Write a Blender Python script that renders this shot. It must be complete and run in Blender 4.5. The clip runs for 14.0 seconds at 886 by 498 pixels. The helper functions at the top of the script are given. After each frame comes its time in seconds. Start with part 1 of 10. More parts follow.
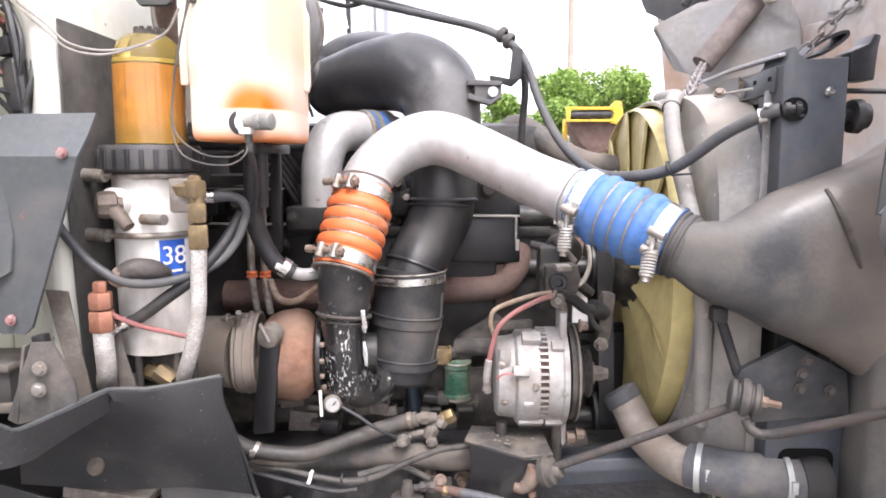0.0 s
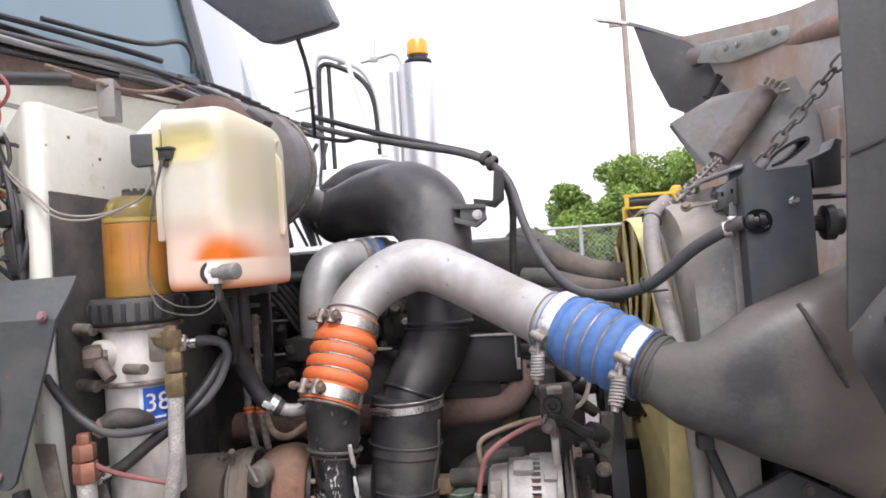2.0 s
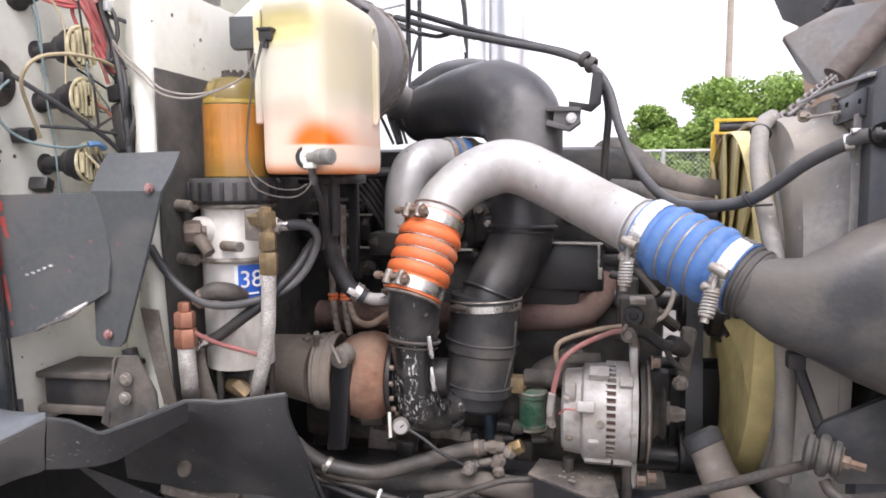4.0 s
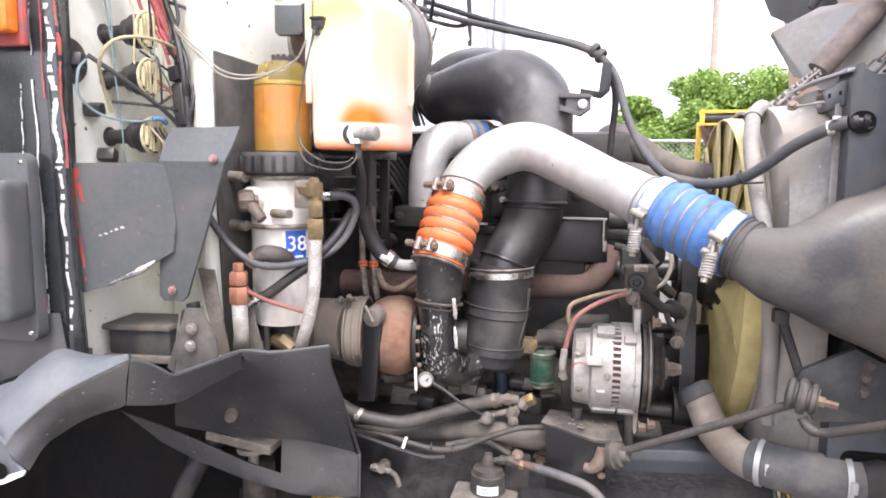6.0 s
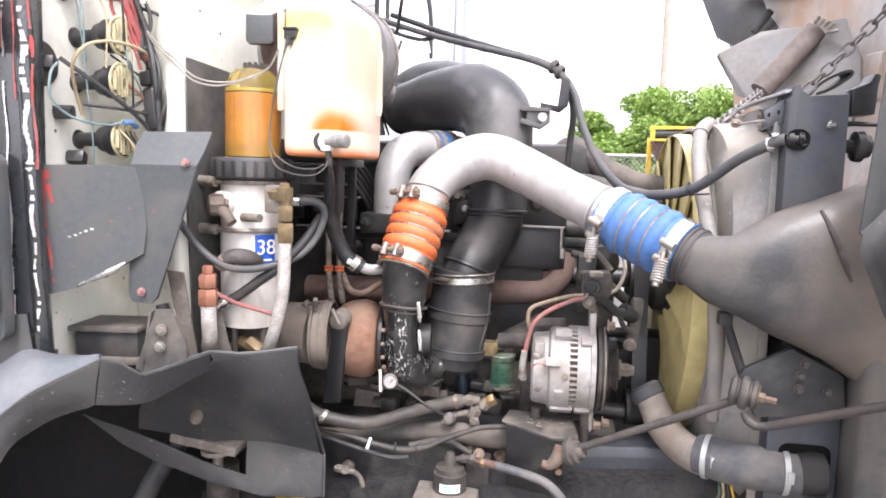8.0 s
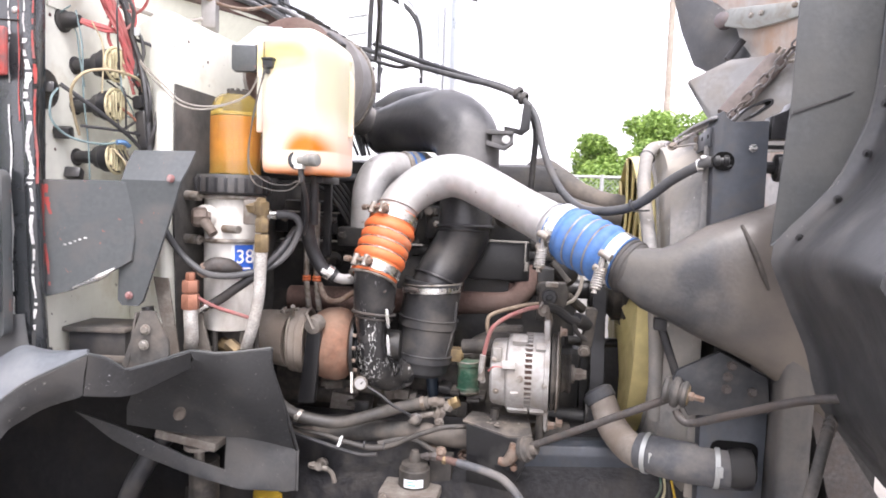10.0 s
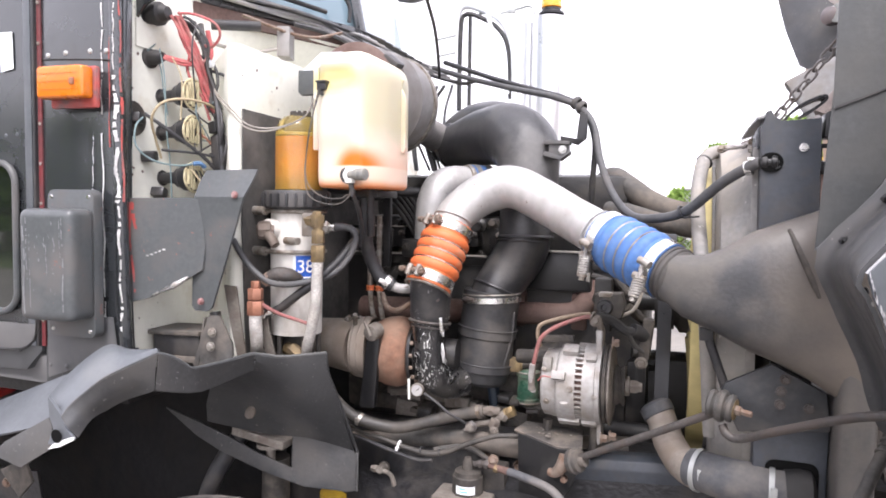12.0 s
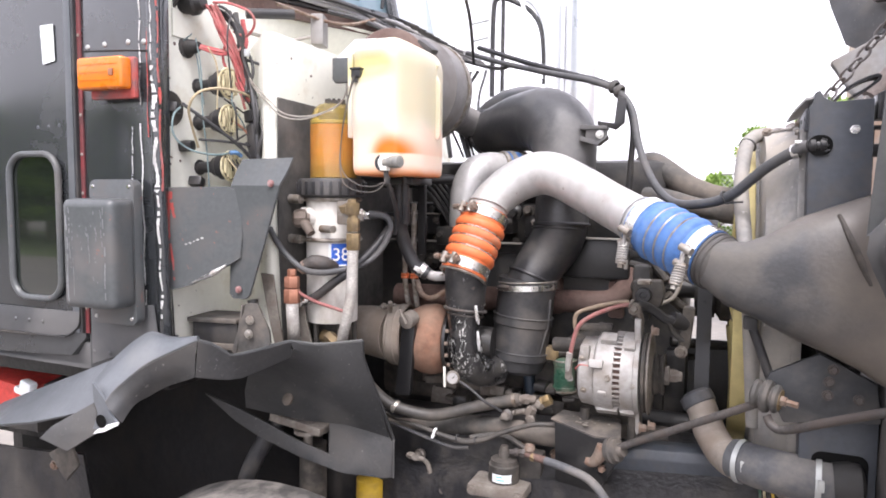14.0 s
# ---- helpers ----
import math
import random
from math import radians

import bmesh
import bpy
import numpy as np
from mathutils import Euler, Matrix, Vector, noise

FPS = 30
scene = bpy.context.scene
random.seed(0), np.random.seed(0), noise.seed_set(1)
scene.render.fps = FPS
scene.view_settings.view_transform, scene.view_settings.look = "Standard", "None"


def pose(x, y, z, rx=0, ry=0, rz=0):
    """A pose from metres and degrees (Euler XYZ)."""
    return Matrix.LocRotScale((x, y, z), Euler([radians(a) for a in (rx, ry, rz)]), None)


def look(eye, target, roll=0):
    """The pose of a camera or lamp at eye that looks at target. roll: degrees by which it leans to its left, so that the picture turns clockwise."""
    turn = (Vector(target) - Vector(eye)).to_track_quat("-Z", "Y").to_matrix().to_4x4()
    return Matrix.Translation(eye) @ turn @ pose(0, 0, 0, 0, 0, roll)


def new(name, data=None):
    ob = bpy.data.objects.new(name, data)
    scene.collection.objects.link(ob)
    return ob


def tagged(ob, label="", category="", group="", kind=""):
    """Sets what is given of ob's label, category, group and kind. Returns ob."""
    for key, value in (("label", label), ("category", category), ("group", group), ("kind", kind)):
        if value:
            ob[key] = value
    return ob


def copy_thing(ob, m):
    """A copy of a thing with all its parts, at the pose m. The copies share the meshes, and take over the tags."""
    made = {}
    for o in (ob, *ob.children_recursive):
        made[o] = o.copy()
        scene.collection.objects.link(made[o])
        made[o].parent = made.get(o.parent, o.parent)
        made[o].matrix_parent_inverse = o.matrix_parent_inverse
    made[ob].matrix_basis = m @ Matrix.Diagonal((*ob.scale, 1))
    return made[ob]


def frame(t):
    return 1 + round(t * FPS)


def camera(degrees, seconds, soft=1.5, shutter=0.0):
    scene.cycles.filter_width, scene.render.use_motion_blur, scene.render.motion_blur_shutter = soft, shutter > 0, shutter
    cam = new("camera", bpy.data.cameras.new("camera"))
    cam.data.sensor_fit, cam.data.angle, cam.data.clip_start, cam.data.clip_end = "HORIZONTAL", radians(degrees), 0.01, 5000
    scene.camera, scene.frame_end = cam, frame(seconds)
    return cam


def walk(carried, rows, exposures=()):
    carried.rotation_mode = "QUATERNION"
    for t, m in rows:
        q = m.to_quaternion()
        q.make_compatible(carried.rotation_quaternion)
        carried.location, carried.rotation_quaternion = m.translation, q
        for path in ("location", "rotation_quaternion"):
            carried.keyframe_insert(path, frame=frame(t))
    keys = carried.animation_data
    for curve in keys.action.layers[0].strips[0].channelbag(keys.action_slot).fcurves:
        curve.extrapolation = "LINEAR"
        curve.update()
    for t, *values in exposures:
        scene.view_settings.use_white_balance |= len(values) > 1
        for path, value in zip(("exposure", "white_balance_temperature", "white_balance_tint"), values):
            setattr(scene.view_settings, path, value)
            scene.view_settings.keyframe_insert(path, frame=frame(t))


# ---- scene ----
cam = camera(66.6, 14.0, soft=1.8)
PATH = [
    (0, (0.03, 0.013, 1.508), (-0.014, 1.996, 1.248), 0.1),
    (0.5, (0.101, 0.028, 1.522), (-0.131, 2.001, 1.29), -1.4),
    (1, (0.165, 0.04, 1.546), (-0.07, 2.024, 1.463), -5.4),
    (1.5, (0.196, 0.028, 1.551), (-0.036, 2.015, 1.542), -5.3),
    (2, (0.183, 0.025, 1.557), (-0.081, 2.008, 1.579), -3.9),
    (2.5, (0.167, 0.016, 1.546), (-0.176, 1.986, 1.505), -0.6),
    (3, (0.155, 0.016, 1.539), (-0.251, 1.972, 1.44), -0.5),
    (3.5, (0.151, 0.023, 1.537), (-0.292, 1.965, 1.363), 0.0),
    (4, (0.154, 0.026, 1.531), (-0.319, 1.956, 1.313), -0.3),
    (6.5, (0.101, -0.135, 1.513), (-0.29, 1.809, 1.253), 1.2),
    (7, (0.096, -0.143, 1.512), (-0.235, 1.812, 1.25), 1.2),
    (7.5, (0.099, -0.14, 1.511), (-0.203, 1.822, 1.266), 1.6),
    (8, (0.103, -0.152, 1.51), (-0.191, 1.814, 1.289), 1.6),
    (10.5, (0.257, -0.255, 1.5), (-0.084, 1.711, 1.355), 2.3),
    (11, (0.321, -0.261, 1.495), (-0.132, 1.683, 1.364), 2.4),
    (11.5, (0.338, -0.243, 1.494), (-0.255, 1.663, 1.373), 1.3),
    (12, (0.344, -0.232, 1.494), (-0.333, 1.646, 1.379), 0.9),
    (12.5, (0.349, -0.222, 1.496), (-0.39, 1.633, 1.382), 0.6),
    (13, (0.343, -0.22, 1.495), (-0.428, 1.621, 1.372), 0.4),
    (13.5, (0.334, -0.223, 1.493), (-0.435, 1.618, 1.357), 0.6),
    (14, (0.334, -0.226, 1.494), (-0.429, 1.616, 1.34), 0.5),
]
EXPOSURES = [(0.0, 1.74), (0.5, 1.76), (1.0, 1.68), (1.5, 1.12), (2.0, 0.85), (2.5, 0.63), (3.0, 0.58), (3.5, 0.78), (4.0, 1.12), (6.5, 1.73), (8.0, 1.78), (10.5, 1.63), (12.0, 1.48), (14.0, 1.46)]
walk(cam, [(t, look(eye, target, roll)) for t, eye, target, roll in PATH], [(t, stops, 6500, 14) for t, stops in EXPOSURES])

# ---- world and light ----
world = bpy.data.worlds.new("overcast_sky")
scene.world = world
world.use_nodes = True
wn = world.node_tree.nodes
wl = world.node_tree.links
sky = wn.new("ShaderNodeTexSky")
sky.sky_type = "NISHITA"
sky.sun_disc = False
SUN_ELEVATION, SUN_TURN = 58.0, 160.0
sky.sun_elevation, sky.sun_rotation = radians(SUN_ELEVATION), radians(SUN_TURN)
sky.dust_density, sky.air_density = 4.0, 1.0
pale = wn.new("ShaderNodeHueSaturation")
pale.inputs["Saturation"].default_value = 0.22
wl.new(sky.outputs["Color"], pale.inputs["Color"])
cloud = wn.new("ShaderNodeMix")
cloud.data_type = "RGBA"
cloud.inputs[0].default_value = 0.6
cloud.inputs[7].default_value = (7.75, 7.6, 8.5, 1.0)
wl.new(pale.outputs["Color"], cloud.inputs[6])
wl.new(cloud.outputs[2], wn["Background"].inputs["Color"])
wn["Background"].inputs["Strength"].default_value = 0.15

sun_data = bpy.data.lights.new("sun", "SUN")
sun_data.energy, sun_data.angle, sun_data.color = 1.3, radians(16), (1.0, 0.965, 0.955)
sun = new("sun", sun_data)
_az, _el = radians(SUN_TURN), radians(SUN_ELEVATION)
sun.matrix_world = look((0, 0, 8), (-math.sin(_az) * math.cos(_el), -math.cos(_az) * math.cos(_el), 8 - math.sin(_el)))


# ---- materials ----
def surface(name, base, rough=0.5, metal=0.0, vary=0.18, fine=60.0, bump=0.12, dirt=None, dirt_amount=0.35, dirt_scale=9.0, streak=0.0,
            chips=None, chip_scale=35.0, chip_amount=0.3, coat=0.0, specular=0.5, rough_vary=0.12):
    """A weathered surface: grain and blotches of the base colour, dust in patches, and chips or rust spots where given."""
    m = bpy.data.materials.new(name)
    m.use_nodes = True
    n, l = m.node_tree.nodes, m.node_tree.links
    b = n["Principled BSDF"]
    co = n.new("ShaderNodeTexCoord").outputs["Object"]

    def noise_tex(scale, detail=4.0, rough_=0.55, stretch=None):
        t = n.new("ShaderNodeTexNoise")
        t.inputs["Scale"].default_value, t.inputs["Detail"].default_value, t.inputs["Roughness"].default_value = scale, detail, rough_
        src = co
        if stretch:
            mp = n.new("ShaderNodeMapping")
            mp.inputs["Scale"].default_value = stretch
            l.new(co, mp.inputs["Vector"])
            src = mp.outputs["Vector"]
        l.new(src, t.inputs["Vector"])
        return t.outputs["Fac"]

    def ramp(fac, lo, hi):
        r = n.new("ShaderNodeMapRange")
        r.inputs["From Min"].default_value, r.inputs["From Max"].default_value = lo, hi
        r.clamp = True
        l.new(fac, r.inputs["Value"])
        return r.outputs["Result"]

    def mix(fac, a, c, kind="MIX"):
        x = n.new("ShaderNodeMix")
        x.data_type, x.blend_type = "RGBA", kind
        for sock, v in ((x.inputs[0], fac), (x.inputs[6], a), (x.inputs[7], c)):
            if hasattr(v, "is_output"):
                l.new(v, sock)
            else:
                sock.default_value = v if isinstance(v, float) else (*v, 1.0)
        return x.outputs[2]

    grain, blotch = noise_tex(fine), noise_tex(fine * 0.13, 5.0)
    lo = tuple(c * (1 - vary) for c in base)
    hi = tuple(min(1.0, c * (1 + vary)) for c in base)
    col = mix(ramp(grain, 0.35, 0.65), lo, hi)
    col = mix(ramp(blotch, 0.4, 0.68), col, tuple(min(1.0, c * (1 - vary * 0.9)) for c in base))
    rsock = ramp(blotch, 0.2, 0.8)
    rr = n.new("ShaderNodeMapRange")
    rr.inputs["To Min"].default_value, rr.inputs["To Max"].default_value = max(0.03, rough - rough_vary), min(1.0, rough + rough_vary)
    l.new(rsock, rr.inputs["Value"])
    rough_out = rr.outputs["Result"]
    if dirt:
        d = noise_tex(dirt_scale, 7.0, 0.62, (1, 1, 1 - 0.85 * streak))
        mask = ramp(d, 0.62 - dirt_amount * 0.45, 0.74 - dirt_amount * 0.2)
        mul = n.new("ShaderNodeMath")
        mul.operation = "MULTIPLY"
        mul.inputs[1].default_value = 0.85
        l.new(mask, mul.inputs[0])
        col = mix(mul.outputs[0], col, dirt)
        up = n.new("ShaderNodeMix")
        up.inputs[3].default_value = 0.9
        l.new(mul.outputs[0], up.inputs[0])
        l.new(rough_out, up.inputs[2])
        rough_out = up.outputs[0]
    if chips:
        c = noise_tex(chip_scale, 3.0, 0.6)
        c2 = ramp(c, 0.72 - chip_amount * 0.3, 0.735 - chip_amount * 0.3)
        col = mix(c2, col, chips)
    l.new(col, b.inputs["Base Color"])
    l.new(rough_out, b.inputs["Roughness"])
    b.inputs["Metallic"].default_value = metal
    b.inputs["Specular IOR Level"].default_value = specular
    if coat:
        b.inputs["Coat Weight"].default_value, b.inputs["Coat Roughness"].default_value = coat, 0.15
    if bump:
        bp = n.new("ShaderNodeBump")
        bp.inputs["Strength"].default_value, bp.inputs["Distance"].default_value = bump, 0.004
        l.new(grain, bp.inputs["Height"])
        l.new(bp.outputs["Normal"], b.inputs["Normal"])
    return m


M = {}
M["silver_pipe"] = surface("silver_pipe", (0.47, 0.465, 0.46), 0.46, 0.4, 0.12, 45, 0.05, dirt=(0.34, 0.32, 0.30), dirt_amount=0.36, chips=(0.20, 0.17, 0.14), chip_scale=75, chip_amount=0.10)
M["cast_alloy"] = surface("cast_alloy", (0.40, 0.385, 0.365), 0.5, 0.45, 0.16, 120, 0.25, dirt=(0.22, 0.195, 0.165), dirt_amount=0.42, dirt_scale=16)
M["bright_steel"] = surface("bright_steel", (0.72, 0.71, 0.69), 0.24, 0.95, 0.10, 90, 0.05, dirt=(0.33, 0.27, 0.2), dirt_amount=0.22, dirt_scale=40)
M["dull_steel"] = surface("dull_steel", (0.36, 0.34, 0.31), 0.5, 0.7, 0.2, 110, 0.15, dirt=(0.19, 0.14, 0.10), dirt_amount=0.42, dirt_scale=30)
M["dark_nut"] = surface("dark_nut", (0.085, 0.078, 0.074), 0.58, 0.35, 0.3, 140, 0.3, dirt=(0.105, 0.085, 0.074), dirt_amount=0.4, dirt_scale=40)
M["rusty_bolt"] = surface("rusty_bolt", (0.235, 0.185, 0.15), 0.7, 0.35, 0.3, 160, 0.3, dirt=(0.19, 0.115, 0.08), dirt_amount=0.42, dirt_scale=50)
M["rust_cast"] = surface("rust_cast", (0.205, 0.104, 0.066), 0.8, 0.1, 0.24, 70, 0.3, dirt=(0.22, 0.15, 0.11), dirt_amount=0.55, dirt_scale=13)
M["rust_dark"] = surface("rust_dark", (0.115, 0.070, 0.058), 0.85, 0.1, 0.25, 120, 0.35, dirt=(0.15, 0.108, 0.092), dirt_amount=0.4)
M["exhaust_steel"] = surface("exhaust_steel", (0.33, 0.29, 0.25), 0.68, 0.35, 0.14, 80, 0.2, dirt=(0.25, 0.20, 0.16), dirt_amount=0.4)
M["black_plastic"] = surface("black_plastic", (0.022, 0.022, 0.024), 0.38, 0.0, 0.2, 140, 0.08, dirt=(0.10, 0.09, 0.08), dirt_amount=0.22, dirt_scale=6)
M["elbow_plastic"] = surface("elbow_plastic", (0.048, 0.048, 0.051), 0.38, 0.0, 0.15, 150, 0.05, dirt=(0.17, 0.165, 0.16), dirt_amount=0.32, dirt_scale=5)
M["black_rubber"] = surface("black_rubber", (0.021, 0.021, 0.023), 0.5, 0.0, 0.2, 160, 0.12, dirt=(0.07, 0.063, 0.056), dirt_amount=0.28, dirt_scale=14)
M["boot_rubber"] = surface("boot_rubber", (0.036, 0.036, 0.038), 0.46, 0.0, 0.2, 150, 0.12, dirt=(0.10, 0.09, 0.08), dirt_amount=0.34, dirt_scale=11)
M["bracket_dusty"] = surface("bracket_dusty", (0.075, 0.068, 0.062), 0.62, 0.2, 0.25, 120, 0.25, dirt=(0.20, 0.17, 0.14), dirt_amount=0.42, dirt_scale=18)
M["tan_cable"] = surface("tan_cable", (0.22, 0.165, 0.115), 0.6, 0.0, 0.25, 80, 0.08, dirt=(0.16, 0.12, 0.09), dirt_amount=0.4, dirt_scale=25)
M["grey_rubber"] = surface("grey_rubber", (0.055, 0.056, 0.059), 0.55, 0.0, 0.15, 140, 0.1, dirt=(0.105, 0.10, 0.096), dirt_amount=0.4, dirt_scale=10)
M["oily_hose"] = surface("oily_hose", (0.040, 0.037, 0.034), 0.55, 0.0, 0.2, 140, 0.15, dirt=(0.115, 0.10, 0.085), dirt_amount=0.4, dirt_scale=11)
M["dusty_hose"] = surface("dusty_hose", (0.06, 0.057, 0.053), 0.7, 0.0, 0.2, 140, 0.15, dirt=(0.155, 0.13, 0.108), dirt_amount=0.45, dirt_scale=12)
M["grey_hose"] = surface("grey_hose", (0.075, 0.077, 0.083), 0.62, 0.0, 0.15, 120, 0.1, dirt=(0.18, 0.165, 0.15), dirt_amount=0.36, dirt_scale=13)
M["duct_paint"] = surface("duct_paint", (0.050, 0.050, 0.051), 0.40, 0.0, 0.16, 150, 0.14, dirt=(0.15, 0.132, 0.112), dirt_amount=0.42, dirt_scale=5.0)
M["frame_paint"] = surface("frame_paint", (0.020, 0.020, 0.022), 0.38, 0.0, 0.35, 90, 0.35, dirt=(0.062, 0.055, 0.048), dirt_amount=0.32, dirt_scale=13, streak=0.6)
M["bracket_paint"] = surface("bracket_paint", (0.042, 0.048, 0.058), 0.45, 0.0, 0.12, 90, 0.12, dirt=(0.075, 0.07, 0.066), dirt_amount=0.2, dirt_scale=11)
M["engine_paint"] = surface("engine_paint", (0.014, 0.0135, 0.0135), 0.42, 0.0, 0.25, 80, 0.3, dirt=(0.06, 0.053, 0.045), dirt_amount=0.30, dirt_scale=12)
M["engine_grime"] = surface("engine_grime", (0.036, 0.032, 0.028), 0.72, 0.0, 0.3, 70, 0.5, dirt=(0.11, 0.094, 0.078), dirt_amount=0.38, dirt_scale=22)
M["orange_silicone"] = surface("orange_silicone", (0.62, 0.145, 0.045), 0.55, 0.0, 0.1, 110, 0.06, dirt=(0.42, 0.19, 0.11), dirt_amount=0.22, dirt_scale=25)
M["blue_silicone"] = surface("blue_silicone", (0.060, 0.150, 0.37), 0.58, 0.0, 0.16, 110, 0.08, dirt=(0.115, 0.195, 0.365), dirt_amount=0.32, dirt_scale=36)
M["cab_paint"] = surface("cab_paint", (0.026, 0.029, 0.032), 0.22, 0.0, 0.10, 60, 0.015, dirt=(0.040, 0.042, 0.044), dirt_amount=0.16, dirt_scale=5, coat=0.9)
M["fender_paint"] = surface("fender_paint", (0.078, 0.086, 0.095), 0.4, 0.0, 0.1, 120, 0.05, dirt=(0.115, 0.12, 0.125), dirt_amount=0.22, dirt_scale=7)
M["fender_plastic"] = surface("fender_plastic", (0.041, 0.042, 0.044), 0.38, 0.0, 0.14, 150, 0.1, dirt=(0.085, 0.08, 0.075), dirt_amount=0.3, dirt_scale=6, chips=(0.2, 0.19, 0.18), chip_scale=130, chip_amount=0.08)
M["plate_paint"] = surface("plate_paint", (0.071, 0.077, 0.080), 0.36, 0.0, 0.10, 120, 0.04, dirt=(0.115, 0.106, 0.10), dirt_amount=0.3, dirt_scale=8, chips=(0.16, 0.085, 0.075), chip_scale=60, chip_amount=0.10)
M["white_paint"] = surface("white_paint", (0.69, 0.69, 0.615), 0.42, 0.0, 0.04, 60, 0.05, dirt=(0.52, 0.47, 0.37), dirt_amount=0.14, dirt_scale=8, chips=(0.13, 0.11, 0.09), chip_scale=42, chip_amount=0.05)
M["insulation"] = surface("insulation", (0.055, 0.053, 0.05), 0.85, 0.0, 0.2, 60, 0.2, dirt=(0.12, 0.11, 0.1), dirt_amount=0.4)
M["filter_white"] = surface("filter_white", (0.62, 0.60, 0.56), 0.4, 0.1, 0.06, 80, 0.05, dirt=(0.34, 0.30, 0.25), dirt_amount=0.34, dirt_scale=12, streak=0.6)
M["brass"] = surface("brass", (0.25, 0.18, 0.09), 0.48, 0.6, 0.25, 100, 0.2, dirt=(0.16, 0.125, 0.085), dirt_amount=0.5, dirt_scale=30)
M["copper_fit"] = surface("copper_fit", (0.34, 0.155, 0.10), 0.5, 0.5, 0.2, 100, 0.1, dirt=(0.34, 0.17, 0.12), dirt_amount=0.4, dirt_scale=30)
M["grimy_alloy"] = surface("grimy_alloy", (0.215, 0.195, 0.172), 0.6, 0.3, 0.25, 110, 0.35, dirt=(0.14, 0.115, 0.095), dirt_amount=0.5, dirt_scale=26)
M["fuel_tank"] = None
M["dull_red_cable"] = surface("dull_red_cable", (0.27, 0.085, 0.082), 0.6, 0.0, 0.2, 80, 0.05, dirt=(0.22, 0.145, 0.125), dirt_amount=0.5, dirt_scale=25)
M["red_wire"] = surface("red_wire", (0.42, 0.085, 0.085), 0.55, 0.0, 0.2, 80, 0.05, dirt=(0.30, 0.17, 0.15), dirt_amount=0.42, dirt_scale=30)
M["black_wire"] = surface("black_wire", (0.03, 0.03, 0.032), 0.5, 0.0, 0.2, 80, 0.05, dirt=(0.12, 0.11, 0.1), dirt_amount=0.3)
M["dull_blue"] = surface("dull_blue", (0.10, 0.20, 0.36), 0.5, 0.0, 0.15, 80, 0.05)
M["teal_wire"] = surface("teal_wire", (0.17, 0.235, 0.24), 0.5, 0.0, 0.15, 80, 0.05)
M["tan_wire"] = surface("tan_wire", (0.40, 0.33, 0.21), 0.5, 0.0, 0.15, 80, 0.05)
M["grey_wire"] = surface("grey_wire", (0.30, 0.28, 0.25), 0.6, 0.0, 0.15, 80, 0.05, dirt=(0.2, 0.17, 0.14), dirt_amount=0.4)
M["cream_plastic"] = surface("cream_plastic", (0.62, 0.56, 0.36), 0.45, 0.0, 0.12, 90, 0.08, dirt=(0.3, 0.25, 0.15), dirt_amount=0.4, dirt_scale=30)
M["green_paint"] = surface("green_paint", (0.03, 0.095, 0.06), 0.3, 0.1, 0.2, 90, 0.1, dirt=(0.2, 0.2, 0.15), dirt_amount=0.4, dirt_scale=30)
M["dark_blue"] = surface("dark_blue", (0.03, 0.045, 0.065), 0.5)
M["decal_blue"] = surface("decal_blue", (0.03, 0.12, 0.52), 0.4, 0.0, 0.05, 60, 0.02)
M["decal_white"] = surface("decal_white", (0.78, 0.78, 0.78), 0.4, 0.0, 0.04, 60, 0.02)
M["label_white"] = surface("label_white", (0.70, 0.73, 0.74), 0.5, 0.0, 0.06, 90, 0.02)
M["label_teal"] = surface("label_teal", (0.10, 0.38, 0.42), 0.5, 0.0, 0.06, 90, 0.02)
M["red_paint"] = surface("red_paint", (0.52, 0.055, 0.045), 0.45, 0.0, 0.2, 90, 0.05)
M["yellow_paint"] = surface("yellow_paint", (0.62, 0.40, 0.03), 0.45, 0.0, 0.12, 90, 0.05, dirt=(0.3, 0.2, 0.06), dirt_amount=0.3)
M["pale_hose"] = surface("pale_hose", (0.30, 0.30, 0.31), 0.6, 0.0, 0.1, 90, 0.08, dirt=(0.36, 0.34, 0.31), dirt_amount=0.4, dirt_scale=12)
M["brown_tube"] = surface("brown_tube", (0.115, 0.092, 0.084), 0.7, 0.0, 0.2, 60, 0.15, dirt=(0.20, 0.17, 0.15), dirt_amount=0.3, dirt_scale=9)
M["hinge_cap"] = surface("hinge_cap", (0.14, 0.125, 0.13), 0.6, 0.1, 0.2, 60, 0.15, dirt=(0.20, 0.15, 0.13), dirt_amount=0.4, dirt_scale=14)
M["air_dam"] = surface("air_dam", (0.215, 0.213, 0.212), 0.6, 0.0, 0.1, 70, 0.08, dirt=(0.185, 0.16, 0.135), dirt_amount=0.45, dirt_scale=6)
M["chain_steel"] = surface("chain_steel", (0.27, 0.255, 0.25), 0.5, 0.5, 0.25, 90, 0.15, dirt=(0.15, 0.125, 0.11), dirt_amount=0.4, dirt_scale=30)
M["alt_alloy"] = surface("alt_alloy", (0.37, 0.358, 0.345), 0.55, 0.35, 0.12, 130, 0.2, dirt=(0.27, 0.24, 0.21), dirt_amount=0.40, dirt_scale=18)
M["liner_grey"] = surface("liner_grey", (0.058, 0.061, 0.062), 0.5, 0.0, 0.12, 150, 0.1, dirt=(0.10, 0.098, 0.092), dirt_amount=0.40, dirt_scale=4)
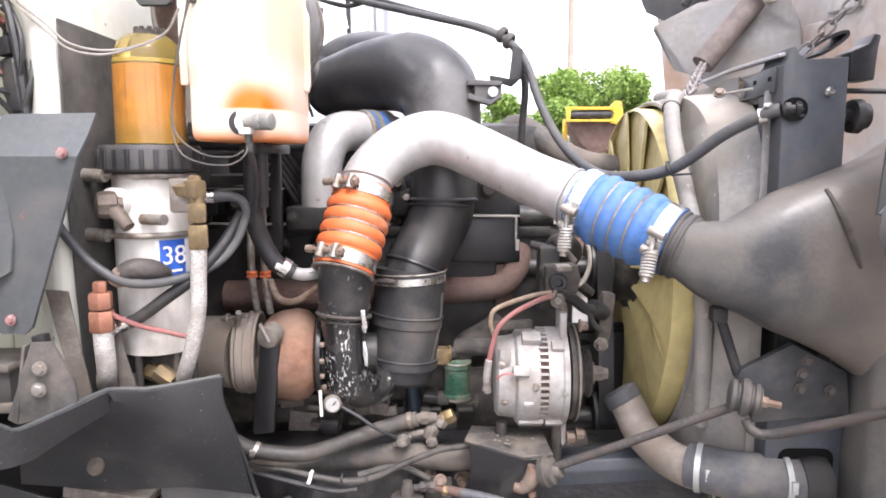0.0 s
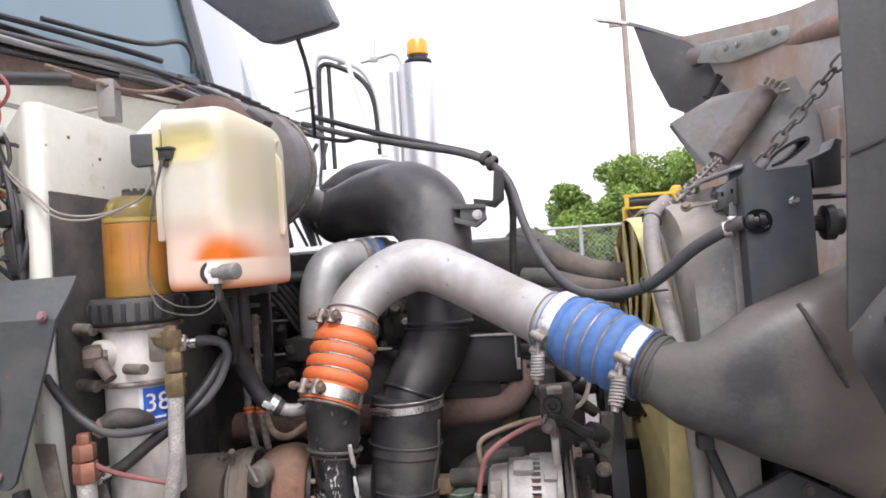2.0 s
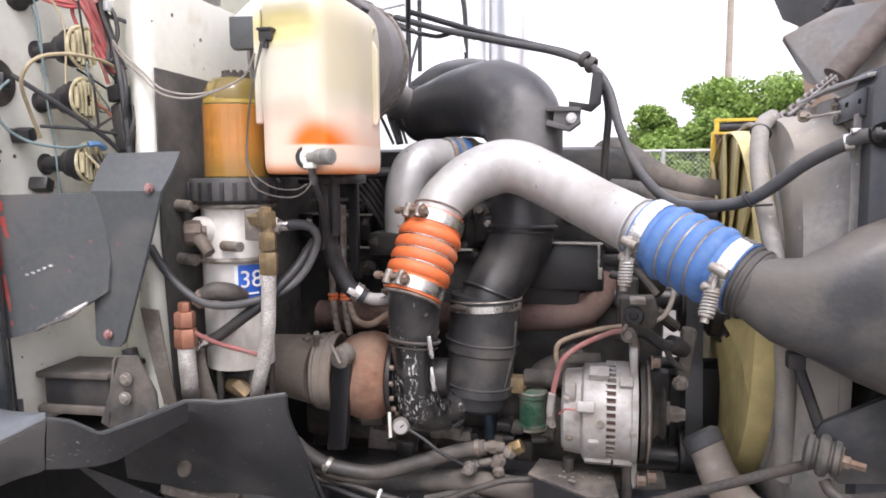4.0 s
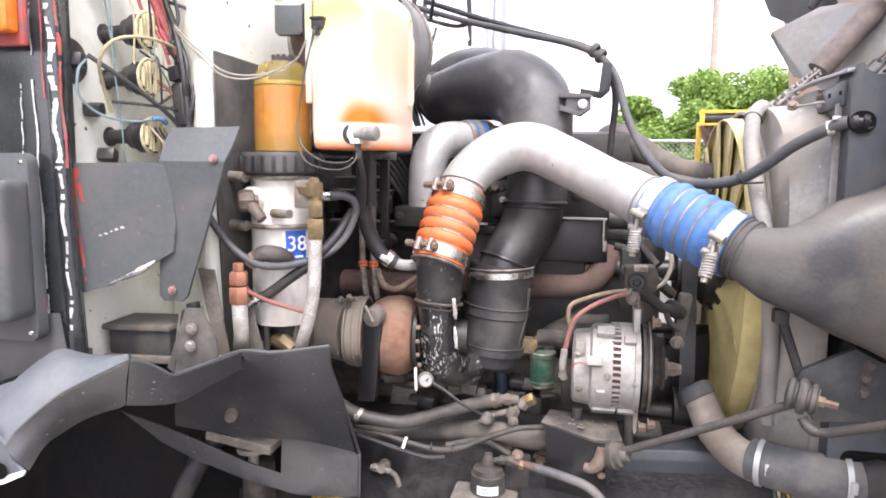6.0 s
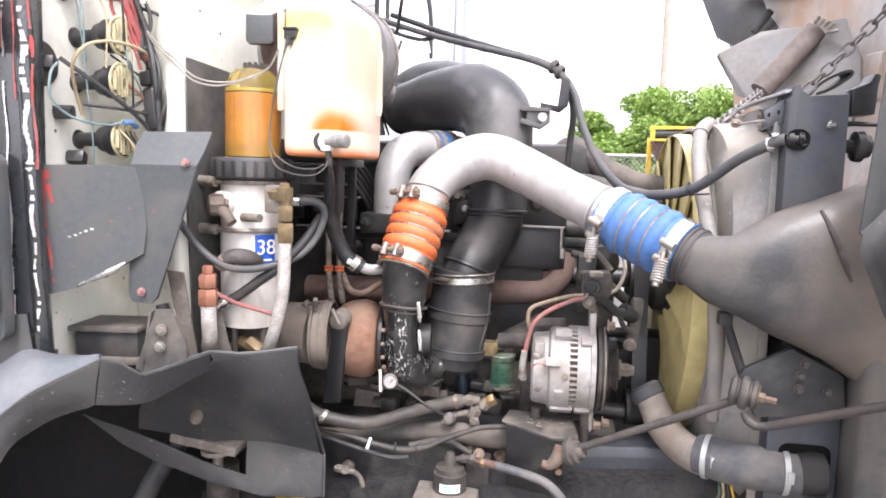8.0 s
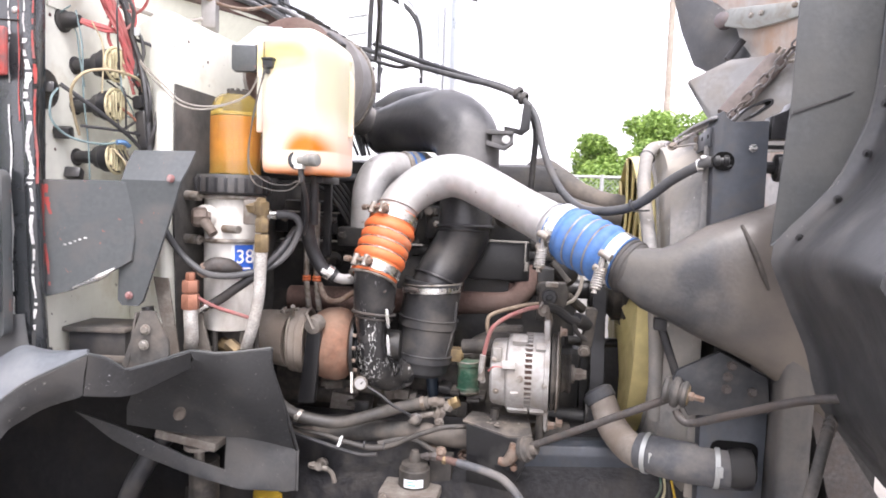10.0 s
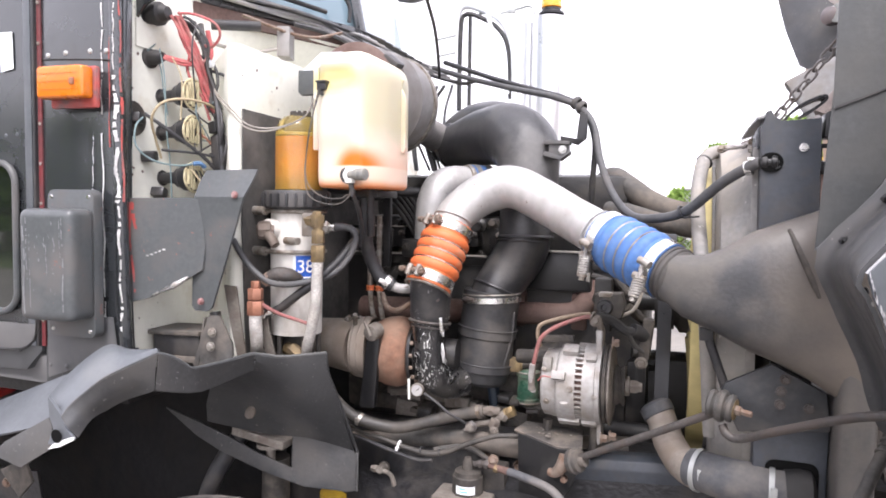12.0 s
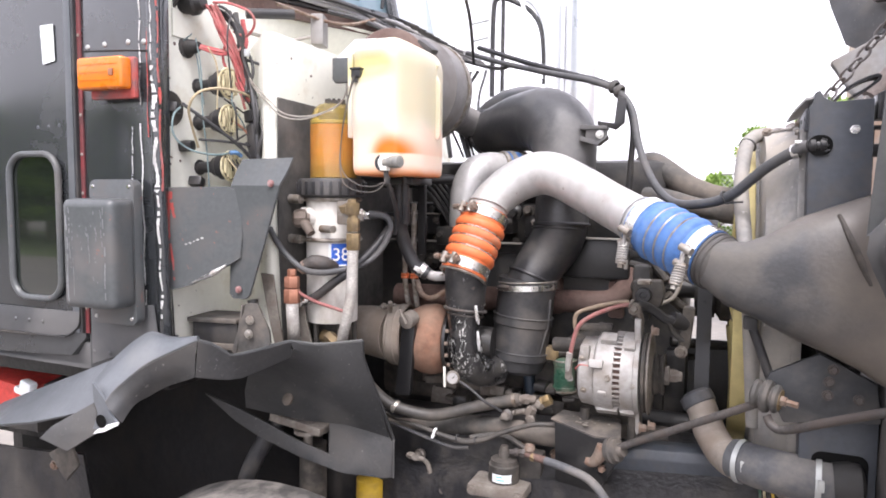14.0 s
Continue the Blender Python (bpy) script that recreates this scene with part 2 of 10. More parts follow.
M["pure_black"] = surface("pure_black", (0.011, 0.011, 0.012), 0.35, 0.0, 0.15, 120, 0.08, dirt=(0.035, 0.033, 0.03), dirt_amount=0.2, dirt_scale=14)
M["cleaner_grey"] = surface("cleaner_grey", (0.27, 0.262, 0.255), 0.55, 0.2, 0.12, 60, 0.1, dirt=(0.20, 0.175, 0.155), dirt_amount=0.45, dirt_scale=6)
M["cab_dusty"] = surface("cab_dusty", (0.06, 0.062, 0.066), 0.45, 0.0, 0.1, 60, 0.05, dirt=(0.125, 0.122, 0.12), dirt_amount=0.4, dirt_scale=5)
M["deep_red"] = surface("deep_red", (0.17, 0.028, 0.032), 0.45, 0.0, 0.2, 60, 0.06, dirt=(0.06, 0.03, 0.03), dirt_amount=0.45, dirt_scale=12)
M["valve_grey"] = surface("valve_grey", (0.17, 0.175, 0.17), 0.5, 0.1, 0.15, 120, 0.1, dirt=(0.30, 0.28, 0.24), dirt_amount=0.35, dirt_scale=40)
# near-black so that the sheets read as a shaded wheel well
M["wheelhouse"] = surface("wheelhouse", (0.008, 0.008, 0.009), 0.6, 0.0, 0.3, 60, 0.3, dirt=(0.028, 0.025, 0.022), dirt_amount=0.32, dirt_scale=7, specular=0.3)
# near-black patch colour that paints the shade inside holes and recesses
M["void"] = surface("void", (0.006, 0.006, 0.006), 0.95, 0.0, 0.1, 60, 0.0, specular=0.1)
M["bare_chip"] = surface("bare_chip", (0.58, 0.58, 0.57), 0.55, 0.0, 0.2, 160, 0.1, dirt=(0.26, 0.25, 0.25), dirt_amount=0.4, dirt_scale=70)
M["smeared_rivet"] = surface("smeared_rivet", (0.26, 0.10, 0.095), 0.5, 0.1, 0.3, 200, 0.1, dirt=(0.30, 0.26, 0.25), dirt_amount=0.45, dirt_scale=120)
M["primer_red"] = surface("primer_red", (0.42, 0.07, 0.06), 0.55, 0.0, 0.25, 60, 0.1, dirt=(0.12, 0.1, 0.1), dirt_amount=0.4, dirt_scale=30)
M["shroud_plastic"] = surface("shroud_plastic", (0.205, 0.198, 0.190), 0.6, 0.0, 0.14, 110, 0.15, dirt=(0.33, 0.295, 0.25), dirt_amount=0.46, dirt_scale=9, streak=0.3, chips=(0.42, 0.40, 0.36), chip_scale=70, chip_amount=0.10)
M["fan_plastic"] = surface("fan_plastic", (0.56, 0.47, 0.205), 0.5, 0.0, 0.10, 40, 0.06, dirt=(0.40, 0.33, 0.16), dirt_amount=0.42, dirt_scale=9)
M["hood_inside"] = surface("hood_inside", (0.44, 0.425, 0.405), 0.65, 0.0, 0.14, 30, 0.12, dirt=(0.42, 0.27, 0.175), dirt_amount=0.50, dirt_scale=3.4)
M["hood_groove"] = surface("hood_groove", (0.20, 0.125, 0.095), 0.75, 0.0, 0.2, 40, 0.15, dirt=(0.30, 0.20, 0.15), dirt_amount=0.4, dirt_scale=6)
M["hinge_paint"] = surface("hinge_paint", (0.40, 0.41, 0.385), 0.5, 0.1, 0.1, 60, 0.1, dirt=(0.30, 0.27, 0.22), dirt_amount=0.3, dirt_scale=9)
M["radiator_core"] = surface("radiator_core", (0.04, 0.038, 0.036), 0.7, 0.2, 0.2, 200, 0.3)
M["ground"] = surface("ground", (0.16, 0.15, 0.14), 0.9, 0.0, 0.2, 12, 0.4, dirt=(0.24, 0.22, 0.19), dirt_amount=0.4, dirt_scale=0.6)
M["truck_white"] = surface("truck_white", (0.80, 0.82, 0.83), 0.3, 0.0, 0.03, 20, 0.02, coat=0.4)
M["chrome"] = surface("chrome", (0.70, 0.70, 0.71), 0.32, 0.65, 0.03, 40, 0.0)
M["amber"] = surface("amber", (0.66, 0.165, 0.004), 0.25, 0.0, 0.12, 60, 0.03, coat=0.5)
M["wood_pole"] = surface("wood_pole", (0.36, 0.31, 0.26), 0.85, 0.0, 0.2, 30, 0.3)
M["galvanised"] = surface("galvanised", (0.45, 0.46, 0.45), 0.5, 0.6, 0.1, 40, 0.05)
M["gauge_white"] = surface("gauge_white", (0.75, 0.74, 0.68), 0.35, 0.0, 0.06, 60, 0.02)
M["tyre"] = surface("tyre", (0.06, 0.057, 0.054), 0.8, 0.0, 0.3, 60, 0.3, dirt=(0.24, 0.22, 0.20), dirt_amount=0.5, dirt_scale=20)


def glassy(name, colour, rough=0.05, weight=1.0, ior=1.45):
    m = bpy.data.materials.new(name)
    m.use_nodes = True
    b = m.node_tree.nodes["Principled BSDF"]
    b.inputs["Base Color"].default_value = (*colour, 1)
    b.inputs["Roughness"].default_value = rough
    b.inputs["Transmission Weight"].default_value = weight
    b.inputs["IOR"].default_value = ior
    return m




def tank_plastic():
    """Milky translucent plastic, stained brown-orange near its bottom by the fluid in it."""
    m = surface("tank_plastic", (0.60, 0.575, 0.475), 0.38, 0.0, 0.04, 50, 0.04)
    n, l = m.node_tree.nodes, m.node_tree.links
    b = n["Principled BSDF"]
    base = b.inputs["Base Color"].links[0].from_socket
    co = n.new("ShaderNodeTexCoord").outputs["Object"]
    sep = n.new("ShaderNodeSeparateXYZ")
    l.new(co, sep.inputs[0])
    wob = n.new("ShaderNodeTexNoise")
    wob.inputs["Scale"].default_value = 14
    l.new(co, wob.inputs["Vector"])

    def level(lo, hi, amp):
        ad = n.new("ShaderNodeMath")
        ad.operation = "MULTIPLY_ADD"
        ad.inputs[1].default_value = amp
        l.new(wob.outputs["Fac"], ad.inputs[0])
        l.new(sep.outputs["Z"], ad.inputs[2])
        r = n.new("ShaderNodeMapRange")
        r.interpolation_type = "SMOOTHSTEP"
        r.inputs["From Min"].default_value, r.inputs["From Max"].default_value = lo, hi
        r.inputs["To Min"].default_value, r.inputs["To Max"].default_value = 1, 0
        l.new(ad.outputs[0], r.inputs["Value"])
        return r.outputs["Result"]

    def mix(fac, a, c):
        x = n.new("ShaderNodeMix")
        x.data_type = "RGBA"
        l.new(fac, x.inputs[0])
        l.new(a, x.inputs[6])
        x.inputs[7].default_value = (*c, 1)
        return x.outputs[2]

    col = mix(level(0.085, 0.135, 0.03), base, (0.70, 0.545, 0.435))
    # pool of orange fluid round the outlet
    d = n.new("ShaderNodeVectorMath")
    d.operation = "MULTIPLY_ADD"
    d.inputs[1].default_value = (1 / 0.046, 0, 1 / 0.046)
    d.inputs[2].default_value = (-0.015 / 0.046, 0, -0.036 / 0.046)
    l.new(co, d.inputs[0])
    ln = n.new("ShaderNodeVectorMath")
    ln.operation = "LENGTH"
    l.new(d.outputs[0], ln.inputs[0])
    r = n.new("ShaderNodeMapRange")
    r.interpolation_type = "SMOOTHSTEP"
    r.inputs["From Min"].default_value, r.inputs["From Max"].default_value = 0.42, 1.15
    r.inputs["To Min"].default_value, r.inputs["To Max"].default_value = 1, 0
    l.new(ln.outputs["Value"], r.inputs["Value"])
    flat = n.new("ShaderNodeMath")
    flat.operation = "MULTIPLY"
    inv = n.new("ShaderNodeMath")
    inv.operation = "SUBTRACT"
    inv.inputs[0].default_value = 1.0
    l.new(level(0.040, 0.045, 0.004), inv.inputs[1])
    l.new(r.outputs["Result"], flat.inputs[0])
    l.new(inv.outputs[0], flat.inputs[1])
    col = mix(flat.outputs[0], col, (0.60, 0.135, 0.0))
    col = mix(level(0.0, 0.026, 0.012), col, (0.72, 0.22, 0.045))
    # dried yellow film under the shoulder
    d2 = n.new("ShaderNodeVectorMath")
    d2.operation = "MULTIPLY_ADD"
    d2.inputs[1].default_value = (1 / 0.085, 0, 1 / 0.034)
    d2.inputs[2].default_value = (0.030 / 0.085, 0, -0.200 / 0.034)
    l.new(co, d2.inputs[0])
    ln2 = n.new("ShaderNodeVectorMath")
    ln2.operation = "LENGTH"
    l.new(d2.outputs[0], ln2.inputs[0])
    r2 = n.new("ShaderNodeMapRange")
    r2.interpolation_type = "SMOOTHSTEP"
    r2.inputs["From Min"].default_value, r2.inputs["From Max"].default_value = 0.4, 1.1
    r2.inputs["To Min"].default_value, r2.inputs["To Max"].default_value = 0.9, 0
    l.new(ln2.outputs["Value"], r2.inputs["Value"])
    col = mix(r2.outputs["Result"], col, (0.50, 0.43, 0.17))
    # olive tint on the side turned to the engine, fading out low down
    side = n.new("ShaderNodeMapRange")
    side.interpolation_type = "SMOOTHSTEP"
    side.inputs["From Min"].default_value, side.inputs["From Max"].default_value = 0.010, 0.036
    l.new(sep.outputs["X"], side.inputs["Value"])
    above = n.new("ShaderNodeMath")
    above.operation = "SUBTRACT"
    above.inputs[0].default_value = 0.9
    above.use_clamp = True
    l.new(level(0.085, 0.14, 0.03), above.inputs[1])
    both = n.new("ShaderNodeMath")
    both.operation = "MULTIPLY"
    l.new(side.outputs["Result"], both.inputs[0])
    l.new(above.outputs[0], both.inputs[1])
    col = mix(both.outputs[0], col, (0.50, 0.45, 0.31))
    l.new(col, b.inputs["Base Color"])
    b.inputs["Subsurface Weight"].default_value = 0.25
    b.inputs["Subsurface Radius"].default_value = (0.03, 0.02, 0.012)
    b.inputs["Subsurface Scale"].default_value = 0.3
    return m


M["fuel_tank"] = tank_plastic()
M["amber_bowl"] = glassy("amber_bowl", (0.95, 0.74, 0.24), 0.12, 0.9)
M["yellow_fuel"] = surface("yellow_fuel", (0.36, 0.29, 0.11), 0.4, 0.0, 0.06, 40, 0.02)
M["paper_element"] = surface("paper_element", (0.50, 0.20, 0.045), 0.7, 0.0, 0.22, 60, 0.1)


def perforate(m, scale):
    """Rows of small dark holes over a surface."""
    n, l = m.node_tree.nodes, m.node_tree.links
    b = n["Principled BSDF"]
    base = b.inputs["Base Color"].links[0].from_socket
    co = n.new("ShaderNodeTexCoord").outputs["Object"]
    v = n.new("ShaderNodeTexVoronoi")
    v.inputs["Scale"].default_value, v.inputs["Randomness"].default_value = scale, 0.0
    l.new(co, v.inputs["Vector"])
    r = n.new("ShaderNodeMapRange")
    r.inputs["From Min"].default_value, r.inputs["From Max"].default_value = 0.22, 0.34
    r.inputs["To Min"].default_value, r.inputs["To Max"].default_value = 1.0, 0.0
    l.new(v.outputs["Distance"], r.inputs["Value"])
    x = n.new("ShaderNodeMix")
    x.data_type = "RGBA"
    l.new(r.outputs["Result"], x.inputs[0])
    l.new(base, x.inputs[6])
    x.inputs[7].default_value = (0.27, 0.085, 0.018, 1)
    l.new(x.outputs[2], b.inputs["Base Color"])


perforate(M["paper_element"], 190)


def brown_low(m, lo, hi, colour):
    """Mixes the colour to brown in its lower part, fading out between two heights."""
    n, l = m.node_tree.nodes, m.node_tree.links
    b = n["Principled BSDF"]
    base = b.inputs["Base Color"].links[0].from_socket
    sep = n.new("ShaderNodeSeparateXYZ")
    l.new(n.new("ShaderNodeTexCoord").outputs["Object"], sep.inputs[0])
    r = n.new("ShaderNodeMapRange")
    r.interpolation_type = "SMOOTHSTEP"
    r.inputs["From Min"].default_value, r.inputs["From Max"].default_value = lo, hi
    r.inputs["To Min"].default_value, r.inputs["To Max"].default_value = 0.85, 0.0
    l.new(sep.outputs["Z"], r.inputs["Value"])
    x = n.new("ShaderNodeMix")
    x.data_type = "RGBA"
    l.new(r.outputs["Result"], x.inputs[0])
    l.new(base, x.inputs[6])
    x.inputs[7].default_value = (*colour, 1)
    l.new(x.outputs[2], b.inputs["Base Color"])


brown_low(M["paper_element"], 0.335, 0.385, (0.20, 0.115, 0.035))


# ---- building helpers ----
ORIGIN = {}


def thing(name, label, category, at=(0, 0, 0), group="", kind=""):
    """An Empty that stands for a whole thing; its parts hang under it."""
    ob = new(name)
    ob.empty_display_size = 0.02
    ob.location = at
    ORIGIN[ob.name] = Vector(at)
    return tagged(ob, label, category, group, kind)


def finish(name, bm, material, origin, sharp=35.0):
    bmesh.ops.translate(bm, verts=bm.verts, vec=-Vector(origin))
    bmesh.ops.recalc_face_normals(bm, faces=bm.faces)
    me = bpy.data.meshes.new(name)
    bm.to_mesh(me)
    bm.free()
    me.shade_smooth()
    me.set_sharp_from_angle(angle=radians(sharp))
    for m in material if isinstance(material, (list, tuple)) else [material]:
        me.materials.append(M[m] if isinstance(m, str) else m)
    return new(name, me)


def part(name, bm, material, parent, label="", sharp=35.0):
    """A mesh under a thing or under a part; the mesh is given in world places."""
    o = ORIGIN[parent.name]
    ob = finish(name, bm, material, o, sharp)
    ob.parent = parent
    ORIGIN[ob.name] = o
    return tagged(ob, label) if label else ob


def solid(name, bm, material, label, category, at=(0, 0, 0), group="", kind="", sharp=35.0):
    """A thing that is one mesh."""
    ob = finish(name, bm, material, at, sharp)
    ob.location = at
    ORIGIN[ob.name] = Vector(at)
    return tagged(ob, label, category, group, kind)


def bmnew():
    return bmesh.new()


def smooth_path(pts, n=6):
    p = [Vector(q) for q in pts]
    if len(p) < 3 or n < 2:
        return p
    out = []
    ext = [p[0] * 2 - p[1]] + p + [p[-1] * 2 - p[-2]]
    for i in range(1, len(ext) - 2):
        a, b, c, d = ext[i - 1:i + 3]
        for k in range(n):
            t = k / n
            out.append(0.5 * ((2 * b) + (c - a) * t + (2 * a - 5 * b + 4 * c - d) * t * t + (3 * b - a - 3 * c + d) * t ** 3))
    out.append(p[-1])
    return out


def tube(bm, pts, r, seg=12, n=6, caps=True):
    """A round hose or rod along a smooth line; r may be a list, one for each point given."""
    line = smooth_path(pts, n)
    radii = [r] * len(line)
    if isinstance(r, (list, tuple)):
        radii = list(np.interp(np.linspace(0, len(r) - 1, len(line)), range(len(r)), r))
    side = None
    rings = []
    for i, q in enumerate(line):
        t = (line[min(i + 1, len(line) - 1)] - line[max(i - 1, 0)]).normalized()
        if side is None:
            side = t.orthogonal().normalized()
        side = (side - t * side.dot(t)).normalized()
        up = t.cross(side)
        rings.append([bm.verts.new(q + (side * math.cos(2 * math.pi * k / seg) + up * math.sin(2 * math.pi * k / seg)) * radii[i]) for k in range(seg)])
    for a, b in zip(rings, rings[1:]):
        for k in range(seg):
            bm.faces.new((a[k], a[(k + 1) % seg], b[(k + 1) % seg], b[k]))
    if caps:
        bm.faces.new(rings[0][::-1])
        bm.faces.new(rings[-1])
    return bm


def lathe(bm, a, axis, profile, seg=32, caps=True):
    """A turned body: profile rows are (distance along the axis from a, radius)."""
    a, axis = Vector(a), Vector(axis).normalized()
    side = axis.orthogonal().normalized()
    up = axis.cross(side)
    rings = []
    for s, r in profile:
        rings.append([bm.verts.new(a + axis * s + (side * math.cos(2 * math.pi * k / seg) + up * math.sin(2 * math.pi * k / seg)) * r) for k in range(seg)])
    for p, q in zip(rings, rings[1:]):
        for k in range(seg):
            bm.faces.new((p[k], p[(k + 1) % seg], q[(k + 1) % seg], q[k]))
    if caps:
        bm.faces.new(rings[0][::-1])
        bm.faces.new(rings[-1])
    return bm


def box(bm, centre, size, rot=(0, 0, 0), bevel=0.0, seg=2):
    m = pose(*centre, *rot)
    vs = bmesh.ops.create_cube(bm, size=1.0, matrix=m @ Matrix.Diagonal((*size, 1)))["verts"]
    if bevel:
        es = list({e for v in vs for e in v.link_edges})
        bmesh.ops.bevel(bm, geom=es, offset=bevel, segments=seg, profile=0.6, affect="EDGES")
    return bm


def prism(bm, outline, thick, bevel=0.0):
    """A flat plate: the outline's points, pushed out by the vector thick."""
    vs = [bm.verts.new(p) for p in outline]
    f = bm.faces.new(vs)
    ex = bmesh.ops.extrude_face_region(bm, geom=[f])
    nv = [e for e in ex["geom"] if isinstance(e, bmesh.types.BMVert)]
    bmesh.ops.translate(bm, verts=nv, vec=Vector(thick))
    if bevel:
        es = list({e for v in vs + nv for e in v.link_edges})
        bmesh.ops.bevel(bm, geom=es, offset=bevel, segments=2, profile=0.6, affect="EDGES")
    return bm


def sheet(bm, rows, thick=0.004, n=3):
    """A bent sheet through rows of points (all rows of one length), smoothed along and across, with thickness."""
    rows = [smooth_path(r, n) for r in rows]
    cols = [smooth_path([r[i] for r in rows], n) for i in range(len(rows[0]))]
    vs = [[bm.verts.new(p) for p in c] for c in cols]
    fs = []
    for a, b in zip(vs, vs[1:]):
        for i in range(len(a) - 1):
            fs.append(bm.faces.new((a[i], b[i], b[i + 1], a[i + 1])))
    bmesh.ops.recalc_face_normals(bm, faces=fs)
    bmesh.ops.solidify(bm, geom=fs, thickness=thick)
    return bm


def bolt(bm, p, axis, r, h, shank=0.0, washer=True):
    """A hexagon head on a washer; shank sticks out behind."""
    axis = Vector(axis).normalized()
    p = Vector(p)
    if washer:
        lathe(bm, p - axis * 0.001, axis, [(0, r * 1.35), (0.0025, r * 1.35)], 16)
    lathe(bm, p, axis, [(0, r), (h * 0.8, r), (h, r * 0.86)], 6)
    if shank:
        lathe(bm, p + axis * h * 0.9, axis, [(0, r * 0.55), (shank, r * 0.55)], 12)
    return bm


def ring(bm, centre, axis, big, small, seg=40, ring_seg=8, flat=1.0):
    """A wire or band round an axis; flat stretches it along the axis."""
    centre, axis = Vector(centre), Vector(axis).normalized()
    side = axis.orthogonal().normalized()
    up = axis.cross(side)
    rows = []
    for k in range(seg):
        a = 2 * math.pi * k / seg
        out = side * math.cos(a) + up * math.sin(a)
        rows.append([bm.verts.new(centre + out * (big + small * math.cos(2 * math.pi * j / ring_seg)) + axis * (small * flat * math.sin(2 * math.pi * j / ring_seg))) for j in range(ring_seg)])
    for k in range(seg):
        a, b = rows[k], rows[(k + 1) % seg]
        for j in range(ring_seg):
            bm.faces.new((a[j], b[j], b[(j + 1) % ring_seg], a[(j + 1) % ring_seg]))
    return bm


def band(bm, centre, axis, r, width, thick=0.0012, seg=48):
    """A flat steel band round a hose."""
    c, ax = Vector(centre), Vector(axis).normalized()
    return lathe_open(bm, c - ax * width / 2, ax, [(0, r), (0, r + thick), (width, r + thick), (width, r)], seg)


def lathe_open(bm, a, axis, profile, seg):
    a, axis = Vector(a), Vector(axis).normalized()
    side = axis.orthogonal().normalized()
    up = axis.cross(side)
    rings = [[bm.verts.new(a + axis * s + (side * math.cos(2 * math.pi * k / seg) + up * math.sin(2 * math.pi * k / seg)) * r) for k in range(seg)] for s, r in profile]
    for p, q in zip(rings, rings[1:] + rings[:1]):
        for k in range(seg):
            bm.faces.new((p[k], p[(k + 1) % seg], q[(k + 1) % seg], q[k]))
    return bm


def coil(bm, a, b, big, wire, turns, seg=8):
    """A coil spring from a to b."""
    a, b = Vector(a), Vector(b)
    ax = (b - a).normalized()
    side = ax.orthogonal().normalized()
    up = ax.cross(side)
    n = int(turns * 12)
    pts = [a + (b - a) * (k / n) + (side * math.cos(2 * math.pi * turns * k / n) + up * math.sin(2 * math.pi * turns * k / n)) * big for k in range(n + 1)]
    return tube(bm, pts, wire, seg, 1)


def rod(bm, a, b, r, seg=12):
    return lathe(bm, a, Vector(b) - Vector(a), [(0, r), ((Vector(b) - Vector(a)).length, r)], seg)


# ---- the setting ----
bm = bmnew()
bmesh.ops.create_grid(bm, x_segments=40, y_segments=40, size=600)
ground = finish("ground", bm, "ground", (0, 0, 0))
tagged(ground, "dusty grey gravel and asphalt yard", "ground", kind="structure")


# ---- charge air pipe and its hoses ----
ORANGE_LOW, ORANGE_TOP = Vector((-0.148, 1.046, 1.338)), Vector((-0.121, 1.104, 1.462))
BLUE_L, BLUE_R = Vector((0.205, 0.992, 1.452)), Vector((0.318, 0.915, 1.400))
charge_pipe = thing("charge_air_pipe", "bare aluminium charge air pipe with a tight bend", "pipe", (0, 1.07, 1.5))
bm = bmnew()
tube(bm, [(-0.126, 1.093, 1.440), (-0.117, 1.115, 1.478), (-0.099, 1.134, 1.503), (-0.074, 1.146, 1.524), (-0.045, 1.150, 1.538), (-0.014, 1.148, 1.545), (0.018, 1.140, 1.540),
          (0.050, 1.126, 1.526), (0.090, 1.098, 1.507), (0.136, 1.060, 1.484), (0.178, 1.018, 1.465), (0.215, 0.985, 1.447)],
     [0.041, 0.041, 0.042, 0.0435, 0.0445, 0.0445, 0.044, 0.043, 0.042, 0.0408, 0.0405, 0.041], 36, 7)
part("pipe", bm, "silver_pipe", charge_pipe)
for c, d in ((ORANGE_TOP + (ORANGE_TOP - ORANGE_LOW) * 0.10, ORANGE_TOP - ORANGE_LOW), (BLUE_L - (BLUE_R - BLUE_L) * 0.10, BLUE_R - BLUE_L)):
    bm = bmnew()
    ring(bm, c, d, 0.041, 0.0022)
    part("bead", bm, "silver_pipe", charge_pipe, "raised bead at the pipe end")


def hump_hose(name, label, a, b, r, humps, material, wires=True):
    t = thing(name, label, "hose", (a + b) / 2)
    ax, length = (b - a).normalized(), (b - a).length
    prof = [(0.0, r - 0.004), (0.0, r)]
    flat = length * 0.2
    prof.append((flat, r))
    span = (length - 2 * flat) / humps
    for i in range(humps):
        s0 = flat + i * span
        for k in range(1, 9):
            prof.append((s0 + span * k / 8, r + 0.0052 * math.sin(math.pi * k / 8) ** 0.7))
    prof += [(length, r), (length, r - 0.004)]
    bm = bmnew()
    lathe(bm, a, ax, prof, 40)
    part("sleeve", bm, material, t)
    for i in range(humps - 1 if humps > 3 else humps + 1):
        s = flat + (i + (1 if humps > 3 else 0)) * span
        bm = bmnew()
        ring(bm, a + ax * s, ax, r + 0.0012, 0.0018, 40, 6)
        part("wire_ring", bm, "dull_steel" if humps and material == "blue_silicone" else "bright_steel", t)
    return t


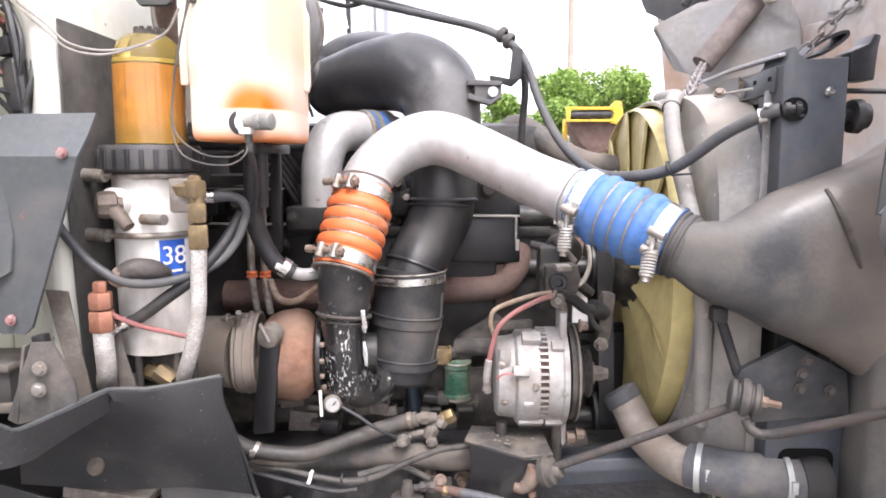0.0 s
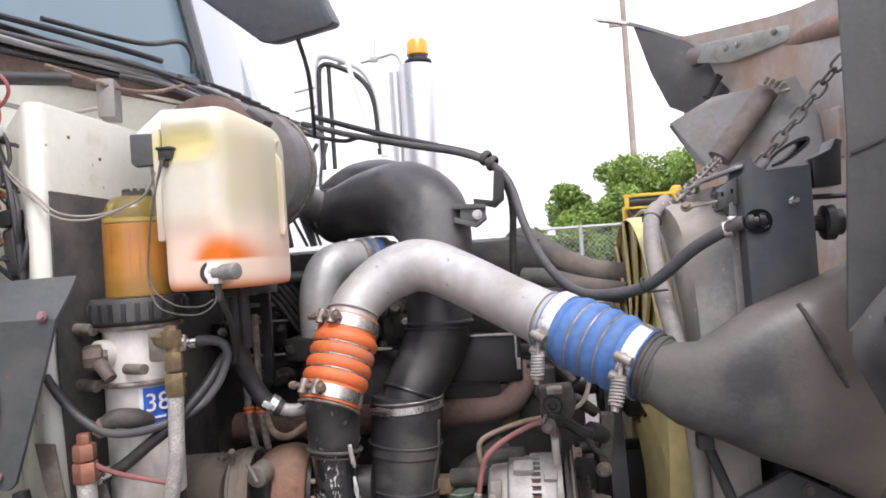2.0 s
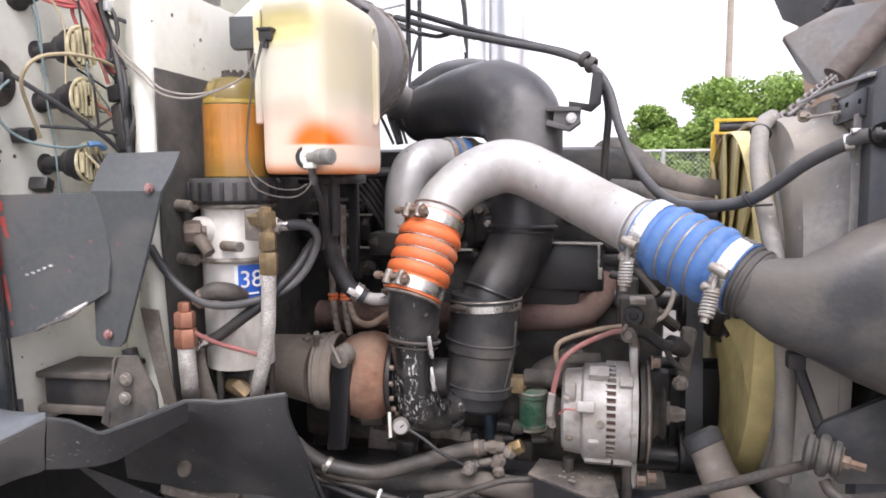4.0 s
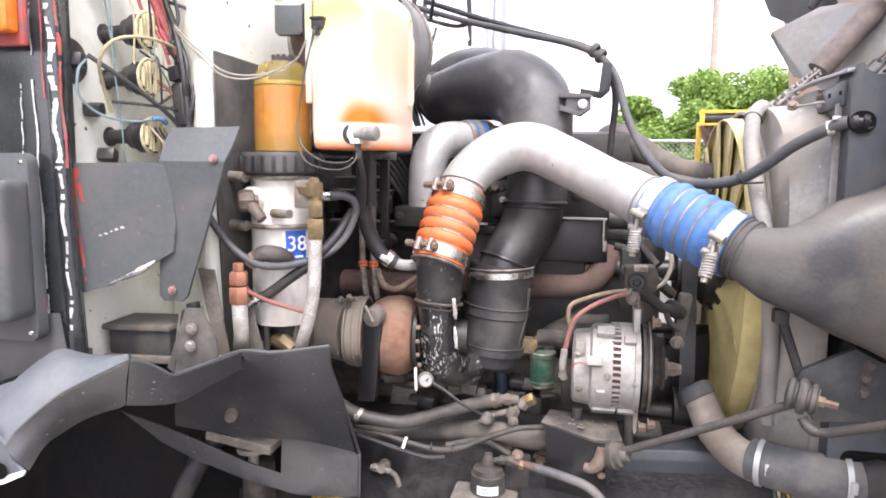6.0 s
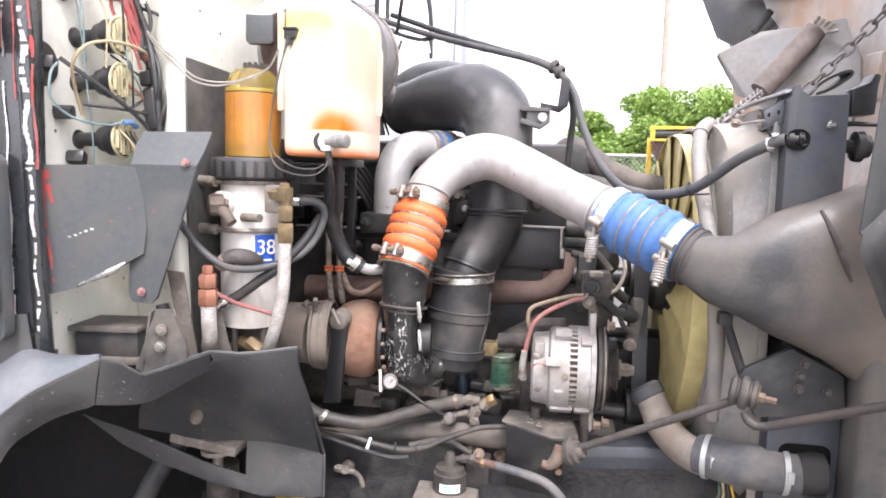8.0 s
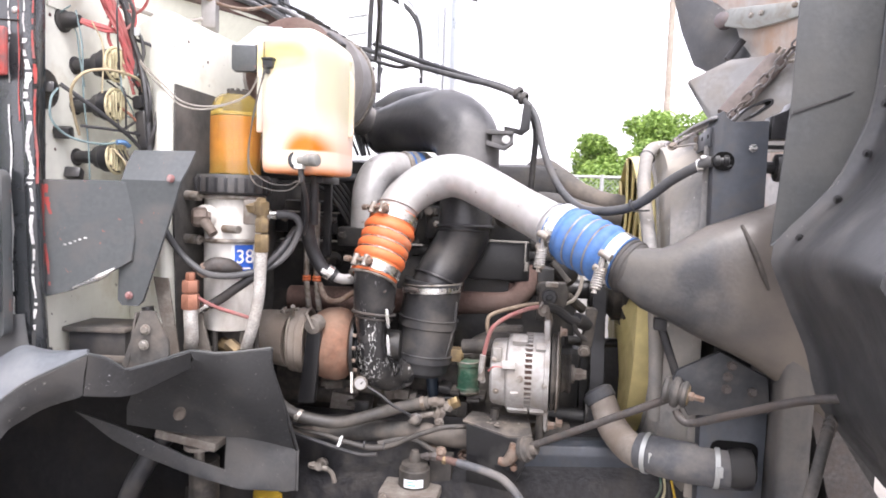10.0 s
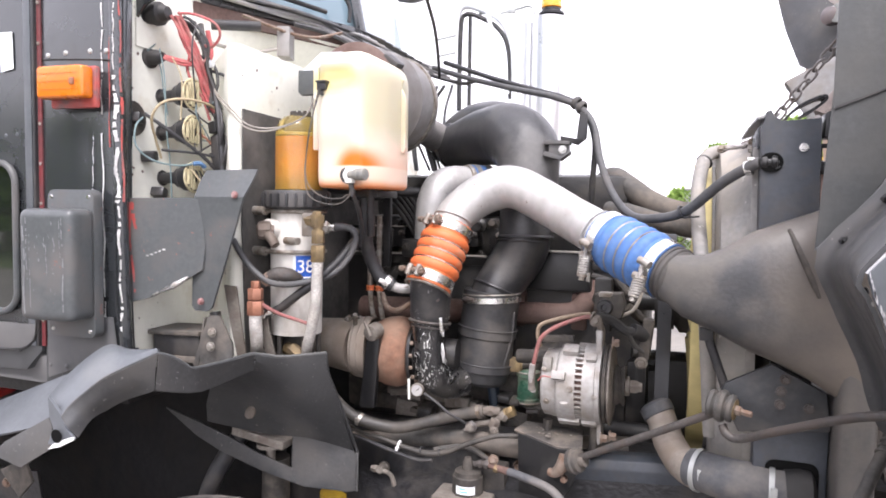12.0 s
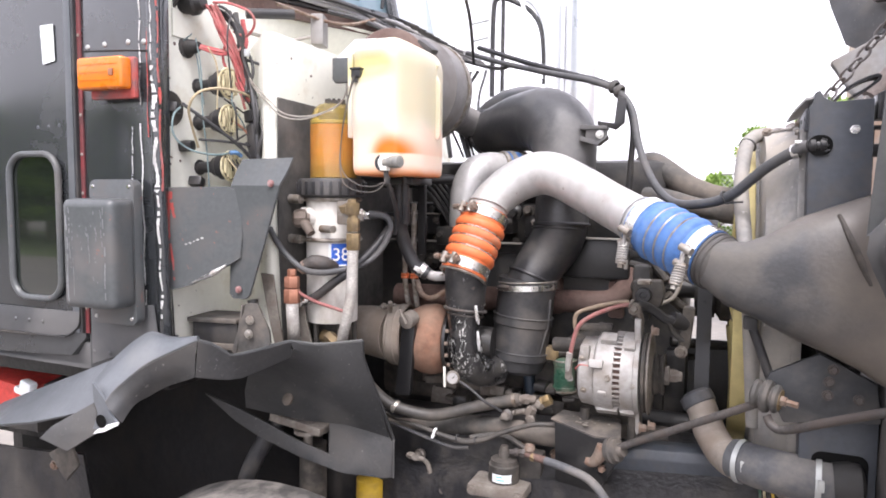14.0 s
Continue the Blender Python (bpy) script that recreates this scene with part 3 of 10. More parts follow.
hump_hose("orange_hump_hose", "orange silicone hump hose with four ridges", ORANGE_LOW, ORANGE_TOP, 0.0475, 4, "orange_silicone")
hump_hose("blue_hump_hose", "blue silicone hump hose with wire rings", BLUE_L, BLUE_R, 0.0475, 4, "blue_silicone")


def t_bolt_clamp(label, c, ax, r, bolt_dir, bolt_len=0.05, spring=False, spring_dir=None):
    """A steel band with a bolt across it; the spring kind carries a coil on its bolt."""
    c, ax = Vector(c), Vector(ax).normalized()
    t = thing("hose_clamp", label, "clamp", c, group="hose clamps")
    bm = bmnew()
    band(bm, c, ax, r, 0.019, 0.0016)
    part("band", bm, "bright_steel", t)
    out = Vector(bolt_dir)
    out = (out - ax * out.dot(ax)).normalized()
    tang = ax.cross(out)
    p = c + out * (r + 0.006)
    for sgn in (-1, 1):
        bm = bmnew()
        rod(bm, p + tang * (0.013 * sgn) - ax * 0.011, p + tang * (0.013 * sgn) + ax * 0.011, 0.0062, 12)
        part("trunnion", bm, "dull_steel", t)
    bm = bmnew()
    if not spring:
        rod(bm, p - tang * 0.028, p + tang * 0.024, 0.0035, 10)
        bolt(bm, p + tang * 0.02, tang, 0.0068, 0.008)
        lathe(bm, p - tang * 0.026, -tang, [(0, 0.006), (0.012, 0.006)], 10)
        part("bolt", bm, "rusty_bolt", t)
    else:
        e = Vector(spring_dir).normalized()
        rod(bm, p - e * 0.012, p + e * 0.050, 0.003, 8)
        bolt(bm, p - e * 0.012, -e, 0.0062, 0.008)
        part("bolt", bm, "cast_alloy", t)
        bm = bmnew()
        coil(bm, p + e * 0.012, p + e * 0.043, 0.0082, 0.0018, 7.5)
        part("spring", bm, "cast_alloy", t)
        bm = bmnew()
        lathe(bm, p + e * 0.043, e, [(0, 0.009), (0.003, 0.009), (0.004, 0.005), (0.01, 0.005)], 12)
        part("nut", bm, "dull_steel", t)
    return t


oax, bax = (ORANGE_TOP - ORANGE_LOW).normalized(), (BLUE_R - BLUE_L).normalized()
t_bolt_clamp("shiny steel T-bolt clamp on the orange hose", ORANGE_TOP - oax * 0.012, oax, 0.0478, (-0.55, -1, 0.0))
t_bolt_clamp("shiny steel T-bolt clamp on the orange hose", ORANGE_LOW + oax * 0.014, oax, 0.0478, (-0.45, -1, 0.0))
t_bolt_clamp("spring-loaded steel clamp on the blue hose", BLUE_L + bax * 0.013, bax, 0.0478, (-0.1, -1, -0.55), spring=True, spring_dir=(-0.1, -0.1, -1))
t_bolt_clamp("spring-loaded steel clamp on the blue hose", BLUE_R - bax * 0.011, bax, 0.0478, (0.15, -1, -0.25), spring=True, spring_dir=(-0.25, -0.3, -1))

# ---- charge air cooler duct ----
cooler = thing("charge_air_cooler", "dark grey dusty charge air cooler end tank", "cooler", (0.5, 0.9, 1.2))


def loft(bm, sections, seg=32, power=2.6):
    """A skin over superellipse sections: centre, half width vector, half height vector."""
    rings = []
    for c, u, v in sections:
        c, u, v = Vector(c), Vector(u), Vector(v)
        row = []
        for k in range(seg):
            a = 2 * math.pi * k / seg
            ca, sa = math.cos(a), math.sin(a)
            row.append(bm.verts.new(c + u * (math.copysign(abs(ca) ** (2 / power), ca)) + v * (math.copysign(abs(sa) ** (2 / power), sa))))
        rings.append(row)
    for a, b in zip(rings, rings[1:]):
        for k in range(seg):
            bm.faces.new((a[k], a[(k + 1) % seg], b[(k + 1) % seg], b[k]))
    bm.faces.new(rings[0][::-1])
    bm.faces.new(rings[-1])
    return bm


bm = bmnew()
tube(bm, [BLUE_R - bax * 0.02, BLUE_R + bax * 0.016, BLUE_R + bax * 0.024], [0.044, 0.044, 0.041], 32, 4)
for s in (0.004, 0.014):
    ring(bm, BLUE_R + bax * s, bax, 0.0435, 0.0034)
part("neck", bm, "boot_rubber", cooler)
bm = bmnew()
nu = bax.cross(Vector((0, 0, 1))).normalized() * -1
nv = nu.cross(bax).normalized()
if nv.z < 0:
    nv = -nv
if nu.y < 0:
    nu = -nu
loft(bm, [(BLUE_R + bax * 0.014, nu * 0.0400, nv * 0.0400),
          (BLUE_R + bax * 0.026, nu * 0.0405, nv * 0.0415),
          ((0.362, 0.894, 1.381), nu * 0.024 + Vector((0.004, 0.022, 0)), nv * 0.026 + Vector((0.004, 0, 0.026))),
          ((0.396, 0.890, 1.378), (0.004, 0.047, 0.0), (0.003, 0.0, 0.066)),
          ((0.440, 0.892, 1.378), (0.0, 0.052, 0.0), (0.0, 0.0, 0.091)),
          ((0.480, 0.894, 1.378), (0.0, 0.055, 0.0), (0.0, 0.0, 0.107)),
          ((0.522, 0.898, 1.375), (0.0, 0.058, 0.0), (0.0, 0.0, 0.125)),
          ((0.560, 0.902, 1.371), (0.0, 0.062, 0.0), (0.0, 0.0, 0.146)),
          ((0.600, 0.906, 1.362), (0.0, 0.066, 0.0), (0.0, 0.0, 0.182)),
          ((0.650, 0.910, 1.350), (0.0, 0.07, 0.0), (0.0, 0.0, 0.23))], 48, 2.7)


def dust_end(m, lo, hi, colour):
    """Brown road dust caked on the wide end of the duct, thinning out in blotches towards its neck."""
    n, l = m.node_tree.nodes, m.node_tree.links
    b = n["Principled BSDF"]
    base = b.inputs["Base Color"].links[0].from_socket
    pos = n.new("ShaderNodeNewGeometry").outputs["Position"]
    sep = n.new("ShaderNodeSeparateXYZ")
    l.new(pos, sep.inputs[0])
    t = n.new("ShaderNodeTexNoise")
    t.inputs["Scale"].default_value, t.inputs["Detail"].default_value = 14.0, 5.0
    l.new(pos, t.inputs["Vector"])
    add = n.new("ShaderNodeMath")
    add.operation = "MULTIPLY_ADD"
    add.inputs[1].default_value = 0.22
    l.new(t.outputs["Fac"], add.inputs[0])
    l.new(sep.outputs["X"], add.inputs[2])
    r = n.new("ShaderNodeMapRange")
    r.inputs["From Min"].default_value, r.inputs["From Max"].default_value, r.inputs["To Max"].default_value = lo + 0.11, hi + 0.11, 0.75
    l.new(add.outputs[0], r.inputs["Value"])
    x = n.new("ShaderNodeMix")
    x.data_type = "RGBA"
    l.new(r.outputs["Result"], x.inputs[0])
    l.new(base, x.inputs[6])
    x.inputs[7].default_value = (*colour, 1)
    l.new(x.outputs[2], b.inputs["Base Color"])


M["dusty_duct"] = surface("dusty_duct", (0.046, 0.047, 0.050), 0.40, 0.0, 0.16, 150, 0.14, dirt=(0.13, 0.118, 0.104), dirt_amount=0.36, dirt_scale=6.0)
dust_end(M["dusty_duct"], 0.40, 0.56, (0.185, 0.155, 0.125))
part("funnel", bm, "dusty_duct", cooler, sharp=60)
bm = bmnew()
box(bm, (0.583, 0.905, 1.02), (0.050, 0.115, 0.62), bevel=0.018, seg=4)
part("side_tank", bm, "duct_paint", cooler)
# raised tube; its dark colour paints the shade of an indented groove
bm = bmnew()
tube(bm, [(0.484, 0.858, 1.474), (0.498, 0.842, 1.440), (0.513, 0.840, 1.405), (0.524, 0.842, 1.378)], [0.0026, 0.0046, 0.0046, 0.0028], 8, 5)
part("rib", bm, "engine_grime", cooler, "narrow rib coloured dark as the shade in a groove")
bm = bmnew()
box(bm, (0.70, 1.52, 1.12), (0.06, 1.2, 0.69))
part("core", bm, "radiator_core", cooler)

# ---- radiator, shroud and fan ----
radiator = thing("radiator", "dusty radiator with dark steel side panels", "radiator", (0.5, 1.5, 0.95))
bm = bmnew()
box(bm, (0.505, 1.34, 1.27), (0.06, 0.80, 0.66))
part("core", bm, "radiator_core", radiator)
bm = bmnew()
prism(bm, [(0.446, 0.908, 1.630), (0.450, 0.908, 1.637), (0.453, 0.908, 1.652), (0.459, 0.908, 1.654), (0.464, 0.908, 1.644), (0.476, 0.908, 1.637), (0.528, 0.908, 1.640), (0.530, 0.908, 1.43), (0.449, 0.908, 1.43)], (0, 0.07, 0), 0.002)
part("upper_panel", bm, "bracket_paint", radiator)
bm = bmnew()
bolt(bm, (0.505, 0.906, 1.596), (0, -1, 0), 0.0048, 0.005)
part("bolt", bm, "bright_steel", radiator)
bm = bmnew()
prism(bm, [(0.452, 0.905, 1.19), (0.556, 0.905, 1.2), (0.557, 0.905, 0.72), (0.458, 0.905, 0.72)], (0, 0.06, 0), 0.003)
part("lower_panel", bm, "bracket_paint", radiator)
bm = bmnew()
box(bm, (0.490, 1.34, 1.610), (0.08, 0.80, 0.05), bevel=0.015)
part("top_tank", bm, "shroud_plastic", radiator)

shroud = thing("fan_shroud", "pale grey dusty plastic fan shroud", "fan shroud", (0.42, 1.3, 0.95))
FANC = Vector((0.0, 1.33, 1.30))
bm = bmnew()
loops = [[], [], []]
for k in range(64):
    a = 2 * math.pi * k / 64
    c, d = math.cos(a), math.sin(a)
    loops[0].append((0.392, FANC.y + c * 0.316, FANC.z + d * 0.316))
    q = []
    for e in (c, d):
        q.append(math.copysign(abs(e) ** 0.42, e))
    y = FANC.y + (q[0] * 0.390 if c < 0 else q[0] * 0.405)
    z = FANC.z + (q[1] * 0.320 if d > 0 else q[1] * 0.355)
    loops[1].append((0.398, (y * 2 + FANC.y + c * 0.316) / 3, (z * 2 + FANC.z + d * 0.316) / 3))
    loops[2].append((0.452, y, z))
vl = [[bm.verts.new(p) for p in l_] for l_ in loops]
fs = []
for a_, b_ in zip(vl, vl[1:]):
    for k in range(64):
        fs.append(bm.faces.new((a_[k], a_[(k + 1) % 64], b_[(k + 1) % 64], b_[k])))
bmesh.ops.recalc_face_normals(bm, faces=fs)
bmesh.ops.solidify(bm, geom=fs, thickness=0.004)
part("hood_wall", bm, "shroud_plastic", shroud, sharp=50)
bm = bmnew()
ring(bm, (0.391, FANC.y, FANC.z), (1, 0, 0), 0.316, 0.0045, 64, 8)
part("mouth_rim", bm, "shroud_plastic", shroud)
bm = bmnew()
prism(bm, [(0.438, 0.9385, 1.60), (0.452, 0.9385, 1.605), (0.455, 0.9385, 1.0), (0.441, 0.9385, 1.0)], (0, 0.004, 0), 0.001)
part("side_flange", bm, "shroud_plastic", shroud)
bm = bmnew()
bolt(bm, (0.395, 0.985, 1.602), (-0.3, -0.7, 0.6), 0.006, 0.006)
rod(bm, (0.395, 0.98, 1.600), (0.428, 0.955, 1.605), 0.0018, 6)
part("screw", bm, "dull_steel", shroud)

fan = thing("cooling_fan", "pale yellow nylon cooling fan at rest", "fan", (0.40, 1.33, 1.30))
bm = bmnew()
lathe(bm, (0.325, FANC.y, FANC.z), (1, 0, 0), [(0, 0.05), (0.012, 0.066), (0.03, 0.066), (0.034, 0.085), (0.09, 0.085), (0.095, 0.06)], 40)
part("hub", bm, "engine_grime", fan)
bm = bmnew()
lathe_open(bm, (0.357, FANC.y, FANC.z), (1, 0, 0), [(0, 0.3010), (0, 0.3030), (0.010, 0.3055), (0.051, 0.3055), (0.051, 0.3010)], 72)
part("tip_ring", bm, "fan_plastic", fan, "moulded ring round the blade tips")
for k in range(13):
    a0 = 2 * math.pi * (k + 0.30) / 13
    bm = bmnew()
    rows = []
    for rr, ch, tw in ((0.078, 0.075, 24), (0.13, 0.115, 9), (0.20, 0.165, 4), (0.265, 0.210, 4), (0.302, 0.225, 4)):
        row = []
        for f in (-0.5, -0.25, 0.0, 0.25, 0.5):
            da = f * ch * math.cos(radians(tw)) / rr
            dx = -f * ch * math.sin(radians(tw)) + 0.016 * (0.25 - f * f)
            row.append((0.368 + dx, FANC.y + rr * math.cos(a0 + da), FANC.z + rr * math.sin(a0 + da)))
        rows.append(row)
    sheet(bm, rows, 0.005, 3)
    part("blade", bm, "fan_plastic", fan)

# grey overflow tube along the shroud
bm = bmnew()
tube(bm, [(0.478, 1.56, 1.648), (0.440, 1.38, 1.634), (0.402, 1.20, 1.617), (0.381, 1.145, 1.607), (0.368, 1.11, 1.585), (0.361, 1.06, 1.525), (0.367, 1.002, 1.440), (0.376, 0.972, 1.36), (0.384, 0.966, 1.26), (0.394, 0.985, 1.12)], 0.0125, 16, 6)
overflow = thing("overflow_tube", "grey rubber tube over the fan shroud", "tube", (0.4, 1.1, 1.5))
part("tube", bm, "shroud_plastic", overflow)
bm = bmnew()
ring(bm, (0.371, 1.120, 1.591), (-0.4, -0.7, -0.6), 0.0132, 0.0024)
part("clip", bm, "black_wire", overflow)

# ---- black air intake ----
intake = thing("air_intake_elbow", "black moulded plastic air intake elbow", "air duct", (0, 1.3, 1.6))
bm = bmnew()
tube(bm, [(-0.264, 1.512, 1.665), (-0.20, 1.465, 1.673), (-0.137, 1.41, 1.679), (-0.060, 1.347, 1.674), (-0.012, 1.30, 1.640), (0.004, 1.278, 1.585), (0.006, 1.265, 1.52), (0.004, 1.256, 1.435)],
     [0.056, 0.064, 0.070, 0.077, 0.077, 0.068, 0.062, 0.059], 40, 8)
part("elbow", bm, "elbow_plastic", intake)
bm = bmnew()
tube(bm, [(-0.27, 1.60, 1.700), (-0.21, 1.575, 1.722), (-0.14, 1.54, 1.720), (-0.08, 1.50, 1.69), (-0.03, 1.46, 1.64)], [0.062, 0.068, 0.068, 0.06, 0.05], 28, 6)
part("rear_lobe", bm, "elbow_plastic", intake)
bm = bmnew()
ring(bm, (0.004, 1.256, 1.437), (0, -0.05, -1), 0.060, 0.0035)
part("rim", bm, "elbow_plastic", intake)
bm = bmnew()
ring(bm, (-0.256, 1.506, 1.666), (1, -0.75, 0.1), 0.059, 0.005)
part("rim", bm, "black_plastic", intake)
bm = bmnew()
prism(bm, [(0.046, 1.222, 1.650), (0.105, 1.205, 1.644), (0.105, 1.205, 1.637), (0.046, 1.222, 1.640)], (0, 0.035, 0), 0.001)
prism(bm, [(0.046, 1.222, 1.616), (0.086, 1.205, 1.604), (0.105, 1.205, 1.618), (0.105, 1.205, 1.625), (0.086, 1.208, 1.612), (0.048, 1.222, 1.626)], (0, 0.035, 0), 0.001)
prism(bm, [(0.060, 1.222, 1.645), (0.105, 1.215, 1.640), (0.105, 1.215, 1.62), (0.086, 1.215, 1.609), (0.058, 1.222, 1.622)], (0, 0.006, 0), 0.001)
part("lug", bm, "elbow_plastic", intake, "ribbed mounting lug")
bm = bmnew()
bolt(bm, (0.090, 1.213, 1.627), (-0.1, -1, 0), 0.0065, 0.006)
part("bolt", bm, "bright_steel", intake)
bm = bmnew()
prism(bm, [(0.124, 1.217, 1.706), (0.141, 1.217, 1.700), (0.139, 1.217, 1.650), (0.122, 1.217, 1.636), (0.096, 1.217, 1.644), (0.096, 1.217, 1.624), (0.086, 1.217, 1.624), (0.084, 1.217, 1.656), (0.118, 1.217, 1.650)], (0.0, 0.010, 0), 0.001)
part("bracket", bm, "pure_black", intake, "flat black Z-shaped bracket")

lower = thing("intake_tube", "black angled intake tube between elbow and boot", "air duct", (-0.02, 1.23, 1.4))
bm = bmnew()
tube(bm, [(0.004, 1.256, 1.445), (0.000, 1.252, 1.415), (-0.012, 1.238, 1.385), (-0.034, 1.215, 1.345), (-0.048, 1.198, 1.318), (-0.052, 1.192, 1.295)], [0.0575, 0.058, 0.057, 0.053, 0.050, 0.050], 36, 6)
part("tube", bm, "black_plastic", lower)
bm = bmnew()
ring(bm, (-0.001, 1.253, 1.425), (0.02, 0.1, 1), 0.0578, 0.003)
part("rim", bm, "black_plastic", lower)
bm = bmnew()
ring(bm, (-0.046, 1.199, 1.322), (0.35, 0.3, 1), 0.0515, 0.003)
part("rim", bm, "black_plastic", lower)

boot = thing("intake_boot", "dark grey ribbed rubber intake boot", "air duct", (-0.06, 1.19, 1.2))
bm = bmnew()
B_TOP, B_LOW = Vector((-0.053, 1.192, 1.318)), Vector((-0.072, 1.185, 1.115))
bax2 = (B_LOW - B_TOP).normalized()
L = (B_LOW - B_TOP).length
lathe(bm, B_TOP, bax2, [(0, 0.055), (0.0, 0.0625), (0.03, 0.0625), (0.035, 0.061), (0.078, 0.0615), (0.08, 0.0645), (0.098, 0.0645), (0.1, 0.0615), (0.155, 0.0605), (0.157, 0.063), (0.172, 0.063), (0.174, 0.0585), (L - 0.008, 0.054), (L, 0.045)], 44)
part("sleeve", bm, "boot_rubber", boot)
for s, r in ((0.0795, 0.0648), (0.1565, 0.0632)):
    bm = bmnew()
    ring(bm, B_TOP + bax2 * s, bax2, r, 0.0018)
    part("ridge", bm, "boot_rubber", boot)
bm = bmnew()
tube(bm, [B_TOP + bax2 * 0.04 + Vector((0.060, -0.02, 0)), B_TOP + bax2 * 0.10 + Vector((0.060, -0.02, 0)), B_TOP + bax2 * 0.17 + Vector((0.050, -0.03, 0))], 0.0028, 8, 4)
part("seam", bm, "boot_rubber", boot)
bclamp = thing("hose_clamp", "worn bright steel band clamp round the intake boot", "clamp", B_TOP)
tilt = (bax2 + Vector((0.14, 0.0, 0.0))).normalized()
bm = bmnew()
band(bm, B_TOP + bax2 * 0.017, tilt, 0.0640, 0.012)
part("band", bm, "bright_steel", bclamp)
bm = bmnew()
ring(bm, B_TOP + bax2 * 0.005, tilt, 0.0630, 0.0016)
part("edge_wire", bm, "dull_steel", bclamp)
bm = bmnew()
box(bm, B_TOP + bax2 * 0.014 + Vector((-0.034, -0.056, 0.0)), (0.022, 0.010, 0.011), (0, 4, -30), 0.002)
rod(bm, B_TOP + bax2 * 0.014 + Vector((-0.050, -0.050, 0.0)), B_TOP + bax2 * 0.013 + Vector((-0.018, -0.068, 0.0)), 0.0042, 8)
part("worm_screw", bm, "dark_nut", bclamp)

# ---- turbocharger ----
turbo = thing("turbocharger", "rusty turbocharger with a speckled black outlet elbow", "turbocharger", (-0.2, 1.1, 1.1))
bm = bmnew()
NECK = Vector((-0.153, 1.072, 1.268))
lathe(bm, NECK, ORANGE_LOW + oax * 0.02 - NECK, [(0, 0.0395), (0.004, 0.0405), (0.03, 0.0415), (0.06, 0.0432), (0.09, 0.0442), (0.095, 0.0442)], 40)
M["flecked_boot"] = surface("flecked_boot", (0.030, 0.030, 0.032), 0.36, 0.0, 0.2, 120, 0.2, dirt=(0.09, 0.082, 0.075), dirt_amount=0.3, dirt_scale=12)
part("outlet_neck", bm, "flecked_boot", turbo)
bm = bmnew()
ring(bm, ORANGE_LOW - oax * 0.004, oax, 0.046, 0.004, 40, 8, 0.6)
part("outlet_rim", bm, "dull_steel", turbo)
M["speckled_black"] = surface("speckled_black", (0.016, 0.016, 0.017), 0.24, 0.0, 0.25, 90, 0.25, dirt=(0.06, 0.055, 0.05), dirt_amount=0.22, dirt_scale=18, coat=0.4)


def scratched(m, colour, rarer=0.0):
    """Short pale scratches that run down the thing, thick in some patches and missing in others."""
    n, l = m.node_tree.nodes, m.node_tree.links
    b = n["Principled BSDF"]
    base = b.inputs["Base Color"].links[0].from_socket
    co = n.new("ShaderNodeTexCoord").outputs["Object"]
    masks = []
    for scale, stretch, lo, hi in ((330.0, (1, 1, 0.30), 0.585 + rarer * 0.5, 0.60 + rarer * 0.5), (26.0, (1, 1, 0.55), 0.50 + rarer, 0.62 + rarer)):
        mp = n.new("ShaderNodeMapping")
        mp.inputs["Scale"].default_value, mp.inputs["Rotation"].default_value = stretch, (0, 0.25, 0)
        l.new(co, mp.inputs["Vector"])
        t = n.new("ShaderNodeTexNoise")
        t.inputs["Scale"].default_value, t.inputs["Detail"].default_value = scale, 3.0
        l.new(mp.outputs["Vector"], t.inputs["Vector"])
        r = n.new("ShaderNodeMapRange")
        r.inputs["From Min"].default_value, r.inputs["From Max"].default_value = lo, hi
        l.new(t.outputs["Fac"], r.inputs["Value"])
        masks.append(r.outputs["Result"])
    mul = n.new("ShaderNodeMath")
    mul.operation = "MULTIPLY"
    l.new(masks[0], mul.inputs[0])
    l.new(masks[1], mul.inputs[1])
    x = n.new("ShaderNodeMix")
    x.data_type = "RGBA"
    l.new(mul.outputs[0], x.inputs[0])
    l.new(base, x.inputs[6])
    x.inputs[7].default_value = (*colour, 1)
    l.new(x.outputs[2], b.inputs["Base Color"])


scratched(M["speckled_black"], (0.62, 0.62, 0.60))
scratched(M["flecked_boot"], (0.34, 0.34, 0.33), 0.06)
bm = bmnew()
tube(bm, [(-0.153, 1.074, 1.274), (-0.154, 1.073, 1.225), (-0.152, 1.074, 1.180), (-0.145, 1.086, 1.146), (-0.127, 1.115, 1.128), (-0.105, 1.150, 1.124)], [0.038, 0.0345, 0.035, 0.0365, 0.036, 0.034], 36, 7)
part("outlet_elbow", bm, "speckled_black", turbo)
bm = bmnew()
for z0, z1, x0 in ((1.252, 1.236, -0.1205), (1.222, 1.182, -0.1185)):
    tube(bm, [(x0, 1.055, z0), (x0 + 0.002, 1.055, (z0 + z1) / 2), (x0 + 0.003, 1.058, z1)], [0.002, 0.0042, 0.002], 6, 3)
part("pale_strip", bm, "bare_chip", turbo, "narrow pale strip down the elbow's side")
for z, r, w in ((1.280, 0.0405, 0.0030), (1.262, 0.0415, 0.0042), (1.252, 0.0375, 0.0026)):
    bm = bmnew()
    ring(bm, (-0.153, 1.073, z), (0.08, 0.1, 1), r, w, 40, 8, 0.8)
    part("flange", bm, "dark_nut", turbo)
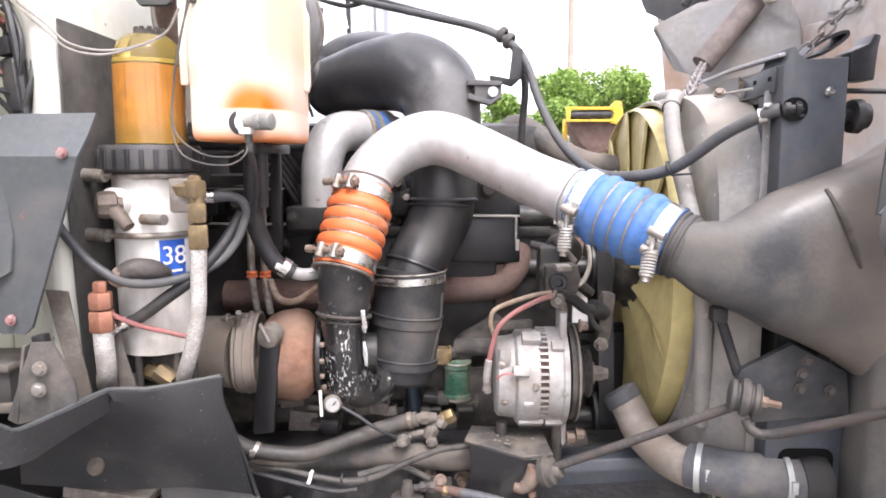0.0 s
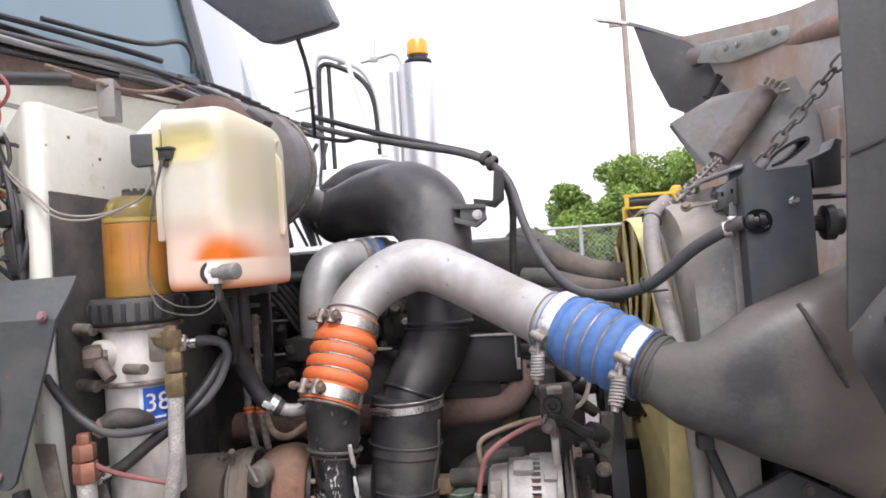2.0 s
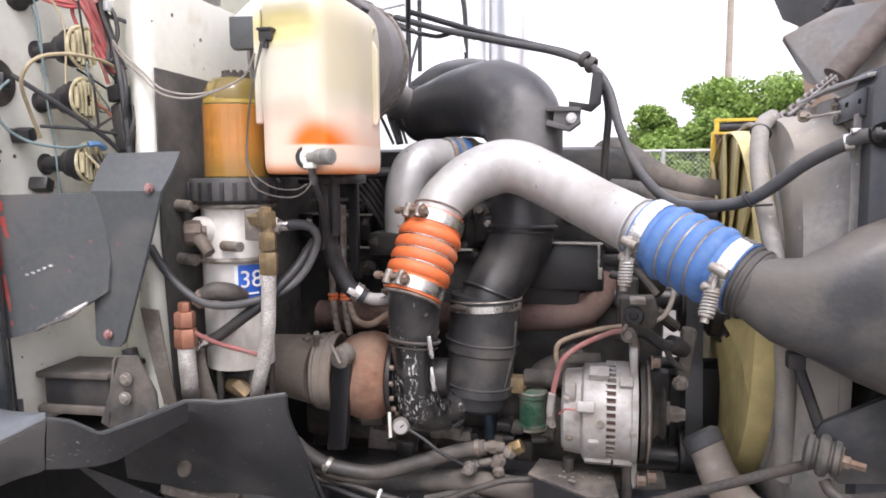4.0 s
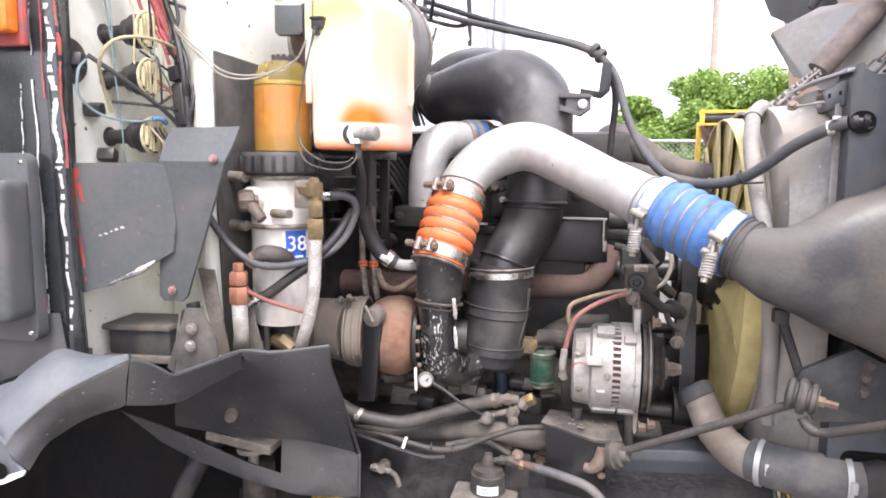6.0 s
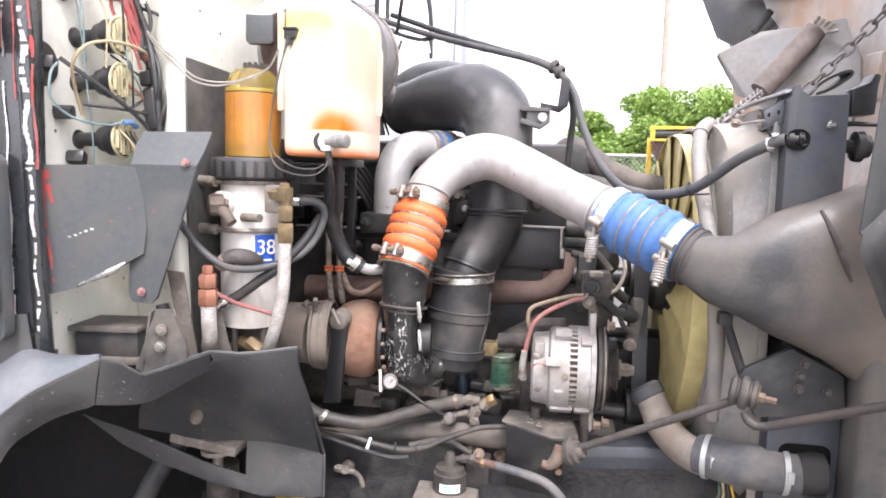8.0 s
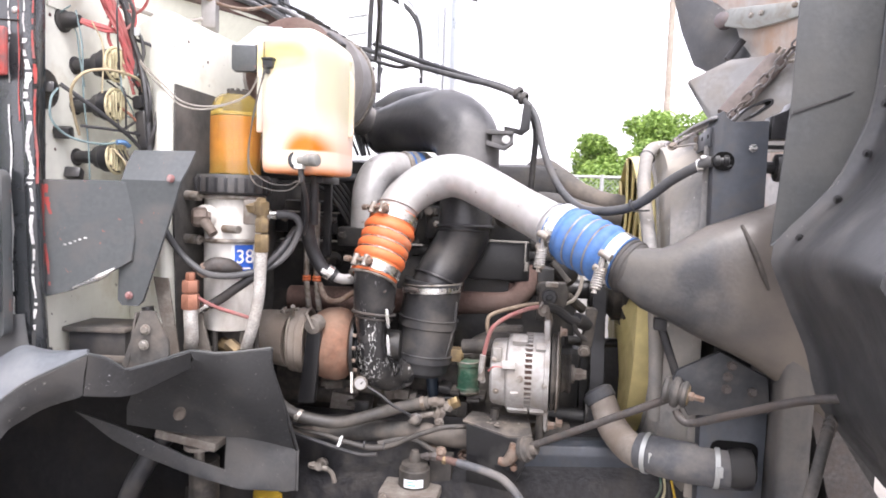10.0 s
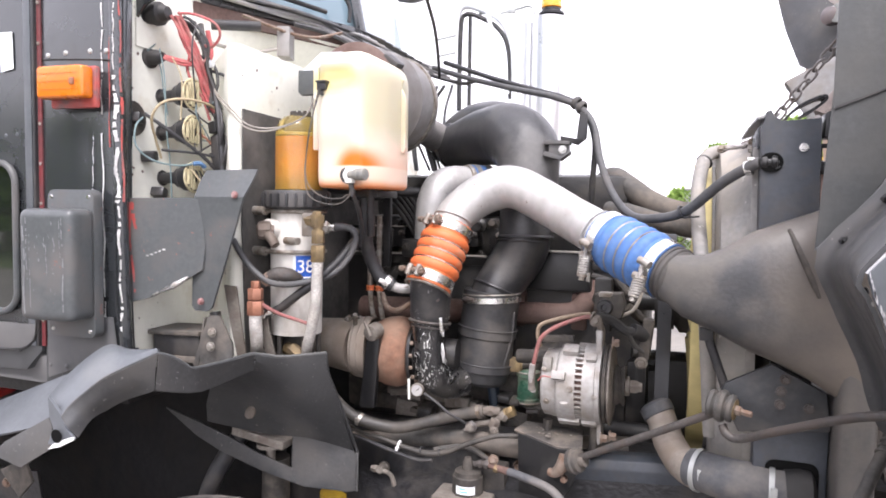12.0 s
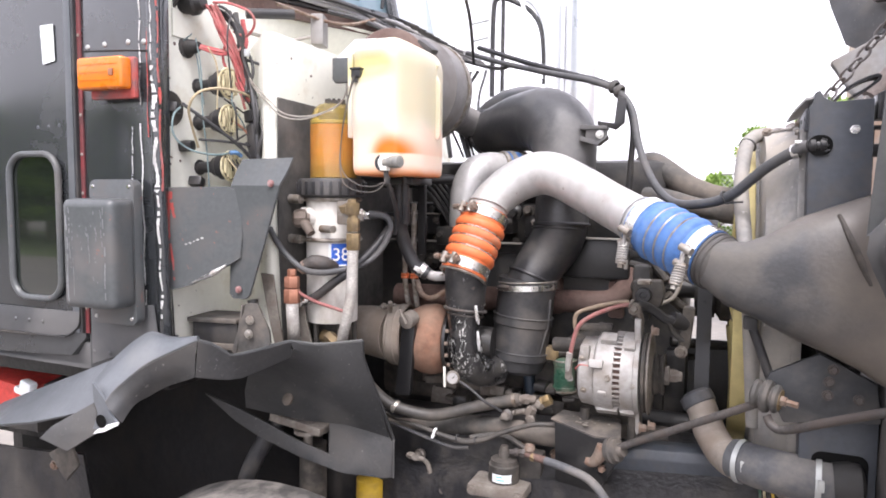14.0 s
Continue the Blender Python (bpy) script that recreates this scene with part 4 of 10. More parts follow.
for k in range(15):
    a = radians(150 + 16 * k)
    bm = bmnew()
    lathe(bm, Vector((-0.153, 1.073, 1.271)) + Vector((math.cos(a), math.sin(a), 0.06 * math.cos(a))) * 0.0398, (math.cos(a), math.sin(a), 0), [(0, 0.0026), (0.0018, 0.0022), (0.0026, 0.001)], 8)
    part("crimp_dot", bm, "dull_steel", turbo)
bm = bmnew()
box(bm, (-0.116, 1.040, 1.262), (0.007, 0.004, 0.030), (0, -8, 0), 0.001)
part("lock_tag", bm, "bright_steel", turbo, "small bright lock tag")
bm = bmnew()
prism(bm, [(-0.128, 1.088, 1.150), (-0.106, 1.094, 1.152), (-0.096, 1.098, 1.138), (-0.100, 1.098, 1.122), (-0.122, 1.090, 1.124)], (0.006, 0.012, 0), 0.002)
bolt(bm, (-0.111, 1.092, 1.138), (0.2, -1, 0.1), 0.0055, 0.005)
part("outlet_ear", bm, "speckled_black", turbo)
bm = bmnew()
bolt(bm, (-0.126, 1.040, 1.312), (0.5, -1, 0.2), 0.007, 0.008, 0.006)
part("neck_bolt", bm, "dark_nut", turbo)
bm = bmnew()
TAX = Vector((1, 0.1, 0)).normalized()
lathe(bm, (-0.292, 1.105, 1.185), TAX, [(0, 0.035), (0.002, 0.056), (0.012, 0.066), (0.03, 0.074), (0.055, 0.077), (0.072, 0.073), (0.085, 0.06), (0.09, 0.03)], 40)
part("turbine_housing", bm, "rust_cast", turbo, "rust-brown turbine housing")
bm = bmnew()
lathe(bm, (-0.205, 1.11, 1.185), TAX, [(0, 0.062), (0.004, 0.068), (0.010, 0.068), (0.012, 0.05), (0.05, 0.040), (0.06, 0.036), (0.10, 0.034)], 40)
part("centre_housing", bm, "engine_paint", turbo)
bm = bmnew()
for k in range(7):
    a = radians(150 + k * 24)
    bolt(bm, Vector((-0.19, 1.11, 1.185)) + Vector((0, math.cos(a), math.sin(a))) * 0.062, (1, 0, 0), 0.0045, 0.008, washer=False)
part("bolt", bm, "rusty_bolt", turbo)

exhaust = thing("exhaust_outlet", "grey-brown steel exhaust outlet pipe", "pipe", (-0.37, 1.13, 1.19))
bm = bmnew()
tube(bm, [(-0.60, 1.14, 1.16), (-0.50, 1.135, 1.178), (-0.42, 1.125, 1.188), (-0.335, 1.112, 1.187)], [0.052, 0.053, 0.055, 0.061], 36, 5)
part("pipe", bm, "exhaust_steel", exhaust)
vband = thing("v_band_clamp", "worn steel V-band clamp round the exhaust joint", "clamp", (-0.31, 1.11, 1.19))
bm = bmnew()
for dx in (-0.336, -0.318, -0.304):
    ring(bm, (dx, 1.112 + (dx + 0.32) * 0.1, 1.187), TAX, 0.0625 if dx < -0.33 else 0.066, 0.0035)
band(bm, (-0.318, 1.111, 1.187), TAX, 0.064, 0.026, 0.003)
part("band", bm, "exhaust_steel", vband)
bm = bmnew()
rod(bm, (-0.352, 1.075, 1.252), (-0.305, 1.055, 1.263), 0.0035)
bolt(bm, (-0.34, 1.07, 1.255), (-1, 0.2, -0.1), 0.006, 0.007)
rod(bm, (-0.325, 1.07, 1.245), (-0.318, 1.055, 1.268), 0.005)
part("bolt", bm, "dull_steel", vband)

strut = thing("support_strut", "flat black strut with a grey ring end", "strut", (-0.27, 1.03, 1.08))
bm = bmnew()
prism(bm, [(-0.278, 1.028, 1.228), (-0.247, 1.028, 1.228), (-0.262, 1.036, 1.075), (-0.298, 1.036, 1.072)], (0, 0.016, 0), 0.006)
part("bar", bm, "pure_black", strut)
bm = bmnew()
lathe(bm, (-0.262, 1.012, 1.237), (0.1, 1, 0.15), [(0, 0.010), (0.002, 0.016), (0.010, 0.018), (0.03, 0.017)], 24)
rod(bm, (-0.270, 1.005, 1.262), (-0.255, 1.002, 1.235), 0.0035)
part("ring_end", bm, "grimy_alloy", strut)

# ---- alternator ----
alternator = thing("alternator", "grimy cast aluminium alternator with exposed copper slots", "alternator", (0.15, 1.09, 1.06))
AC = Vector((0.0, 1.085, 1.163))
AR = 0.0765
bm = bmnew()
lathe(bm, AC + Vector((0.090, 0, -0.004)), (1, 0, 0), [(0, 0.03), (0.001, 0.058), (0.005, 0.064), (0.030, 0.067), (0.034, 0.0745), (0.040, AR), (0.068, AR)], 48)
part("rear_housing", bm, "alt_alloy", alternator, sharp=28)
bm = bmnew()
lathe(bm, AC + Vector((0.155, 0, 0)), (1, 0, 0), [(0, AR - 0.006), (0.018, AR - 0.006)], 48)
part("stator", bm, "rust_dark", alternator, "copper-brown stator windings")
for k in range(44):
    a = 2 * math.pi * k / 44
    if math.cos(a) < 0.15:
        bm = bmnew()
        box(bm, AC + Vector((0.164, math.cos(a) * (AR - 0.003), math.sin(a) * (AR - 0.003))), (0.0155, 0.006, 0.0036), (math.degrees(a), 0, 0))
        part("slot_bar", bm, "alt_alloy", alternator)
bm = bmnew()
lathe(bm, AC + Vector((0.171, 0, 0)), (1, 0, 0), [(0, AR), (0.022, AR), (0.024, AR + 0.002), (0.032, AR + 0.002), (0.033, AR - 0.012), (0.036, 0.03)], 48)
part("front_housing", bm, "alt_alloy", alternator, sharp=28)
for dx, a, w, h in ((0.146, 118, 0.030, 0.022), (0.146, 238, 0.040, 0.022), (0.183, 240, 0.028, 0.020), (0.128, 160, 0.026, 0.016), (0.186, 130, 0.020, 0.018), (0.140, 200, 0.016, 0.010)):
    bm = bmnew()
    box(bm, AC + Vector((dx, math.cos(radians(a)) * AR, math.sin(radians(a)) * AR)), (w, 0.014, h), (a, 0, 0), 0.003)
    part("boss", bm, "alt_alloy", alternator)
for dx, a in ((0.100, 150), (0.104, 205), (0.150, 178), (0.196, 185)):
    bm = bmnew()
    r_ = AR if dx > 0.13 else 0.066
    bolt(bm, AC + Vector((dx, math.cos(radians(a)) * r_, math.sin(radians(a)) * r_)), (0, math.cos(radians(a)), math.sin(radians(a))), 0.0045, 0.004, 0.0)
    part("bolt", bm, "dull_steel", alternator)
bm = bmnew()
prism(bm, [(0.190, 1.05, 1.272), (0.202, 1.05, 1.272), (0.205, 1.05, 1.06), (0.200, 1.05, 1.052), (0.197, 1.05, 1.06)], (0, 0.05, 0), 0.003)
part("mounting_ear", bm, "alt_alloy", alternator)
bm = bmnew()
lathe(bm, AC + Vector((0.207, 0, 0.002)), (1, 0, 0), [(0, 0.04), (0.0, 0.0745), (0.006, 0.0755), (0.007, 0.072), (0.010, 0.072)], 48)
part("fan_disc", bm, "engine_grime", alternator, "grimy steel cooling disc")
bm = bmnew()
lathe(bm, AC + Vector((0.217, 0, 0.002)), (1, 0, 0), [(0, 0.06), (0.0, 0.078), (0.002, 0.0785), (0.003, 0.078), (0.006, 0.066), (0.008, 0.03)], 48)
part("fan_plate", bm, "grimy_alloy", alternator, "dull brown-grey fan plate")
bm = bmnew()
lathe(bm, AC + Vector((0.225, 0, 0.001)), (1, 0, 0), [(0, 0.02), (0.0, 0.038), (0.003, 0.0395), (0.006, 0.037), (0.010, 0.033), (0.014, 0.037), (0.017, 0.0395), (0.020, 0.038), (0.0205, 0.031), (0.017, 0.028), (0.017, 0.014)], 44)
part("pulley", bm, "engine_grime", alternator)
bm = bmnew()
lathe(bm, AC + Vector((0.240, 0, 0.001)), (1, 0, 0), [(0, 0.019), (0.012, 0.018), (0.013, 0.0135)], 24)
lathe(bm, AC + Vector((0.252, 0, 0.001)), (1, 0, 0), [(0, 0.0135), (0.012, 0.0135), (0.016, 0.011), (0.023, 0.0095)], 6)
part("pulley_nut", bm, "grimy_alloy", alternator)
for p in ((0.206, 1.045, 1.070), (0.221, 1.05, 1.074), (0.222, 1.05, 1.252)):
    bm = bmnew()
    bolt(bm, p, (1, 0, 0), 0.008, 0.012)
    part("bolt", bm, "rusty_bolt", alternator)
bm = bmnew()
box(bm, (0.104, 1.035, 1.205), (0.018, 0.02, 0.028), bevel=0.005)
tube(bm, [(0.078, 1.03, 1.15), (0.075, 1.02, 1.175), (0.078, 1.015, 1.205)], 0.0055, 10, 4)
part("terminal_cover", bm, "cast_alloy", alternator)

# ---- engine ----
engine = thing("diesel_engine", "black grimy diesel engine block and head", "engine", (-0.1, 1.5, 0.95))
bm = bmnew()
box(bm, (-0.13, 1.54, 1.16), (0.78, 0.44, 0.44), bevel=0.02)
part("block", bm, "engine_paint", engine)
bm = bmnew()
box(bm, (-0.14, 1.56, 1.42), (0.76, 0.36, 0.12), bevel=0.015)
part("head", bm, "engine_paint", engine)
bm = bmnew()
box(bm, (-0.14, 1.62, 1.53), (0.70, 0.26, 0.12), bevel=0.03)
part("valve_cover", bm, "engine_paint", engine)
bm = bmnew()
box(bm, (-0.10, 1.36, 1.372), (0.62, 0.10, 0.02), bevel=0.004)
part("head_rail", bm, "engine_paint", engine)
bm = bmnew()
prism(bm, [(-0.02, 1.285, 1.405), (0.145, 1.285, 1.402), (0.150, 1.285, 1.315), (-0.02, 1.285, 1.315)], (0, 0.08, 0), 0.008)
part("side_cover", bm, "pure_black", engine)
# pale strips paint the highlights along the casting edges
for pts in ([(-0.02, 1.284, 1.406), (0.146, 1.284, 1.404)], [(0.140, 1.283, 1.404), (0.1385, 1.282, 1.36), (0.146, 1.282, 1.34)], [(-0.45, 1.305, 1.384), (-0.10, 1.305, 1.388)], [(-0.43, 1.30, 1.452), (-0.30, 1.30, 1.454)]):
    bm = bmnew()
    for p0, p1 in zip(pts, pts[1:]):
        v = Vector(p1) - Vector(p0)
        box(bm, (Vector(p0) + Vector(p1)) / 2, (max(0.004, abs(v.x)), 0.012, max(0.0035, abs(v.z))), bevel=0.001)
    part("worn_lit_edge", bm, "shroud_plastic", engine, "pale strip painted as a casting edge's highlight")
for k in range(7):
    bm = bmnew()
    x = -0.45 + 0.062 * k
    box(bm, (x, 1.33, 1.428 + 0.006 * (k % 2)), (0.034, 0.05, 0.052), (0, 0, 0), 0.006)
    part("injector_block", bm, ("pure_black", "engine_paint")[k % 2], engine)
    bm = bmnew()
    lathe(bm, (x + 0.01, 1.302, 1.436), (0, -1, 0.1), [(0, 0.009), (0.008, 0.009), (0.010, 0.006), (0.016, 0.005)], 6)
    part("union_nut", bm, ("dull_steel", "engine_grime", "dark_nut")[k % 3], engine)
bm = bmnew()
box(bm, (-0.12, 1.31, 1.07), (0.62, 0.16, 0.12), bevel=0.02)
part("lower_cover", bm, "engine_grime", engine)
rnd = random.Random(4)
for i in range(16):
    x = -0.42 + i * 0.042
    bm = bmnew()
    bolt(bm, (x, 1.345, 1.39), (0, -1, 0), 0.007, 0.008)
    part("bolt", bm, "engine_grime", engine)
for i in range(26):
    bm = bmnew()
    x, z = rnd.uniform(-0.30, 0.05), rnd.uniform(1.04, 1.11)
    s = rnd.uniform(0.02, 0.055)
    box(bm, (x, 1.175 + rnd.uniform(0, 0.05), z - 0.01), (s, 0.04, s * rnd.uniform(0.3, 0.8)), (rnd.uniform(-8, 8), rnd.uniform(-8, 8), 0), 0.004)
    part("casting", bm, rnd.choice(["engine_grime", "engine_paint", "grimy_alloy"]), engine)
manifold = thing("exhaust_manifold", "dark rusty cast iron exhaust manifold", "manifold", (0.06, 1.30, 1.26))
bm = bmnew()
tube(bm, [(-0.42, 1.30, 1.245), (-0.25, 1.30, 1.25), (0.0, 1.30, 1.258), (0.10, 1.295, 1.266), (0.135, 1.30, 1.29), (0.15, 1.34, 1.33)], [0.03, 0.03, 0.026, 0.023, 0.024, 0.03], 20, 6)
part("pipe", bm, "rust_dark", manifold)
for x in (-0.02, 0.12):
    bm = bmnew()
    box(bm, (x, 1.325, 1.268), (0.035, 0.05, 0.085), bevel=0.008)
    part("flange", bm, "rust_dark", manifold)

crossover = thing("intake_manifold_elbow", "bare cast aluminium intake elbow on a black flange", "pipe", (-0.2, 1.25, 1.45))
bm = bmnew()
tube(bm, [(-0.218, 1.245, 1.405), (-0.219, 1.243, 1.46), (-0.216, 1.245, 1.51), (-0.202, 1.258, 1.548), (-0.178, 1.285, 1.562), (-0.150, 1.315, 1.562), (-0.10, 1.37, 1.56)], [0.038, 0.037, 0.037, 0.038, 0.037, 0.036, 0.036], 28, 6)
part("elbow", bm, "silver_pipe", crossover)
bm = bmnew()
ring(bm, (-0.152, 1.313, 1.562), (1, 1.05, 0), 0.037, 0.005, 36, 8, 1.4)
part("clamp", bm, "dull_steel", crossover)
bm = bmnew()
lathe(bm, (-0.148, 1.317, 1.562), (1, 1.05, 0), [(0, 0.041), (0.05, 0.041)], 28)
part("sleeve", bm, "blue_silicone", crossover, "blue silicone sleeve")
for s, w in ((0.010, 0.012), (0.040, 0.016)):
    bm = bmnew()
    band(bm, Vector((-0.148, 1.317, 1.562)) + Vector((1, 1.05, 0)).normalized() * s, (1, 1.05, 0), 0.0412, w, 0.0016)
    part("clamp", bm, "dull_steel", crossover)
bm = bmnew()
box(bm, (-0.215, 1.255, 1.405), (0.125, 0.10, 0.042), bevel=0.006)
part("flange", bm, "engine_paint", crossover)
for dx in (-0.265, -0.165):
    bm = bmnew()
    bolt(bm, (dx, 1.204, 1.408), (0, -1, 0), 0.007, 0.007)
    part("bolt", bm, "engine_grime", crossover)

# ---- fuel filter ----
filt = thing("fuel_filter", "fuel filter with a clear amber bowl and white body", "filter", (-0.40, 0.955, 1.2))
FC = Vector((-0.401, 0.957, 0))
bm = bmnew()
lathe(bm, FC + Vector((0, 0, 1.24)), (0, 0, 1), [(0, 0.045), (0.0, 0.051), (0.10, 0.052), (0.158, 0.052), (0.164, 0.054), (0.17, 0.0515), (0.25, 0.0515)], 44)
part("body", bm, "filter_white", filt)
bm = bmnew()
lathe(bm, FC + Vector((0, 0, 1.492)), (0, 0, 1), [(0, 0.054), (0, 0.065), (0.004, 0.068), (0.03, 0.068), (0.036, 0.065), (0.036, 0.045)], 44)
part("collar", bm, "boot_rubber", filt)
for k in range(24):
    a = 2 * math.pi * k / 24
    bm = bmnew()
    box(bm, FC + Vector((math.cos(a) * 0.0685, math.sin(a) * 0.0685, 1.509)), (0.004, 0.006, 0.026), (0, 0, math.degrees(a)), 0.001)
    part("rib", bm, "black_plastic", filt)
bm = bmnew()
lathe(bm, FC + Vector((0.004, 0, 1.529)), (0, 0, 1), [(0, 0.047), (0.108, 0.0465), (0.126, 0.044), (0.138, 0.038), (0.146, 0.030), (0.148, 0.02)], 44)
bowl = part("bowl", bm, "amber_bowl", filt, "clear amber bowl half full of fuel")
bowl.visible_shadow = False
bm = bmnew()
lathe(bm, FC + Vector((0.004, 0, 1.531)), (0, 0, 1), [(0, 0.0415), (0.104, 0.0415), (0.106, 0.02)], 40)
part("element", bm, "paper_element", filt, "orange perforated filter element")
bm = bmnew()
lathe(bm, FC + Vector((0.004, 0, 1.637)), (0, 0, 1), [(0, 0.02), (0.0005, 0.0425), (0.005, 0.0420), (0.006, 0.030)], 40)
part("fuel_head", bm, "yellow_fuel", filt, "yellow fuel standing over the element")
bm = bmnew()
lathe(bm, FC + Vector((0.008, 0, 1.674)), (0, 0, 1), [(0, 0.021), (0.003, 0.0215), (0.008, 0.020), (0.010, 0.016)], 24)
for k in range(11):
    a = 2 * math.pi * k / 11
    box(bm, FC + Vector((0.008 + math.cos(a) * 0.0185, math.sin(a) * 0.0185, 1.683)), (0.004, 0.006, 0.007), (0, 0, math.degrees(a)), 0.001)
part("cap", bm, "engine_grime", filt)
for z, r in ((1.487, 0.0565), (1.407, 0.0575)):
    bm = bmnew()
    ring(bm, FC + Vector((0, 0, z)), (0, 0, 1), r, 0.0042)
    tube(bm, [FC + Vector((-0.03, -0.05, z)), FC + Vector((-0.055, -0.045, z)), FC + Vector((-0.085, -0.03, z + 0.002))], 0.0042, 10, 3)
    part("mounting_strap", bm, "dull_steel", filt)
    bm = bmnew()
    rod(bm, FC + Vector((-0.040, -0.050, z)), FC + Vector((-0.098, -0.034, z + 0.002)), 0.0088, 16)
    part("spacer", bm, "dull_steel", filt)
# decal
bm = bmnew()
for k in range(6):
    a0, a1 = radians(294 + k * 9.5), radians(294 + (k + 1) * 9.5)
    q = [FC + Vector((math.cos(a) * 0.0526, math.sin(a) * 0.0526, z)) for a, z in ((a0, 1.342), (a1, 1.342), (a1, 1.404), (a0, 1.404))]
    bm.faces.new([bm.verts.new(v) for v in q])
part("label_panel", bm, "label_white", filt, "pale printed label")
bm = bmnew()
for k in range(4):
    a0, a1 = radians(300 + k * 10), radians(300 + (k + 1) * 10)
    q = [FC + Vector((math.cos(a) * 0.0530, math.sin(a) * 0.0530, z)) for a, z in ((a0, 1.350), (a1, 1.350), (a1, 1.400), (a0, 1.400))]
    bm.faces.new([bm.verts.new(v) for v in q])
part("blue_label", bm, "decal_blue", filt, "blue label with white figures")


def letters(name, text, size, m, material, parent, depth=0.0006, thin=1.0):
    """Raised writing made from the built-in font, as a mesh part."""
    cu = bpy.data.curves.new(name, "FONT")
    cu.body, cu.size, cu.extrude, cu.align_x = text, size, depth, "CENTER"
    tmp = bpy.data.objects.new(name, cu)
    me = bpy.data.meshes.new_from_object(tmp)
    bpy.data.objects.remove(tmp)
    me.transform(m @ Matrix.Diagonal((thin, 1, 1, 1)))
    o = ORIGIN[parent.name]
    me.transform(Matrix.Translation(-o))
    me.materials.clear()
    me.materials.append(M[material])
    ob = new(name, me)
    ob.parent = parent
    ORIGIN[ob.name] = o
    return ob


letters("figures", "38", 0.036, pose(FC.x + 0.0418, FC.y - 0.0351, 1.367, 90, 0, 50), "decal_white", filt)
bm = bmnew()
box(bm, FC + Vector((0.0405, -0.0340, 1.357)), (0.022, 0.002, 0.003), (0, 0, 50))
part("bar", bm, "decal_white", filt)


def hex_fitting(bm, a, b, r):
    a, b = Vector(a), Vector(b)
    return lathe(bm, a, b - a, [(0, r * 0.9), (0.002, r), ((b - a).length - 0.002, r), ((b - a).length, r * 0.9)], 6)


# upper elbow and braided hose of the filter
bm = bmnew()
box(bm, FC + Vector((0.068, -0.055, 1.462)), (0.030, 0.03, 0.045), bevel=0.004)
part("outlet_block", bm, "grimy_alloy", filt)
bm = bmnew()
hex_fitting(bm, FC + Vector((0.060, -0.058, 1.470)), FC + Vector((0.082, -0.069, 1.470)), 0.0125)
box(bm, FC + Vector((0.088, -0.070, 1.470)), (0.021, 0.021, 0.024), (0, 0, -30), 0.003)
rod(bm, FC + Vector((0.089, -0.070, 1.462)), FC + Vector((0.090, -0.070, 1.445)), 0.0095, 14)
lathe(bm, FC + Vector((0.088, -0.070, 1.481)), (0, 0, 1), [(0, 0.010), (0.006, 0.009), (0.008, 0.005)], 6)
part("elbow_fitting", bm, "brass", filt, "grimy brass elbow")
for z0, z1, r in ((1.452, 1.427, 0.0125), (1.424, 1.392, 0.0135)):
    bm = bmnew()
    hex_fitting(bm, FC + Vector((0.090, -0.070, z0)), FC + Vector((0.090, -0.070, z1)), r)
    part("hex_nut", bm, "brass", filt)
M["braid"] = surface("braid", (0.50, 0.48, 0.45), 0.6, 0.3, 0.35, 380, 0.7, dirt=(0.3, 0.26, 0.22), dirt_amount=0.3)
bm = bmnew()
tube(bm, [(-0.311, 0.887, 1.40), (-0.313, 0.887, 1.36), (-0.316, 0.887, 1.31), (-0.327, 0.89, 1.26), (-0.346, 0.905, 1.215), (-0.362, 0.935, 1.185), (-0.372, 0.97, 1.15)], 0.0105, 18, 6)
solid("braided_hose", bm, "braid", "worn braided fuel hose from the filter", "hose", (-0.33, 0.89, 1.3))

# left fittings of the filter
M["rusted_fitting"] = surface("rusted_fitting", (0.12, 0.092, 0.075), 0.6, 0.3, 0.25, 110, 0.35, dirt=(0.20, 0.17, 0.145), dirt_amount=0.4, dirt_scale=26)
bm = bmnew()
rod(bm, FC + Vector((-0.03, -0.045, 1.446)), FC + Vector((-0.036, -0.066, 1.446)), 0.014, 16)
lathe(bm, FC + Vector((-0.022, -0.04, 1.452)), (-0.35, -1, 0), [(0, 0.02), (0.02, 0.02), (0.022, 0.016)], 20)
part("port", bm, "filter_white", filt)
bm = bmnew()
lathe(bm, FC + Vector((-0.014, -0.058, 1.450)), (-0.86, -0.5, -0.02), [(0, 0.012), (0.006, 0.0125), (0.008, 0.0175), (0.022, 0.0185), (0.030, 0.0165), (0.034, 0.010)], 8)
tube(bm, [FC + Vector((-0.022, -0.070, 1.444)), FC + Vector((-0.010, -0.076, 1.435)), FC + Vector((0.003, -0.080, 1.421))], [0.010, 0.0095, 0.0085], 12, 3)
part("elbow_fitting", bm, "rusted_fitting", filt)
bm = bmnew()
rod(bm, FC + Vector((0.01, -0.055, 1.43)), FC + Vector((0.045, -0.068, 1.43)), 0.0075, 12)
part("plug", bm, "dull_steel", filt)
bm = bmnew()
tube(bm, [FC + Vector((0.030, -0.042, 1.352)), FC + Vector((0.024, -0.064, 1.362)), FC + Vector((0.004, -0.076, 1.366)), FC + Vector((-0.014, -0.078, 1.357))], [0.012, 0.0145, 0.0135, 0.011], 16, 5)
part("lower_elbow", bm, "dark_nut", filt, "grey-brown elbow fitting")
bm = bmnew()
hex_fitting(bm, FC + Vector((-0.008, -0.078, 1.362)), FC + Vector((-0.022, -0.079, 1.348)), 0.0125)
